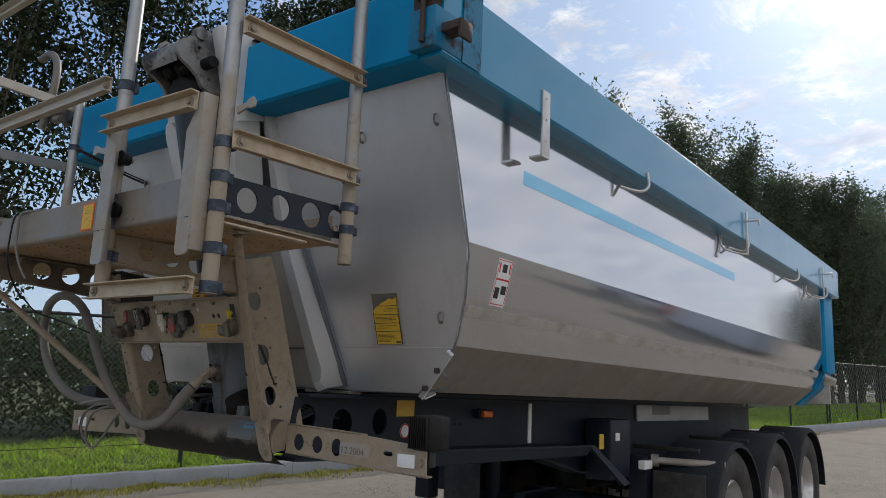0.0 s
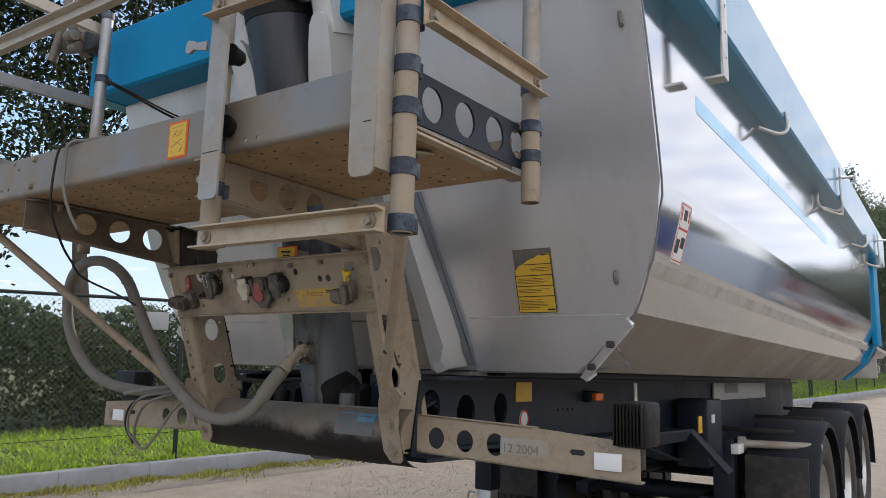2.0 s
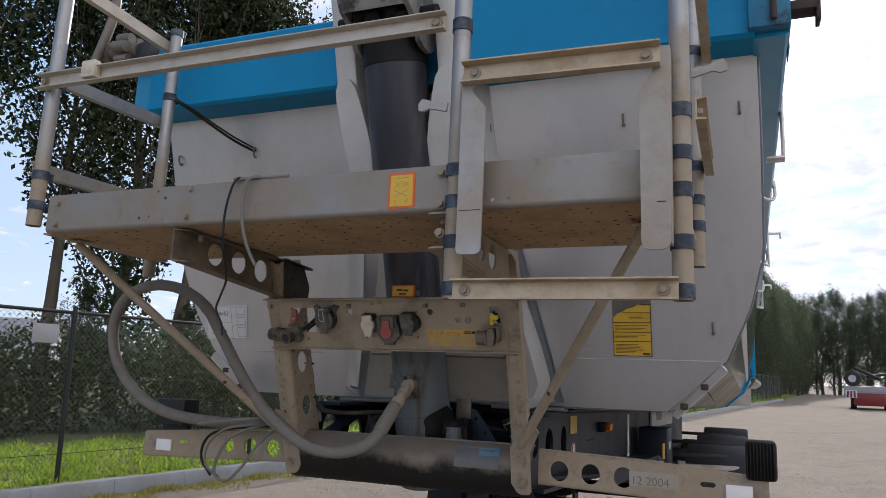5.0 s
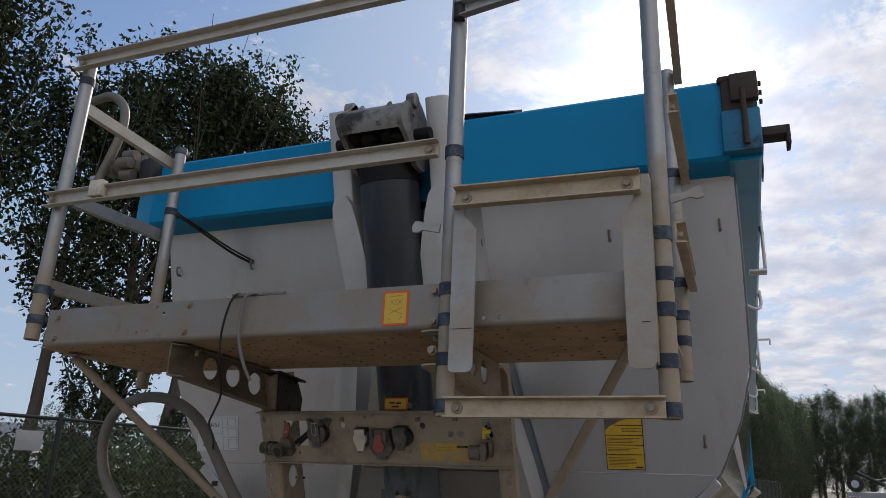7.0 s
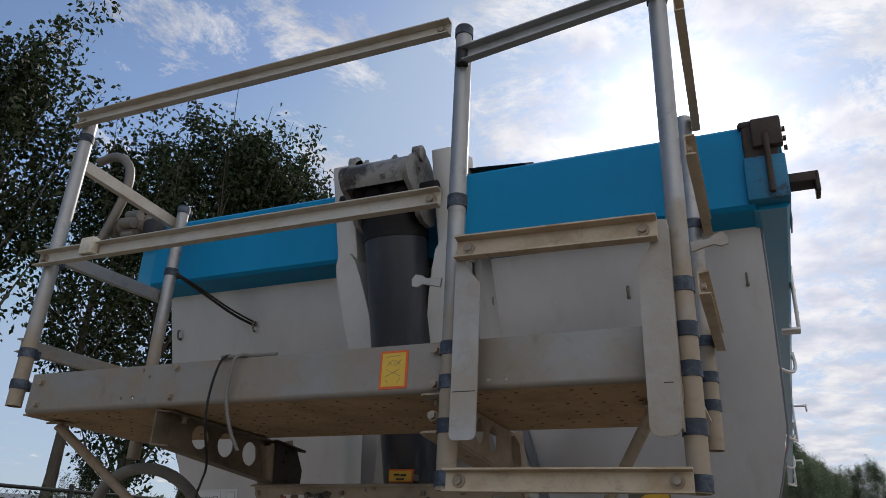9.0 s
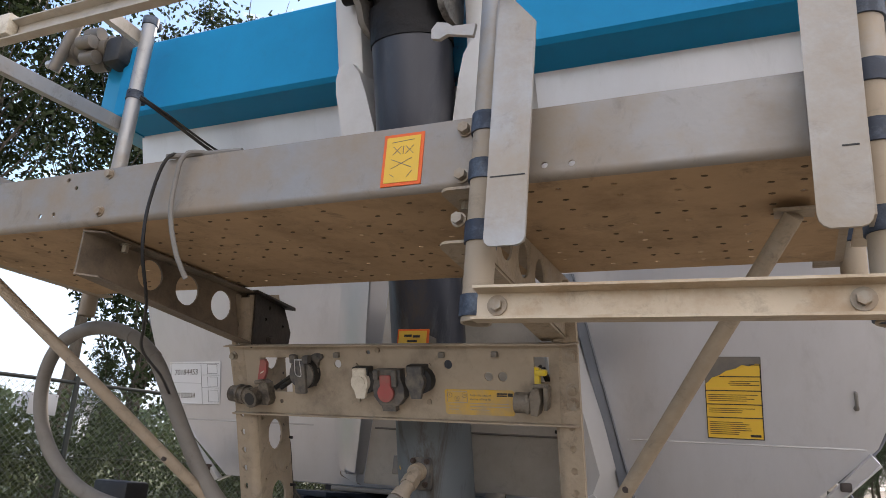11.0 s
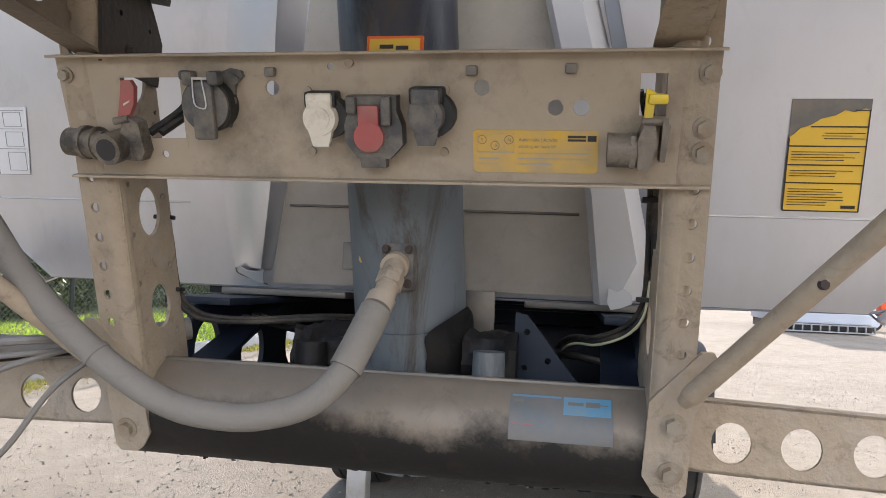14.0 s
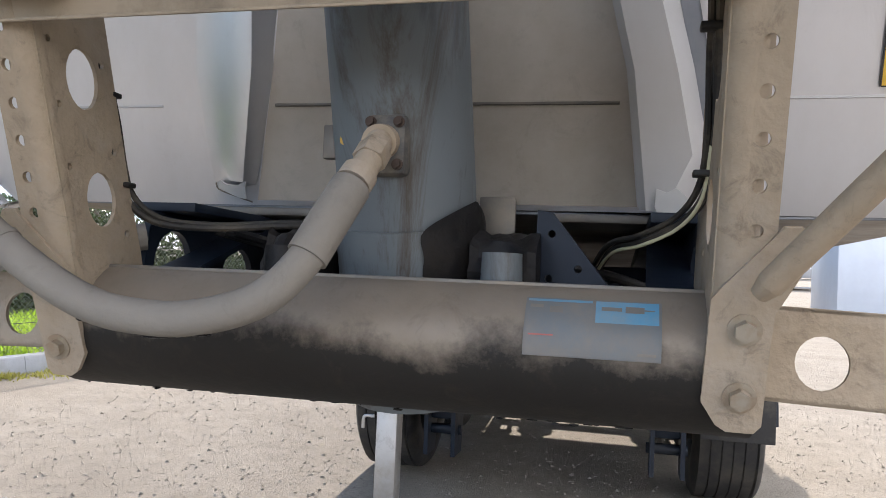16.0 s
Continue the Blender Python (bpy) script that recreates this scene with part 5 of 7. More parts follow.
part("back_lip", prism(B(), [(0, 0), (0.003, 0), (0.003, 0.1), (0, 0.1)], (DX0, DECK_BACK, DECK_LO + 0.004), (DX1, DECK_BACK, DECK_LO + 0.004)), M_DIRT, deck)
# bolts along the lip
for x, z in ((-0.94, 2.055), (-0.94, 1.985), (-0.40, 1.985), (-0.395, 2.07)):
    part("bolt", hexbolt((x, LIP, z), (0, -1, 0), 0.009, 0.007, 1.3), M_BOLT, deck)
# end plates with round holes
for x in (1.013, -0.99):
    part("end_plate", sheet([(-1.51, 1.97), (-0.955, 1.985), (-0.945, 2.10), (-1.51, 2.088)], [ring2d(-1.40, 2.03, 0.040), ring2d(-1.27, 2.035, 0.042), ring2d(-1.135, 2.04, 0.043), ring2d(-1.02, 2.045, 0.038)], 0.006, frame3((x, 0, 0), (0, 1, 0), (0, 0, 1))), M_NAVY if x > 0 else M_DIRT, deck, "dark end plate with round holes")
    part("end_flange", bar(B(), (x - 0.05, -1.50, 1.962), (x + 0.003, -0.96, 1.968)), M_DIRT, deck)
part("end_strip", bar(B(), (1.018, -1.50, 1.935), (1.045, -1.17, 1.942), 0.002), M_RAIL, deck)

# instruction label on the lip
part("deck_label", bar(B(), (0.280, LIP - 0.0022, 1.972), (0.358, LIP - 0.0002, 2.070)), M_ORANGE, deck, "orange-framed yellow climbing instruction label")
part("deck_label_face", bar(B(), (0.286, LIP - 0.0034, 1.978), (0.352, LIP - 0.002, 2.064)), M_YELLOW, deck)
bm = B()
for (u0, v0), (u1, v1) in (((0.297, 2.054), (0.340, 2.057)), ((0.300, 2.046), (0.316, 2.030)), ((0.300, 2.030), (0.316, 2.046)), ((0.320, 2.046), (0.320, 2.030)), ((0.324, 2.046), (0.340, 2.030)), ((0.324, 2.030), (0.340, 2.046)), ((0.298, 2.022), (0.338, 2.004)), ((0.298, 2.004), (0.338, 2.022)), ((0.297, 1.994), (0.306, 1.988)), ((0.330, 1.986), (0.340, 1.998))):
    rod(bm, (u0, LIP - 0.0036, v0), (u1, LIP - 0.0036, v1), 0.0006, 5)
part("drawing", bm, M_GREYPLATE, deck)

# posts
POSTS = {"front_right": (1.034, -1.52, 1.723, 3.05), "middle": (0.477, -1.545, 1.727, 3.06), "front_left": (-1.05, -1.535, 1.985, 3.06), "back_right": (1.035, -0.985, 1.893, 2.965), "back_left": (-1.055, -0.985, 1.90, 2.945)}
for x, y, z0, z1 in POSTS.values():
    bm = B()
    ring_o, ring_i = ring2d(x, y, 0.0242, n=22), ring2d(x, y, 0.0205, n=22)
    loops = [[bm.verts.new((u, v, z)) for u, v in r_] for r_, z in ((ring_o, z0), (ring_o, z1), (ring_i, z1), (ring_i, z0))]
    for a in range(4):
        p, q = loops[a], loops[(a + 1) % 4]
        for k in range(22):
            bm.faces.new((p[k], p[(k + 1) % 22], q[(k + 1) % 22], q[k]))
    part("post", bm, M_TUBE, deck)


def sleeve(post, z, h=0.034, cap=False):
    """A dark plastic band clamped round a post."""
    x, y, *_ = POSTS[post]
    bm = rod(B(), (x, y, z - h / 2), (x, y, z + h / 2), 0.0275, 22)
    bar(bm, (x - 0.012, y + 0.02, z - h / 2), (x + 0.012, y + 0.042, z + h / 2), 0.003)
    return part("clamp_band", bm, M_BAND, deck)


for z in (2.178, 2.072, 1.982, 1.857, 1.743):
    sleeve("front_right", z)
for z in (2.47, 2.062, 1.977, 1.872, 1.752):
    sleeve("middle", z)
for z in (3.04,):
    sleeve("middle", z, 0.03)
    sleeve("front_right", z - 0.02, 0.03)
for z in (2.985, 2.49, 2.16, 2.055):
    sleeve("front_left", z, 0.03)
for z in (2.95, 2.66, 2.02):
    sleeve("back_left", z, 0.03)
for z in (2.575, 2.20, 2.095, 2.015):
    sleeve("back_right", z, 0.03)
for post, zs in (("front_right", (1.872,)), ("back_right", (2.095, 2.015))):
    x, y, *_ = POSTS[post]
    for z in zs:
        part("bolt", hexbolt((x - 0.03, y - 0.02, z), (-0.3, -1, 0), 0.011, 0.012, 1.4), M_BOLT, deck)
x, y, *_ = POSTS["middle"]
for z in (2.062, 1.977, 1.90):
    part("bolt", hexbolt((x - 0.042, y + 0.004, z), (0, -1, 0), 0.010, 0.012, 1.3), M_BOLT, deck)


def channel(p, q, h=0.052, d=0.026, t=0.0035, up=(0, 0, 1), flip=1):
    """A rolled channel from p to q: a web with two lips turned outwards."""
    prof = [(0, -h / 2), (flip * d, -h / 2), (flip * d, -h / 2 + t), (flip * t, -h / 2 + t * 1.6), (flip * t, h / 2 - t * 1.6), (flip * d, h / 2 - t), (flip * d, h / 2), (0, h / 2)]
    if flip < 0:
        prof = prof[::-1]
    return prism(B(), prof, p, q, up)


def rail(p, q, flip, h=0.052, mat=None, bolts=1, out=(0, -1, 0)):
    r_ = part("railing", channel(p, q, h, flip=flip), mat or M_RAIL, deck)
    if bolts:
        w = (Vector(q) - Vector(p)).normalized()
        for e, s in ((p, 1), (q, -1)):
            c = Vector(e) + w * 0.028 * s + Vector(out) * 0.004
            part("bolt", hexbolt(c, out, 0.010, 0.008, 1.7), M_BOLT, deck)
    return r_


# front rails, from the left corner to the middle post
rail((-1.075, -1.566, 2.484), (0.445, -1.580, 2.470), 1, mat=M_RAIL_PALE)
rail((-1.075, -1.566, 3.045), (0.450, -1.580, 3.035), 1, mat=M_RAIL_PALE)
clip = bar(B(), (-0.855, -1.603, 2.465), (-0.795, -1.572, 2.525), 0.006)
part("plastic_clip", clip, M_WHITE_CAP, deck)
# end rails, left and right
rail((-1.08, -1.545, 2.91), (-1.085, -0.975, 2.895), -1, 0.046, M_RAIL_PALE, 0)
rail((-1.08, -1.545, 2.53), (-1.085, -0.975, 2.56), -1, 0.046, M_TUBE, 0)
rail((-1.08, -1.545, 2.19), (-1.085, -0.975, 2.21), -1, 0.046, M_TUBE, 0)
for z in (2.565, 2.20):
    a, b = Vector((1.068, -1.515, z - 0.015)), Vector((1.063, -0.985, z))
    part("railing", channel(a, b, 0.056, flip=1), M_RAIL, deck)
    for c in (a + Vector((0.004, 0.03, 0)), b - Vector((-0.004, 0.03, 0))):
        part("bolt", hexbolt(c, (1, 0, 0), 0.0105, 0.009, 1.6), M_BOLT, deck)
# the folded gate bar over the ladder and the slanting bar at the right end
part("gate_bar", channel((0.49, -1.575, 2.925), (1.03, -1.545, 3.025), 0.05, flip=1), M_TUBE, deck)
part("gate_hinge", rod(B(), (0.487, -1.575, 2.90), (0.487, -1.575, 2.955), 0.018, 12), M_BLACK, deck)
bm = rod(B(), (1.04, -1.515, 3.03), (1.04, -1.515, 3.065), 0.032, 18)
bar(bm, (0.99, -1.545, 3.045), (1.09, -1.49, 3.06), 0.006)
rod(bm, (1.085, -1.52, 3.02), (1.085, -1.52, 3.055), 0.014, 10)
part("gate_catch", bm, M_BLACK, deck)
part("end_bar", channel((1.075, -1.50, 3.00), (1.06, -0.985, 2.93), 0.042, flip=1), M_RAIL, deck)
# little latch tongues on the two ladder posts
for x, y, z in ((1.09, -1.50, 2.285), (0.425, -1.575, 2.235)):
    s = 1 if x > 1 else -1
    o = sheet([(-0.03, -0.012), (0.02, -0.007), (0.034, -0.016), (0.050, -0.014), (0.054, 0.004), (0.046, 0.018), (0.026, 0.016), (0.014, 0.009), (-0.03, 0.012)], [], 0.008, frame3((x, y, z), (s, 0, 0.15), (-0.15 * s, 0, 1)))
    part("latch_tongue", o, M_GALV, deck)

# under the deck: two cantilever channels with round holes
x, fx = 0.458, 0.398
web = [(-1.50, 1.955), (-0.985, 1.955), (-0.935, 1.955), (-0.90, 1.83), (-0.96, 1.822), (-1.50, 1.862)]
part("cantilever_web", sheet(web, [ring2d(-1.385, 1.913, 0.033, 0.035), ring2d(-1.285, 1.909, 0.034, 0.036), ring2d(-1.18, 1.903, 0.035, 0.038)], 0.005, frame3((x, 0, 0), (0, 1, 0), (0, 0, 1))), M_DIRT, deck, "cantilever bracket with round holes")
nose = [(0, 0.59), (0, 0), (-0.042, 0), (-0.050, 0.003), (-0.057, 0.010), (-0.060, 0.020), (-0.060, 0.59)]
part("cantilever_flange", sheet(nose, [ring2d(-0.03, 0.05, 0.005, n=10), ring2d(-0.03, 0.25, 0.005, n=10)], 0.005, frame3((x, -1.545, 1.862), (1, 0, 0), (0, 0.595, -0.044))), M_DIRT, deck)
part("cantilever_flange", sheet(nose, [], 0.005, frame3((x, -1.555, 1.951), (1, 0, 0), (0, 1, 0))), M_DIRT, deck)
part("bolt", hexbolt(((x + fx) / 2, -1.50, 1.95), (0, 0, -1), 0.009, 0.014, 1.6), M_BOLT, deck)
x, fx = -0.455, -0.412
web = [(-1.525, 1.954), (-0.985, 1.954), (-0.90, 1.954), (-0.88, 1.82), (-0.95, 1.815), (-1.525, 1.858)]
part("cantilever_web", sheet(web, [ring2d(-1.325, 1.908, 0.039, 0.036), ring2d(-1.20, 1.904, 0.040, 0.038), ring2d(-1.07, 1.897, 0.040, 0.039)], 0.005, frame3((x, 0, 0), (0, 1, 0), (0, 0, 1))), M_DIRT_SHADED, deck, "open cantilever channel with round holes")
part("cantilever_flange", poly(B(), [(x, -1.528, 1.858), (fx, -1.50, 1.856), (fx, -0.93, 1.813), (x, -0.93, 1.813)], 0.004, (0, 0, -1)), M_DIRT_SHADED, deck)
part("cantilever_flange", poly(B(), [(x, -1.528, 1.953), (fx, -1.505, 1.953), (fx, -0.93, 1.953), (x, -0.93, 1.953)], 0.004, (0, 0, -1)), M_DIRT_SHADED, deck)
part("bolt", hexbolt((-0.432, -1.43, 1.949), (0, 0, -1), 0.008, 0.016, 1.5), M_BOLT, deck)
# dark head plate of the upright behind it
part("head_plate", sheet([(-0.975, 1.80), (-0.82, 1.80), (-0.815, 1.875), (-0.835, 1.905), (-0.865, 1.945), (-0.99, 1.948)], [ring2d(-0.925, 1.922, 0.004, 0.007, 8), ring2d(-0.935, 1.888, 0.005, n=8), ring2d(-0.855, 1.885, 0.004, n=8)], 0.006, frame3((-0.410, 0, 0), (0, 1, 0), (0, 0, 1))), M_DARK_STEEL, deck, "dark head plate with bolt slots")
part("head_flange", poly(B(), [(-0.448, -1.00, 1.950), (-0.396, -1.00, 1.950), (-0.372, -0.855, 1.934), (-0.385, -0.835, 1.934), (-0.448, -0.86, 1.940)], 0.005, (0, 0, 1)), M_DARK_STEEL, deck)
part("bolt", hexbolt((-0.407, -0.91, 1.835), (1, 0, 0), 0.008, 0.008, 1.4), M_DARK_STEEL, deck)
# slanting braces from the deck's corners to the foot
for s, up_end in ((1, (0.93, -1.36, 1.935)), (-1, (-0.97, -1.42, 1.945))):
    foot = Vector((s * 0.468, -0.855, 1.335))
    top = Vector(up_end)
    w = (top - foot).normalized()
    bm = rod(B(), foot + w * 0.012, top, 0.0150, 20)
    rod(bm, foot - w * 0.006, foot + w * 0.013, 0.010, 20, 0.0150)
    b = part("brace", bm, M_DIRT, trailer, "dust-coated slanting tube brace")
    part("end_tab", poly(B(), [top + Vector((-0.03, -0.02, 0)), top + Vector((0.03, -0.02, 0)), top + Vector((0.03, 0.05, 0.012)), top + Vector((-0.03, 0.05, 0.012))], 0.006, (0, 0, 1)), M_DIRT, b)
    part("bolt", hexbolt(foot + w * 0.26 + Vector((0, -0.013, 0)), (0, -1, 0), 0.006, 0.005, 1.2), M_RUST, b)

# ---- folding ladder ----
LY = -1.575
ladder = part("ladder_side", sheet([(0.506, 1.842), (0.508, 1.835), (0.512, 1.831), (0.518, 1.829), (0.557, 1.829), (0.564, 1.831), (0.569, 1.836), (0.571, 1.843), (0.573, 2.205), (0.536, 2.25), (0.530, 2.315), (0.511, 2.325)], [], 0.006, frame3((0, LY - 0.030, 0), (1, 0, 0), (0, 0, 1))), M_GALV, trailer, "folding access ladder of dusty galvanised plate")
part("side_cut", bar(B(), (0.511, LY - 0.0338, 1.9385), (0.567, LY - 0.0328, 1.9405)), M_INK, ladder)
part("side_fold", bar(B(), (0.505, LY - 0.030, 1.845), (0.510, LY + 0.02, 2.30), 0.001), M_GALV, ladder)
part("ladder_side", sheet([(0.951, 1.850), (0.953, 1.841), (0.958, 1.834), (0.966, 1.830), (1.000, 1.830), (1.008, 1.833), (1.013, 1.839), (1.015, 1.847), (1.020, 2.29), (1.016, 2.318), (0.985, 2.322), (0.978, 2.255), (0.948, 2.21)], [], 0.006, frame3((0, LY - 0.014, 0), (1, 0, 0), (0, 0, 1))), M_GALV, ladder)
part("side_fold", bar(B(), (1.012, LY - 0.014, 1.845), (1.018, LY + 0.035, 2.32), 0.001), M_GALV, ladder)
part("side_cut", bar(B(), (0.986, LY - 0.0182, 1.939), (1.006, LY - 0.0171, 1.941)), M_INK, ladder)


def rung(p, q, h):
    r_ = part("rung", channel(p, q, h, 0.030, 0.004, flip=1), M_RAIL, ladder)
    w = (Vector(q) - Vector(p)).normalized()
    for e, s in ((p, 1), (q, -1)):
        part("bolt", hexbolt(Vector(e) + w * s * 0.032 + Vector((0, -0.0045, 0)), (0, -1, 0), 0.0090, 0.008, 1.7), M_BOLT, ladder)
    return r_


rung((0.511, LY - 0.034, 2.297), (0.998, LY - 0.020, 2.293), 0.058)
rung((0.496, LY - 0.012, 1.743), (1.028, LY + 0.010, 1.743), 0.050)
for z in (2.200, 2.020):
    bm = rod(B(), (0.520, LY + 0.022, z), (0.520, LY + 0.050, z), 0.024, 20, 0.019)
    rod(bm, (0.520, LY + 0.016, z), (0.520, LY + 0.022, z), 0.027, 20)
    part("rubber_buffer", bm, M_CYL_DARK, ladder, "round black rubber buffer")
    part("buffer_nut", rod(B(), (0.520, LY + 0.05, z), (0.520, LY + 0.062, z), 0.009, 6), M_BOLT, ladder)
part("hook_plate", bar(B(), (0.97, LY + 0.02, 1.905), (1.02, LY + 0.03, 1.945), 0.002), M_DIRT, ladder)

# wire ties hanging over the lip, and the strap to the body
part("tie_wire", pipe(B(), [(-0.19, -1.50, 2.09), (-0.215, -1.556, 2.085), (-0.243, -1.558, 1.99), (-0.243, -1.552, 1.89), (-0.262, -1.50, 1.80), (-0.34, -1.42, 1.76), (-0.421, -1.335, 1.727), (-0.55, -1.14, 1.70), (-0.685, -0.962, 1.675)], 0.0036, 7), M_CABLE, trailer, "black wire tie slung over the platform edge")
part("cut_cable", pipe(B(), [(-0.10, -1.49, 2.092), (-0.165, -1.556, 2.086), (-0.184, -1.558, 2.02), (-0.180, -1.556, 1.95), (-0.165, -1.54, 1.88), (-0.148, -1.52, 1.832)], 0.0050, 8), M_CABLE_GREY, trailer, "short grey cable end hanging from the platform")
part("cable_loop", rod(B(), (-0.23, -1.548, 2.088), (-0.06, -1.52, 2.094), 0.006, 8), M_CABLE_GREY, trailer)
part("strap", pipe(B(), [(-1.055, -1.01, 2.665), (-1.0, -0.94, 2.63), (-0.9, -0.76, 2.545), (-0.826, -0.68, 2.505)], 0.006, 7), M_CABLE, trailer, "black elastic strap from post to body")
part("strap", pipe(B(), [(-1.055, -1.01, 2.675), (-0.98, -0.92, 2.625), (-0.9, -0.77, 2.56), (-0.83, -0.68, 2.52)], 0.004, 6), M_CABLE, trailer)

# ---- uprights ----
def up_y(z):
    return -0.768 - 0.338 * (z - 1.2)


U_UP = Vector((0, -0.338, 1)).normalized()
for s in (1, -1):
    # front flange, in its leaning plane
    o = Vector((-0.006 if s > 0 else 0.014, up_y(1.17), 1.17))
    fl = frame3(o, (1, 0, 0), U_UP)
    hl = [ring2d(s * 0.468, 0.242 + 0.049 * k, 0.0080, n=12) for k in range(11)]
    loop = [(s * 0.452, 0.14), (s * 0.452, 0.81), (s * 0.470, 0.815), (s * 0.478, 0.815), (s * 0.490, 0.79), (s * 0.490, 0.14)]
    up = part("upright", sheet(loop, hl, 0.006, fl), M_DIRT, trailer, "leaning dust-coated channel upright with rows of holes")
    # rounded bend and deep web
    R = Matrix.Translation((s * 0.438, 0, 0)) @ frame3(o, V_OUT * 0 + Vector((0, 0.947, 0.32)), U_UP)
    deep = 0.225 if s > 0 else 0.150
    web = [(0.010, 0.02), (deep, -0.02), (deep + 0.004, 0.14), (deep, 0.24), (deep, 0.70), (deep - 0.012, 0.80), (0.010, 0.81)]
    big = [ring2d(0.085, 0.242, 0.030, 0.040, 20), ring2d(0.085, 0.413, 0.031, 0.042, 20), ring2d(0.090, 0.635, 0.030, 0.040, 20)]
    small = [ring2d(0.128, 0.18 + 0.125 * k, 0.006, n=8) for k in range(5)] + [ring2d(0.032, 0.30 + 0.085 * k, 0.005, n=8) for k in range(5)]
    part("upright_web", sheet(web, big + small, 0.006, R @ pose(0, 0, s * -0.006)), M_DIRT, up)
    a = o + U_UP * 0.03 + Vector((s * 0.452, 0.0215, 0)); b = o + U_UP * 0.81 + Vector((s * 0.452, 0.0215, 0))
    part("upright_bend", rod(B(), a, b, 0.024, 24), M_DIRT, up)
    # tapering foot plate with its bolts
    ft = [(s * u, v) for u, v in ((0.427, 0.165), (0.423, 0.04), (0.440, 0.012), (0.452, 0.004), (0.482, 0.004), (0.490, 0.014), (0.492, 0.11), (0.494, 0.15), (0.530, 0.222), (0.514, 0.248), (0.496, 0.248), (0.440, 0.182))]
    part("foot_plate", sheet(ft, [], 0.008, fl @ pose(0, 0, 0.004)), M_DIRT, up)
    for z in (1.214, 1.292):
        part("bolt", hexbolt((s * 0.464 + o.x, up_y(z) - 0.008, z), (0, -0.95, -0.3), 0.0125, 0.010, 1.5), M_BOLT, up)

# ---- connector panel ----
M_COUPLING = material("cast_coupling", (0.20, 0.172, 0.135, 1), 0.6, 0.3, 0.25, 40, (0.045, 0.040, 0.034, 1), 0.9, 16, (0.46, 0.62), 0.3, 80, grime=0.6, grime_scale=30.0)
P_TOP, P_BOT = Vector((0, -0.975, 1.808)), Vector((0, -0.915, 1.636))
P_UP = (P_TOP - P_BOT).normalized()
P_OUT = Vector((1, 0, 0)).cross(P_UP)          # towards the front


def on_panel(x, z, off=0.0):
    v = (z - P_BOT.z) / P_UP.z
    return frame3(P_BOT + Vector((x, 0, 0)) + P_UP * v + P_OUT * off, (1, 0, 0), P_UP)


def pz(z):
    return (z - P_BOT.z) / P_UP.z


pan_holes = [[(x, pz(z)) for x, z in ((-0.382, 1.777), (-0.284, 1.777), (-0.284, 1.691), (-0.382, 1.691))], [(x, pz(z)) for x, z in ((0.383, 1.779), (0.418, 1.779), (0.418, 1.726), (0.383, 1.726))]]
pan_holes += [ring2d(x, pz(z), r_) for x, z, r_ in ((-0.139, 1.762, 0.0105), (0.169, 1.762, 0.011), (0.271, 1.736, 0.0105), (0.306, 1.736, 0.011), (-0.321, 1.668, 0.0055), (-0.048, 1.790, 0.0055))]
panel = part("connector_panel", sheet([(-0.474, 0), (0.478, 0), (0.486, pz(1.81)), (-0.486, pz(1.81))], pan_holes, 0.004, on_panel(0, P_BOT.z)), M_PANEL, trailer, "dust-coated cross panel carrying air and electric connectors")
for z, w, x0, x1 in ((1.808, 0.022, -0.489, 0.489), (1.636, 0.018, -0.477, 0.480)):
    bm = bar(B(), (x0, -0.002, -0.004), (x1, 0.002, w), 0.001)
    bm.transform(on_panel(0, z))
    part("panel_lip", bm, M_PANEL, panel)


def put(bm, x, z, off=0.002):
    bm.transform(on_panel(x, z, off))
    return bm


for x, z, r_ in ((0.471, 1.780, 0.013), (0.468, 1.711, 0.013), (0.469, 1.680, 0.013), (-0.471, 1.781, 0.011)):
    part("bolt", put(hexbolt((0, 0, 0), (0, 0, 1), r_ * 0.75, 0.008, 1.5), x, z), M_BOLT, panel)
for x, z in ((-0.138, 1.784), (0.156, 1.784), (0.291, 1.786)):
    part("clip_nut", put(bar(B(), (-0.008, -0.007, 0), (0.008, 0.007, 0.012), 0.003), x, z), M_GREYPLATE, panel)
for x, z in ((-0.084, 1.758), (0.118, 1.76), (-0.083, 1.676), (0.115, 1.677), (-0.02, 1.795)):
    part("screw", put(rod(B(), (0, 0, 0), (0, 0, 0.005), 0.0065, 10), x, z), M_BOLT, panel)


def socket(x, z, r_, cap_mat, cap, lid_w, tongue):
    """A round trailer socket with its spring lid closed."""
    bm = bar(B(), (-r_ * 0.92, r_ * 0.55, 0.0), (r_ * 0.92, r_ * 1.45, 0.030), 0.004)
    rod(bm, (0.008, 0, 0.0), (0.008, 0, 0.024), r_ * 1.18, 24)
    part("socket", put(bm, x, z), M_BLACK, panel)
    bm = rod(B(), (0, 0, 0.024), (0, 0, 0.036), r_, 26, r_ * 0.93)
    bar(bm, (-lid_w, r_ * 0.5, 0.022), (lid_w, r_ * 1.38, 0.037), 0.004)
    if tongue:
        poly(bm, [(-lid_w * 0.95, -r_ * 0.6, 0.024), (lid_w * 0.95, -r_ * 0.6, 0.024), (lid_w * 0.6, -r_ * 1.55, 0.024), (-lid_w * 0.6, -r_ * 1.55, 0.024)], 0.010, (0, 0, 1))
    part("socket_lid", put(bm, x, z), cap_mat, panel, cap)
    bm = B()
    rod(bm, (0, 0, 0.036), (0, 0, 0.0375), r_ * 0.62, 20)
    part("lid_emboss", put(bm, x, z), cap_mat, panel)


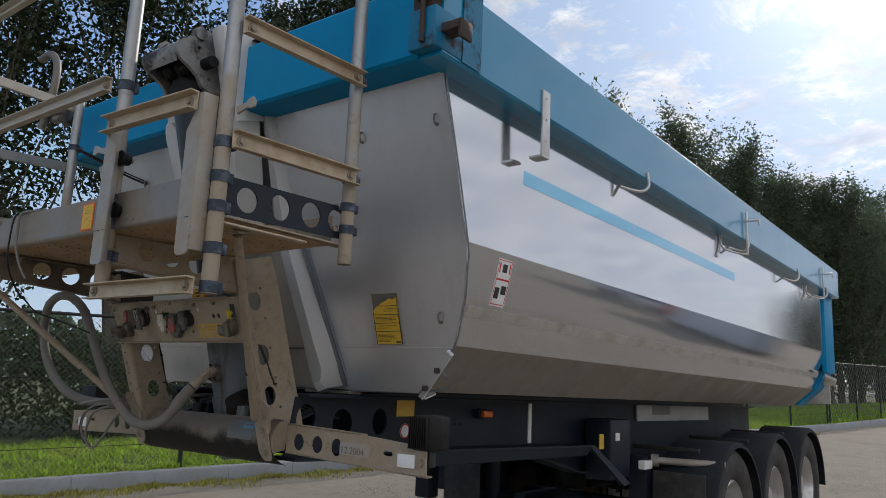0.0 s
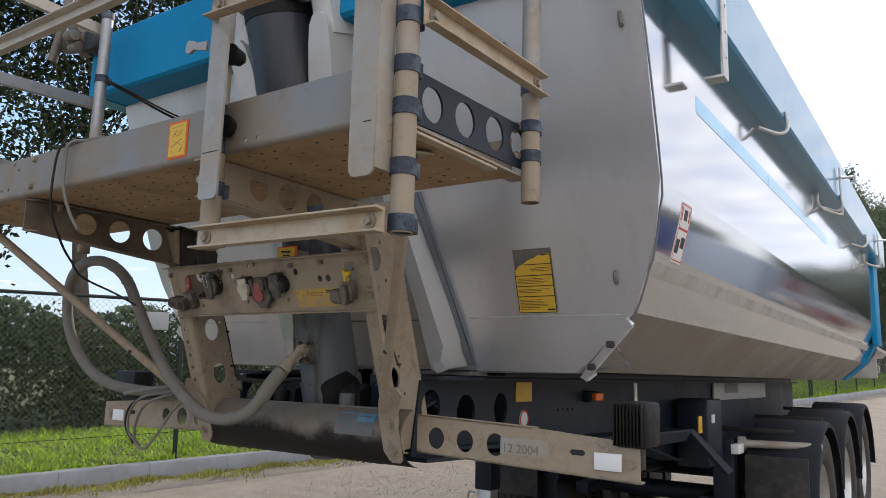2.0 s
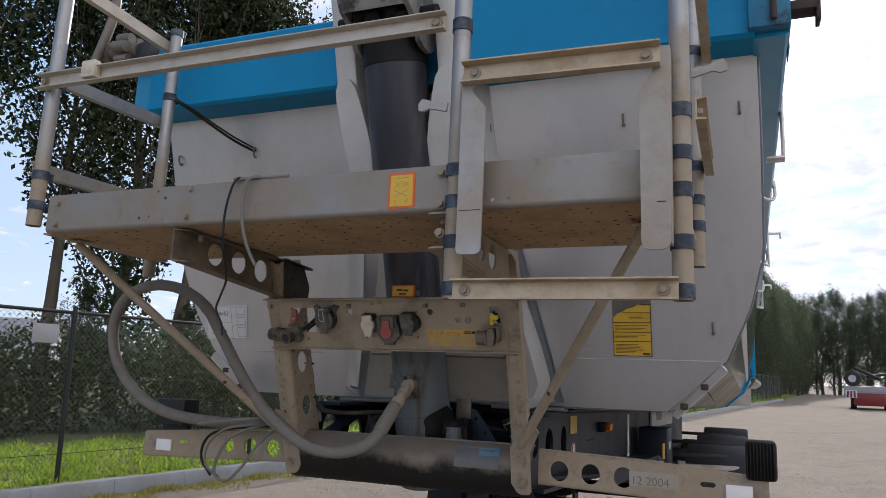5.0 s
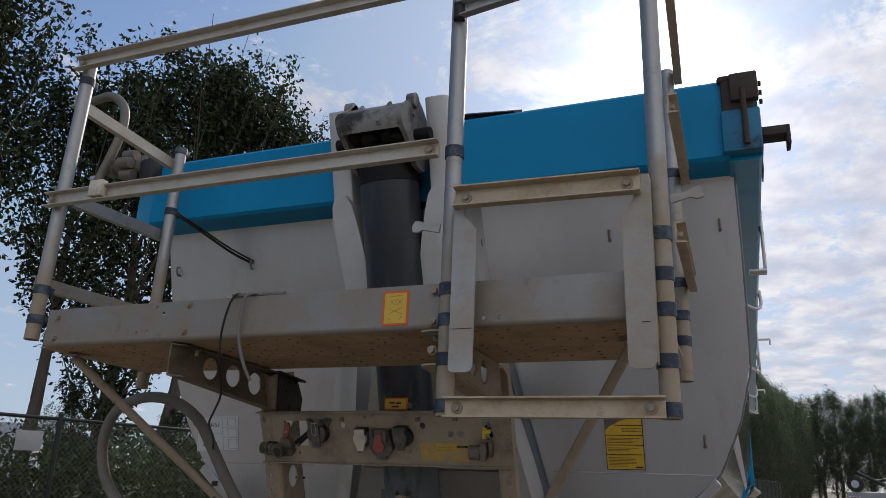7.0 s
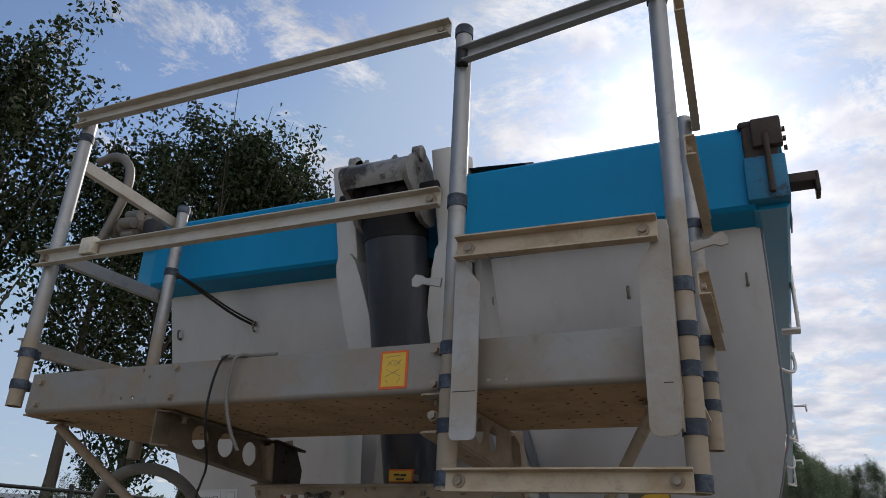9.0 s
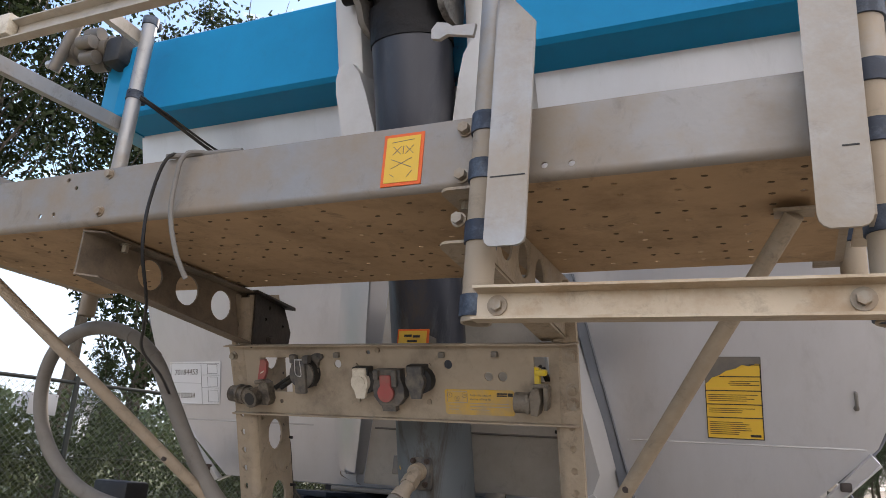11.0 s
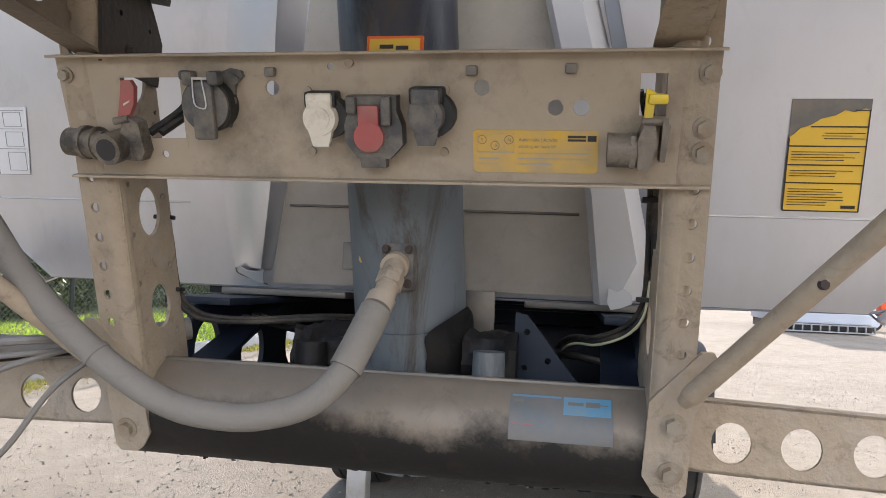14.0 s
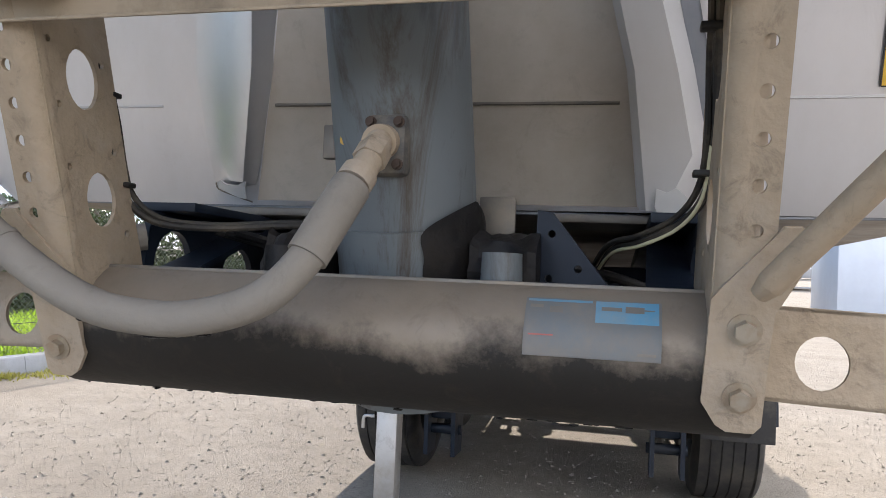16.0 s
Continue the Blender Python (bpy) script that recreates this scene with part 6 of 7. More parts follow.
socket(-0.058, 1.724, 0.0255, M_WHITE_CAP, "off-white socket lid", 0.019, True)
socket(0.095, 1.728, 0.0265, M_GREY_CAP, "grey-black socket lid", 0.020, True)
# the larger socket with the red lid
bm = poly(B(), [(-0.036, 0.050, 0), (0.036, 0.050, 0), (0.036, 0.030, 0), (0.044, 0.008, 0), (0.044, -0.018, 0), (0.026, -0.038, 0), (-0.022, -0.038, 0), (-0.040, -0.014, 0), (-0.040, 0.010, 0), (-0.032, 0.032, 0)], 0.027, (0, 0, 1))
poly(bm, [(-0.020, -0.030, 0.010), (0.020, -0.030, 0.010), (0.018, -0.052, 0.006), (-0.018, -0.052, 0.006)], 0.018, (0, 0, 1))
bar(bm, (-0.034, 0.026, 0.024), (-0.020, 0.050, 0.038), 0.003); bar(bm, (0.016, 0.010, 0.024), (0.030, 0.050, 0.038), 0.003)
part("socket", put(bm, 0.016, 1.706), M_GREY_CAP, panel)
bm = rod(B(), (0, 0, 0.026), (0, 0, 0.035), 0.0215, 26)
bar(bm, (-0.0155, 0.008, 0.026), (0.0155, 0.044, 0.0345), 0.004)
part("socket_lid", put(bm, 0.013, 1.700), M_RED, panel, "faded red socket lid")
# the black fifteen-pin socket by the window
bm = rod(B(), (0, 0, 0), (0, 0, 0.026), 0.039, 26)
part("socket", put(bm, -0.232, 1.740), M_BLACK, panel)
bm = poly(B(), [(0.025, -0.034, 0), (0.040, 0.030, 0), (0.052, 0.040, 0), (0.050, 0.048, 0), (0.032, 0.052, 0), (0.0, 0.040, 0)], 0.008, (0, 0, 1))
rod(bm, (0.039, 0.036, 0.008), (0.039, 0.036, 0.012), 0.008, 6); rod(bm, (0.034, 0.006, 0.008), (0.034, 0.006, 0.012), 0.007, 6)
part("socket_flange", put(bm, -0.232, 1.740), M_GREY_CAP, panel)
bm = rod(B(), (0, 0, 0.026), (0, 0, 0.031), 0.036, 26)
bar(bm, (-0.017, -0.048, 0.028), (0.017, 0.036, 0.040), 0.004)
bar(bm, (-0.026, 0.030, 0.022), (-0.010, 0.050, 0.044), 0.004); bar(bm, (0.012, 0.030, 0.022), (0.030, 0.050, 0.044), 0.004)
bar(bm, (-0.044, 0.036, 0.004), (-0.028, 0.050, 0.020), 0.004)
part("socket_lid", put(bm, -0.232, 1.740), M_GREY_CAP, panel)
bm = pipe(B(), [(-0.010, 0.040, 0.041), (-0.010, 0.006, 0.042), (0.0, -0.002, 0.042), (0.008, 0.002, 0.042), (0.004, 0.040, 0.041)], 0.0012, 6, 3)
rod(bm, (-0.012, 0.040, 0.040), (0.014, 0.040, 0.040), 0.0022, 6)
part("spring_wire", put(bm, -0.232, 1.740), M_ALU_RAW, panel)
# air couplings, red and yellow
bm = rod(B(), (-0.085, 0.004, 0.018), (-0.020, 0, 0.024), 0.0215, 20)
rod(bm, (-0.058, 0.003, 0.019), (-0.050, 0.003, 0.020), 0.026, 18); rod(bm, (-0.036, 0.002, 0.021), (-0.030, 0.002, 0.022), 0.0255, 18)
rod(bm, (0.0, 0.0, 0.0), (-0.006, -0.004, 0.046), 0.024, 20)
poly(bm, [(0.002, -0.022, 0.0), (0.036, -0.024, 0.0), (0.044, -0.010, 0.0), (0.038, 0.034, 0.0), (0.022, 0.042, 0.0), (0.012, 0.034, 0.0), (0.006, 0.012, 0.0)], 0.026, (0, 0, 1))
rod(bm, (0.0, 0.036, 0.024), (0.024, 0.040, 0.024), 0.006, 10)
part("air_coupling", put(bm, -0.384, 1.684), M_COUPLING, panel, "dusty cast air-brake coupling")
part("coupling_seal", put(rod(B(), (-0.0055, -0.0035, 0.042), (-0.006, -0.004, 0.0475), 0.0165, 18), -0.384, 1.684), M_INK, panel)
bm = poly(B(), [(0.0, 0.0, 0), (0.018, 0.002, 0), (0.030, 0.024, 0), (0.034, 0.050, 0), (0.028, 0.060, 0), (0.014, 0.060, 0), (0.010, 0.040, 0)], 0.010, (0, 0, 1))
part("coupling_cap", put(bm, -0.382, 1.718, 0.012), M_RED, panel, "red hinged coupling cap")
part("cap_stripe", put(poly(B(), [(0.013, 0.022, 0), (0.024, 0.028, 0), (0.025, 0.031, 0), (0.014, 0.026, 0)], 0.0012, (0, 0, 1)), -0.382, 1.718, 0.022), M_WHITE_CAP, panel)
bm = rod(B(), (-0.034, 0, 0.022), (0.004, 0, 0.022), 0.0235, 20)
bar(bm, (-0.006, -0.022, 0.004), (0.002, 0.023, 0.044), 0.003)
poly(bm, [(0.006, -0.024, 0.004), (0.020, -0.026, 0.004), (0.030, 0.010, 0.004), (0.026, 0.034, 0.004), (0.012, 0.036, 0.004), (0.004, 0.016, 0.004)], 0.038, (0, 0, 1))
poly(bm, [(0.034, -0.014, 0.004), (0.041, -0.014, 0.004), (0.046, 0.034, 0.004), (0.036, 0.040, 0.004)], 0.03, (0, 0, 1))
rod(bm, (0.010, 0.038, 0.022), (0.044, 0.038, 0.022), 0.0055, 10)
part("air_coupling", put(bm, 0.376, 1.685), M_COUPLING, panel)
bm = poly(B(), [(0.0, -0.004, 0), (0.010, -0.006, 0), (0.014, 0.046, 0), (0.002, 0.050, 0)], 0.012, (0, 0, 1))
bar(bm, (0.004, 0.030, 0.002), (0.030, 0.044, 0.018), 0.004)
part("coupling_cap", put(bm, 0.388, 1.714, 0.012), M_YELLOW_CAP, panel, "yellow hinged coupling cap")
# yellow instruction label with a drawing, a maker's mark and rows of print
part("panel_label", put(sheet([(0.005, 0), (0.170, 0), (0.174, 0.004), (0.174, 0.056), (0.170, 0.0595), (0.005, 0.0595), (0, 0.056), (0, 0.004)], [], 0.0012, Matrix.Identity(4)), 0.157, 1.6505, 0.0032), M_YELLOW_DUSTY, panel, "dusty yellow lift-axle instruction label")
bm = B()
for u0, u1, v0, v1 in ((0.006, 0.058, 0.0545, 0.0555), (0.006, 0.058, 0.028, 0.029), (0.006, 0.0068, 0.028, 0.0555), (0.0572, 0.058, 0.028, 0.0555), (0.064, 0.112, 0.0115, 0.0128), (0.064, 0.164, 0.019, 0.0203), (0.064, 0.160, 0.0265, 0.0278), (0.008, 0.036, 0.019, 0.0203), (0.008, 0.034, 0.0115, 0.0128)):
    bar(bm, (u0, v0, 0), (u1, v1, 0.0006))
part("label_print", put(bm, 0.157, 1.6505, 0.0039), M_PAPER_LINE, panel)
for txt, u, v, h_ in (("Anfahrhilfe | Achslift", 0.064, 0.044, 0.0066), ("starting aid /axle lift", 0.064, 0.035, 0.0066), ("N", 0.0485, 0.0435, 0.007), ("15", 0.028, 0.036, 0.006), ("S", 0.011, 0.0435, 0.007)):
    part("label_words", letters(txt, h_, on_panel(0.157, 1.6505, 0.0039) @ pose(u, v, 0), 0.0003), M_GREYPLATE, panel)
bm = B()
for u, v in ((0.0505, 0.046), (0.031, 0.038), (0.0125, 0.046)):
    for k in range(16):
        a0, a1 = 2 * math.pi * k / 16, 2 * math.pi * (k + 1) / 16
        rod(bm, (u + 0.006 * math.cos(a0), v + 0.006 * math.sin(a0), 0.0002), (u + 0.006 * math.cos(a1), v + 0.006 * math.sin(a1), 0.0002), 0.0004, 4)
part("label_circle", put(bm, 0.157, 1.6505, 0.0037), M_GREYPLATE, panel)
bm = bar(B(), (0.132, 0.049, 0), (0.157, 0.0525, 0.0005)); bar(bm, (0.132, 0.0445, 0), (0.157, 0.0475, 0.0005)); bar(bm, (0.159, 0.0445, 0), (0.171, 0.0525, 0.0005))
part("maker_mark", put(bm, 0.157, 1.6505, 0.0039), M_INK, panel)

# ---- lower front beam and the bars beside it ----
bm = B()
prof = []
for k in range(15):
    a = radians(-78 + 137 * k / 14)
    prof.append((-0.665 - 0.118 * math.cos(a), 1.248 + 0.098 * math.sin(a)))
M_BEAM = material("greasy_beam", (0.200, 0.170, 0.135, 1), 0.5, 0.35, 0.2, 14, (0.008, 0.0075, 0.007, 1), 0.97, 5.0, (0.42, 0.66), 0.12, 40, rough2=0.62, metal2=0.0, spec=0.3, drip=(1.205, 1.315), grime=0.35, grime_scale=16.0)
outer = prof; inner = [(y + 0.008, z) for y, z in prof]
bm = B()
A = [[bm.verts.new((x, y, z)) for y, z in outer] for x in (-0.480, -0.25, 0.0, 0.25, 0.482)]
C = [[bm.verts.new((x, y, z)) for y, z in inner] for x in (-0.480, 0.482)]
for a, b in zip(A, A[1:]):
    for k in range(14):
        bm.faces.new((a[k], a[k + 1], b[k + 1], b[k]))
for k in range(14):
    bm.faces.new((C[0][k + 1], C[0][k], C[1][k], C[1][k + 1]))
    bm.faces.new((A[0][k], C[0][k], C[0][k + 1], A[0][k + 1])); bm.faces.new((A[-1][k], A[-1][k + 1], C[1][k + 1], C[1][k]))
for k in (0, 14):
    bm.faces.new((*[a[k] for a in A], C[1][k], C[0][k]))
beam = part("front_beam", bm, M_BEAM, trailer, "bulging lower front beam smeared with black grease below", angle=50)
part("beam_top_edge", bar(B(), (-0.480, -0.730, 1.326), (0.482, -0.715, 1.334), 0.002), M_GREYPLATE, beam)
# faded, half-transparent lubrication sticker bent round the beam
def bent(x0, x1, a0, a1, lift, n=5):
    bm = B()
    rows = []
    for k in range(n + 1):
        a = radians(a0 + (a1 - a0) * k / n)
        rows.append([bm.verts.new((x, -0.665 - (0.118 + lift) * math.cos(a), 1.248 + (0.098 + lift) * math.sin(a))) for x in (x0, (x0 + x1) / 2, x1)])
    for a, b in zip(rows, rows[1:]):
        for i in range(2):
            bm.faces.new((a[i], a[i + 1], b[i + 1], b[i]))
    return bm


part("lubrication_label", bent(0.210, 0.372, 42, -1, 0.002), M_SKYLABEL, beam, "faded blue and white lubrication sticker")
part("label_field", bent(0.295, 0.369, 41, 24, 0.0026), M_SKYBLUE, beam)
part("label_field", bent(0.213, 0.291, 41, 39, 0.0026), M_SKYBLUE, beam)
for x0, x1, a0, a1 in ((0.2115, 0.3705, 42, 41.2), (0.2115, 0.3705, -0.2, -0.8), (0.292, 0.2935, 42, -0.8), (0.2115, 0.2125, 42, -0.8), (0.3695, 0.3705, 42, -0.8), (0.292, 0.3705, 21.5, 20.8)):
    part("label_line", bent(x0, x1, a0, a1, 0.003), M_SKYLABEL, beam)
for x0, x1, a0, a1 in ((0.216, 0.232, 36, 33.5), (0.240, 0.256, 35, 30), (0.302, 0.326, 36, 33), (0.330, 0.352, 37, 32), (0.352, 0.364, 35, 34), (0.345, 0.366, 4.5, 2.5)):
    part("label_print", bent(x0, x1, a0, a1, 0.0034, 2), M_GREYPLATE, beam)
part("label_print", bent(0.216, 0.246, 14, 13, 0.0034, 2), M_RED, beam)

clot, cr = B(), random.Random(31)
for k in range(70):
    r_ = cr.uniform(0.0012, 0.0032)
    bmesh.ops.create_icosphere(clot, subdivisions=1, radius=1, matrix=Matrix.LocRotScale((cr.uniform(-0.475, 0.46), -0.690 + cr.uniform(-0.012, 0.006), 1.1525 + cr.uniform(-0.002, 0.004)), None, (r_ * cr.uniform(1.0, 4.0), r_, r_ * 0.7)))
tagged(part("caked_grease", clot, M_CYL_DARK, beam), kind="stuff")

for s in (1, -1):
    x0, x1 = s * 0.490, s * 1.215 if s > 0 else -1.24
    def bx(d):
        return s * (0.5 + d)
    hls = [ring2d(bx(d), 1.252 - 0.018 * d, 0.031 if d < 0.3 else 0.026, 0.033 if d < 0.3 else 0.028, 20) for d in ((0.062, 0.168, 0.275) if s > 0 else (0.088, 0.195, 0.30))]
    hls += [[(bx(0.52 + u), 1.246 + v) for u, v in ((0.0, -0.008), (0.035, -0.008), (0.042, 0), (0.035, 0.008), (0.0, 0.008), (-0.007, 0))]]
    barp = sheet([(x0, 1.202), (x1, 1.178), (x1, 1.282), (s * 0.9, 1.304), (x0, 1.318)], hls, 0.006, frame3((0, -0.700, 0), (1, 0, 0), (0, 0, 1)))
    ob = part("bumper_bar", barp, M_DIRT, trailer, "flat dust-coated front bar with round holes")
    part("bar_lip", poly(B(), [(x0, -0.703, 1.202), (x1, -0.703, 1.178), (x1, -0.665, 1.178), (x0, -0.665, 1.202)], 0.005, (0, 0, 1)), M_DIRT, ob)
    part("bar_lip", poly(B(), [(x0, -0.703, 1.314), (s * 0.9, -0.703, 1.300), (s * 0.9, -0.665, 1.300), (x0, -0.665, 1.314)], 0.005, (0, 0, 1)), M_DIRT, ob)
    part("white_reflector", bar(B(), (s * 1.09, -0.712, 1.206), (s * 1.168, -0.703, 1.252), 0.002), M_REFLECT, ob, "white reflector")
    rod_c = rod(B(), (s * 1.192, -0.712, 1.228), (s * 1.192, -0.690, 1.228), 0.014, 16)
    rod(rod_c, (s * 1.192, -0.715, 1.228), (s * 1.192, -0.703, 1.228), 0.008, 6)
    part("bar_bush", rod_c, M_BOLT, ob)
    if s > 0:
        part("number_patch", bar(B(), (0.795, -0.7042, 1.224), (0.950, -0.703, 1.270)), M_GALV, ob)
        part("stamped_number", letters("12 2004", 0.037, frame3((0.80, -0.705, 1.230), (1, 0, -0.02), (0, 0, 1)), 0.0006), M_GREYPLATE, ob)
# work lamp on the right bar
lamp = part("side_lamp", bar(B(), (1.150, -0.72, 1.270), (1.240, -0.60, 1.390), 0.012), M_CYL_DARK, trailer, "black finned lamp housing")
for k in range(9):
    part("fin", bar(B(), (1.153 + 0.0095 * k, -0.733, 1.275), (1.156 + 0.0095 * k, -0.718, 1.385), 0.0005), M_CYL_DARK, lamp)
part("lamp_foot", bar(B(), (1.180, -0.68, 1.21), (1.210, -0.64, 1.285), 0.003), M_BLACK, lamp)
lamp = part("side_lamp", bar(B(), (-1.20, -0.70, 1.31), (-1.05, -0.60, 1.42), 0.01), M_BLACK, trailer)
part("lamp_foot", bar(B(), (-1.19, -0.66, 1.27), (-1.06, -0.63, 1.32), 0.003), M_BLACK, lamp)

# ---- the big hydraulic hose ----
HOSE = [(0.004, -0.745, 1.518), (0.008, -0.775, 1.497), (0.006, -0.805, 1.470), (-0.002, -0.832, 1.440), (-0.012, -0.862, 1.402), (-0.030, -0.888, 1.352), (-0.072, -0.902, 1.305), (-0.135, -0.91, 1.280), (-0.21, -0.912, 1.272), (-0.305, -0.916, 1.288), (-0.42, -0.92, 1.352), (-0.535, -0.926, 1.448), (-0.62, -0.935, 1.556), (-0.70, -0.945, 1.675), (-0.775, -0.95, 1.775), (-0.87, -0.955, 1.838), (-0.985, -0.955, 1.868), (-1.11, -0.945, 1.862), (-1.225, -0.925, 1.815), (-1.29, -0.90, 1.71), (-1.275, -0.88, 1.575), (-1.185, -0.86, 1.455), (-1.04, -0.84, 1.375), (-0.84, -0.81, 1.345), (-0.58, -0.77, 1.345), (-0.42, -0.64, 1.38)]
hose = part("hydraulic_hose", pipe(B(), HOSE[3:], 0.0215, 18, 8), M_HOSE, trailer, "thick dusty hydraulic hose looping beside the frame")
a, b = Vector(HOSE[2]), Vector(HOSE[4])
part("hose_sleeve", pipe(B(), [HOSE[3], HOSE[4], HOSE[5]], 0.0255, 18, 6), M_HOSE, hose)
bm = rod(B(), (0.004, -0.735, 1.515), (0.006, -0.758, 1.510), 0.024, 18)
pipe(bm, [(0.006, -0.755, 1.510), (0.008, -0.777, 1.497), (0.006, -0.805, 1.470), (0.0, -0.826, 1.448)], 0.0185, 16, 6)
rod(bm, (0.008, -0.775, 1.498), (0.007, -0.797, 1.478), 0.0225, 6)
rod(bm, (0.003, -0.815, 1.460), (-0.001, -0.829, 1.444), 0.0235, 16)
part("hose_fitting", bm, M_DIRT, hose)
for i in (10, 14, 15):
    p, q = Vector(HOSE[i]), Vector(HOSE[i + 1])
    w = (q - p).normalized()
    part("hose_band", rod(B(), p, p + w * 0.008, 0.0232, 18), M_HOSE, hose)
bm = B()
for k in range(14):
    f = 0.1 + 0.06 * k
    i = 7 + f * 2.2
    p = Vector(HOSE[int(i)]).lerp(Vector(HOSE[int(i) + 1]), i % 1)
    bmesh.ops.create_icosphere(bm, subdivisions=1, radius=1, matrix=Matrix.LocRotScale(p + Vector((0, 0.004, -0.0215)), None, (0.018, 0.013, 0.003)))
part("grease_smear", bm, M_CYL_DARK, hose)

# cables
def cable(pts, r_, mat, label=""):
    return part("cable", pipe(B(), pts, r_, 8), mat, trailer, label)


cable([(-0.512, -0.74, 1.372), (-0.53, -0.83, 1.366), (-0.57, -0.90, 1.366), (-0.68, -0.91, 1.352), (-0.80, -0.90, 1.335)], 0.0075, M_CABLE_GREY, "loose grey electric cable")
cable([(-0.512, -0.72, 1.36), (-0.545, -0.87, 1.342), (-0.62, -0.925, 1.302), (-0.68, -0.92, 1.23), (-0.705, -0.90, 1.16), (-0.66, -0.89, 1.135), (-0.60, -0.88, 1.19), (-0.545, -0.86, 1.28), (-0.50, -0.82, 1.335)], 0.0055, M_CABLE_GREY)
cable([(-0.512, -0.73, 1.35), (-0.56, -0.895, 1.345), (-0.66, -0.92, 1.325), (-0.735, -0.915, 1.265), (-0.75, -0.90, 1.19), (-0.70, -0.88, 1.145)], 0.0048, M_CABLE_GREY)
cable([(-0.515, -0.74, 1.34), (-0.60, -0.89, 1.335), (-0.74, -0.90, 1.30), (-0.775, -0.90, 1.22), (-0.73, -0.89, 1.15)], 0.0055, M_CABLE)
LOOM_L = [(-0.425, -0.82, 1.755), (-0.438, -0.792, 1.72), (-0.441, -0.745, 1.62), (-0.434, -0.722, 1.545), (-0.430, -0.705, 1.478), (-0.426, -0.69, 1.440), (-0.405, -0.675, 1.412), (-0.372, -0.655, 1.399), (-0.299, -0.62, 1.398), (-0.177, -0.58, 1.408), (-0.10, -0.50, 1.40), (0.0, -0.40, 1.36)]
for dx, dz, r_ in ((0.0, 0.0, 0.0058), (0.008, 0.006, 0.0046)):
    cable([(x + dx, y + 0.6 * dx, z + dz) for x, y, z in LOOM_L], r_, M_CABLE_DUSTY, "dusty black cable loom clipped along the upright" if r_ > 0.005 else "")
for x, y, z in ((-0.434, -0.735, 1.585), (-0.426, -0.70, 1.455)):
    part("cable_clip", bar(B(), (x - 0.014, y - 0.010, z - 0.004), (x + 0.020, y + 0.010, z + 0.004), 0.002), M_CABLE, trailer)
LOOM_R = [(0.395, -0.93, 1.76), (0.412, -0.88, 1.70), (0.420, -0.84, 1.64), (0.423, -0.80, 1.589), (0.427, -0.76, 1.512), (0.422, -0.72, 1.455), (0.398, -0.68, 1.420), (0.352, -0.63, 1.398), (0.315, -0.54, 1.392), (0.29, -0.42, 1.37), (0.27, -0.28, 1.33)]
for dx, dz, r_, m_, first in ((0.0, 0.0, 0.0054, M_CABLE_DUSTY, 0), (-0.009, 0.006, 0.0042, M_CABLE_DUSTY, 0), (-0.004, -0.007, 0.0026, M_CABLE_PALE, 4)):
    cable([(x + dx, y - 0.4 * dx, z + dz) for x, y, z in LOOM_R[first:]], r_, m_)
for x, y, z in ((0.416, -0.83, 1.625), (0.420, -0.735, 1.475)):
    part("cable_clip", bar(B(), (x - 0.016, y - 0.010, z - 0.004), (x + 0.014, y + 0.010, z + 0.004), 0.002), M_CABLE, trailer)
for x0 in (-0.318, -0.30):
    cable([(x0 - 0.03, -0.93, 1.70), (x0, -0.90, 1.74), (x0 + 0.03, -0.90, 1.775), (-0.25, -0.925, 1.765)], 0.0065, M_CABLE)

# ---- chassis ----
for s in (1, -1):
    x = s * 0.43
    oval = [ring2d(-0.555, 1.335, 0.055, 0.06, 18), ring2d(-0.335, 1.310, 0.062, 0.066, 20), ring2d(-0.085, 1.318, 0.052, 0.062, 18)]
    bolts_ = [ring2d(0.42 + 0.05 * k, 1.30, 0.007, n=8) for k in range(4)]
    beam_side = part("chassis_beam", sheet([(-0.66, 1.18), (1.2, 1.13), (1.9, 0.98), (6.0, 0.98), (6.0, 1.425), (-0.62, 1.425)], oval + bolts_, 0.012, frame3((x, 0, 0), (0, 1, 0), (0, 0, 1))), M_NAVY, trailer, "dark navy chassis beam with oval holes")
    part("beam_flange", bar(B(), (x - 0.07, -0.60, 1.425), (x + 0.07, 6.0, 1.440), 0.002), M_NAVY, beam_side)
    part("beam_flange", poly(B(), [(x - 0.07, -0.66, 1.18), (x + 0.07, -0.66, 1.18), (x + 0.07, 1.2, 1.13), (x - 0.07, 1.2, 1.13)], 0.014, (0, 0, -1)), M_NAVY, beam_side)
    part("beam_flange", bar(B(), (x - 0.07, 1.9, 0.966), (x + 0.07, 6.0, 0.98), 0.002), M_NAVY, beam_side)
    part("beam_flange", poly(B(), [(x - 0.07, 1.2, 1.13), (x + 0.07, 1.2, 1.13), (x + 0.07, 1.9, 0.98), (x - 0.07, 1.9, 0.98)], 0.014, (0, 0, -1)), M_NAVY, beam_side)
    # slanting stay from the front beam up to the chassis
    part("stay_plate", poly(B(), [(s * 0.355, -0.66, 1.30), (s * 0.425, -0.66, 1.30), (s * 0.425, -0.26, 1.43), (s * 0.365, -0.26, 1.43)], 0.012, (0, 0.3, 1)), M_NAVY, beam_side)
    part("pad", bar(B(), (s * 0.20, -0.36, 1.442), (s * 0.50, -0.16, 1.458), 0.004), M_GREYPLATE, beam_side)
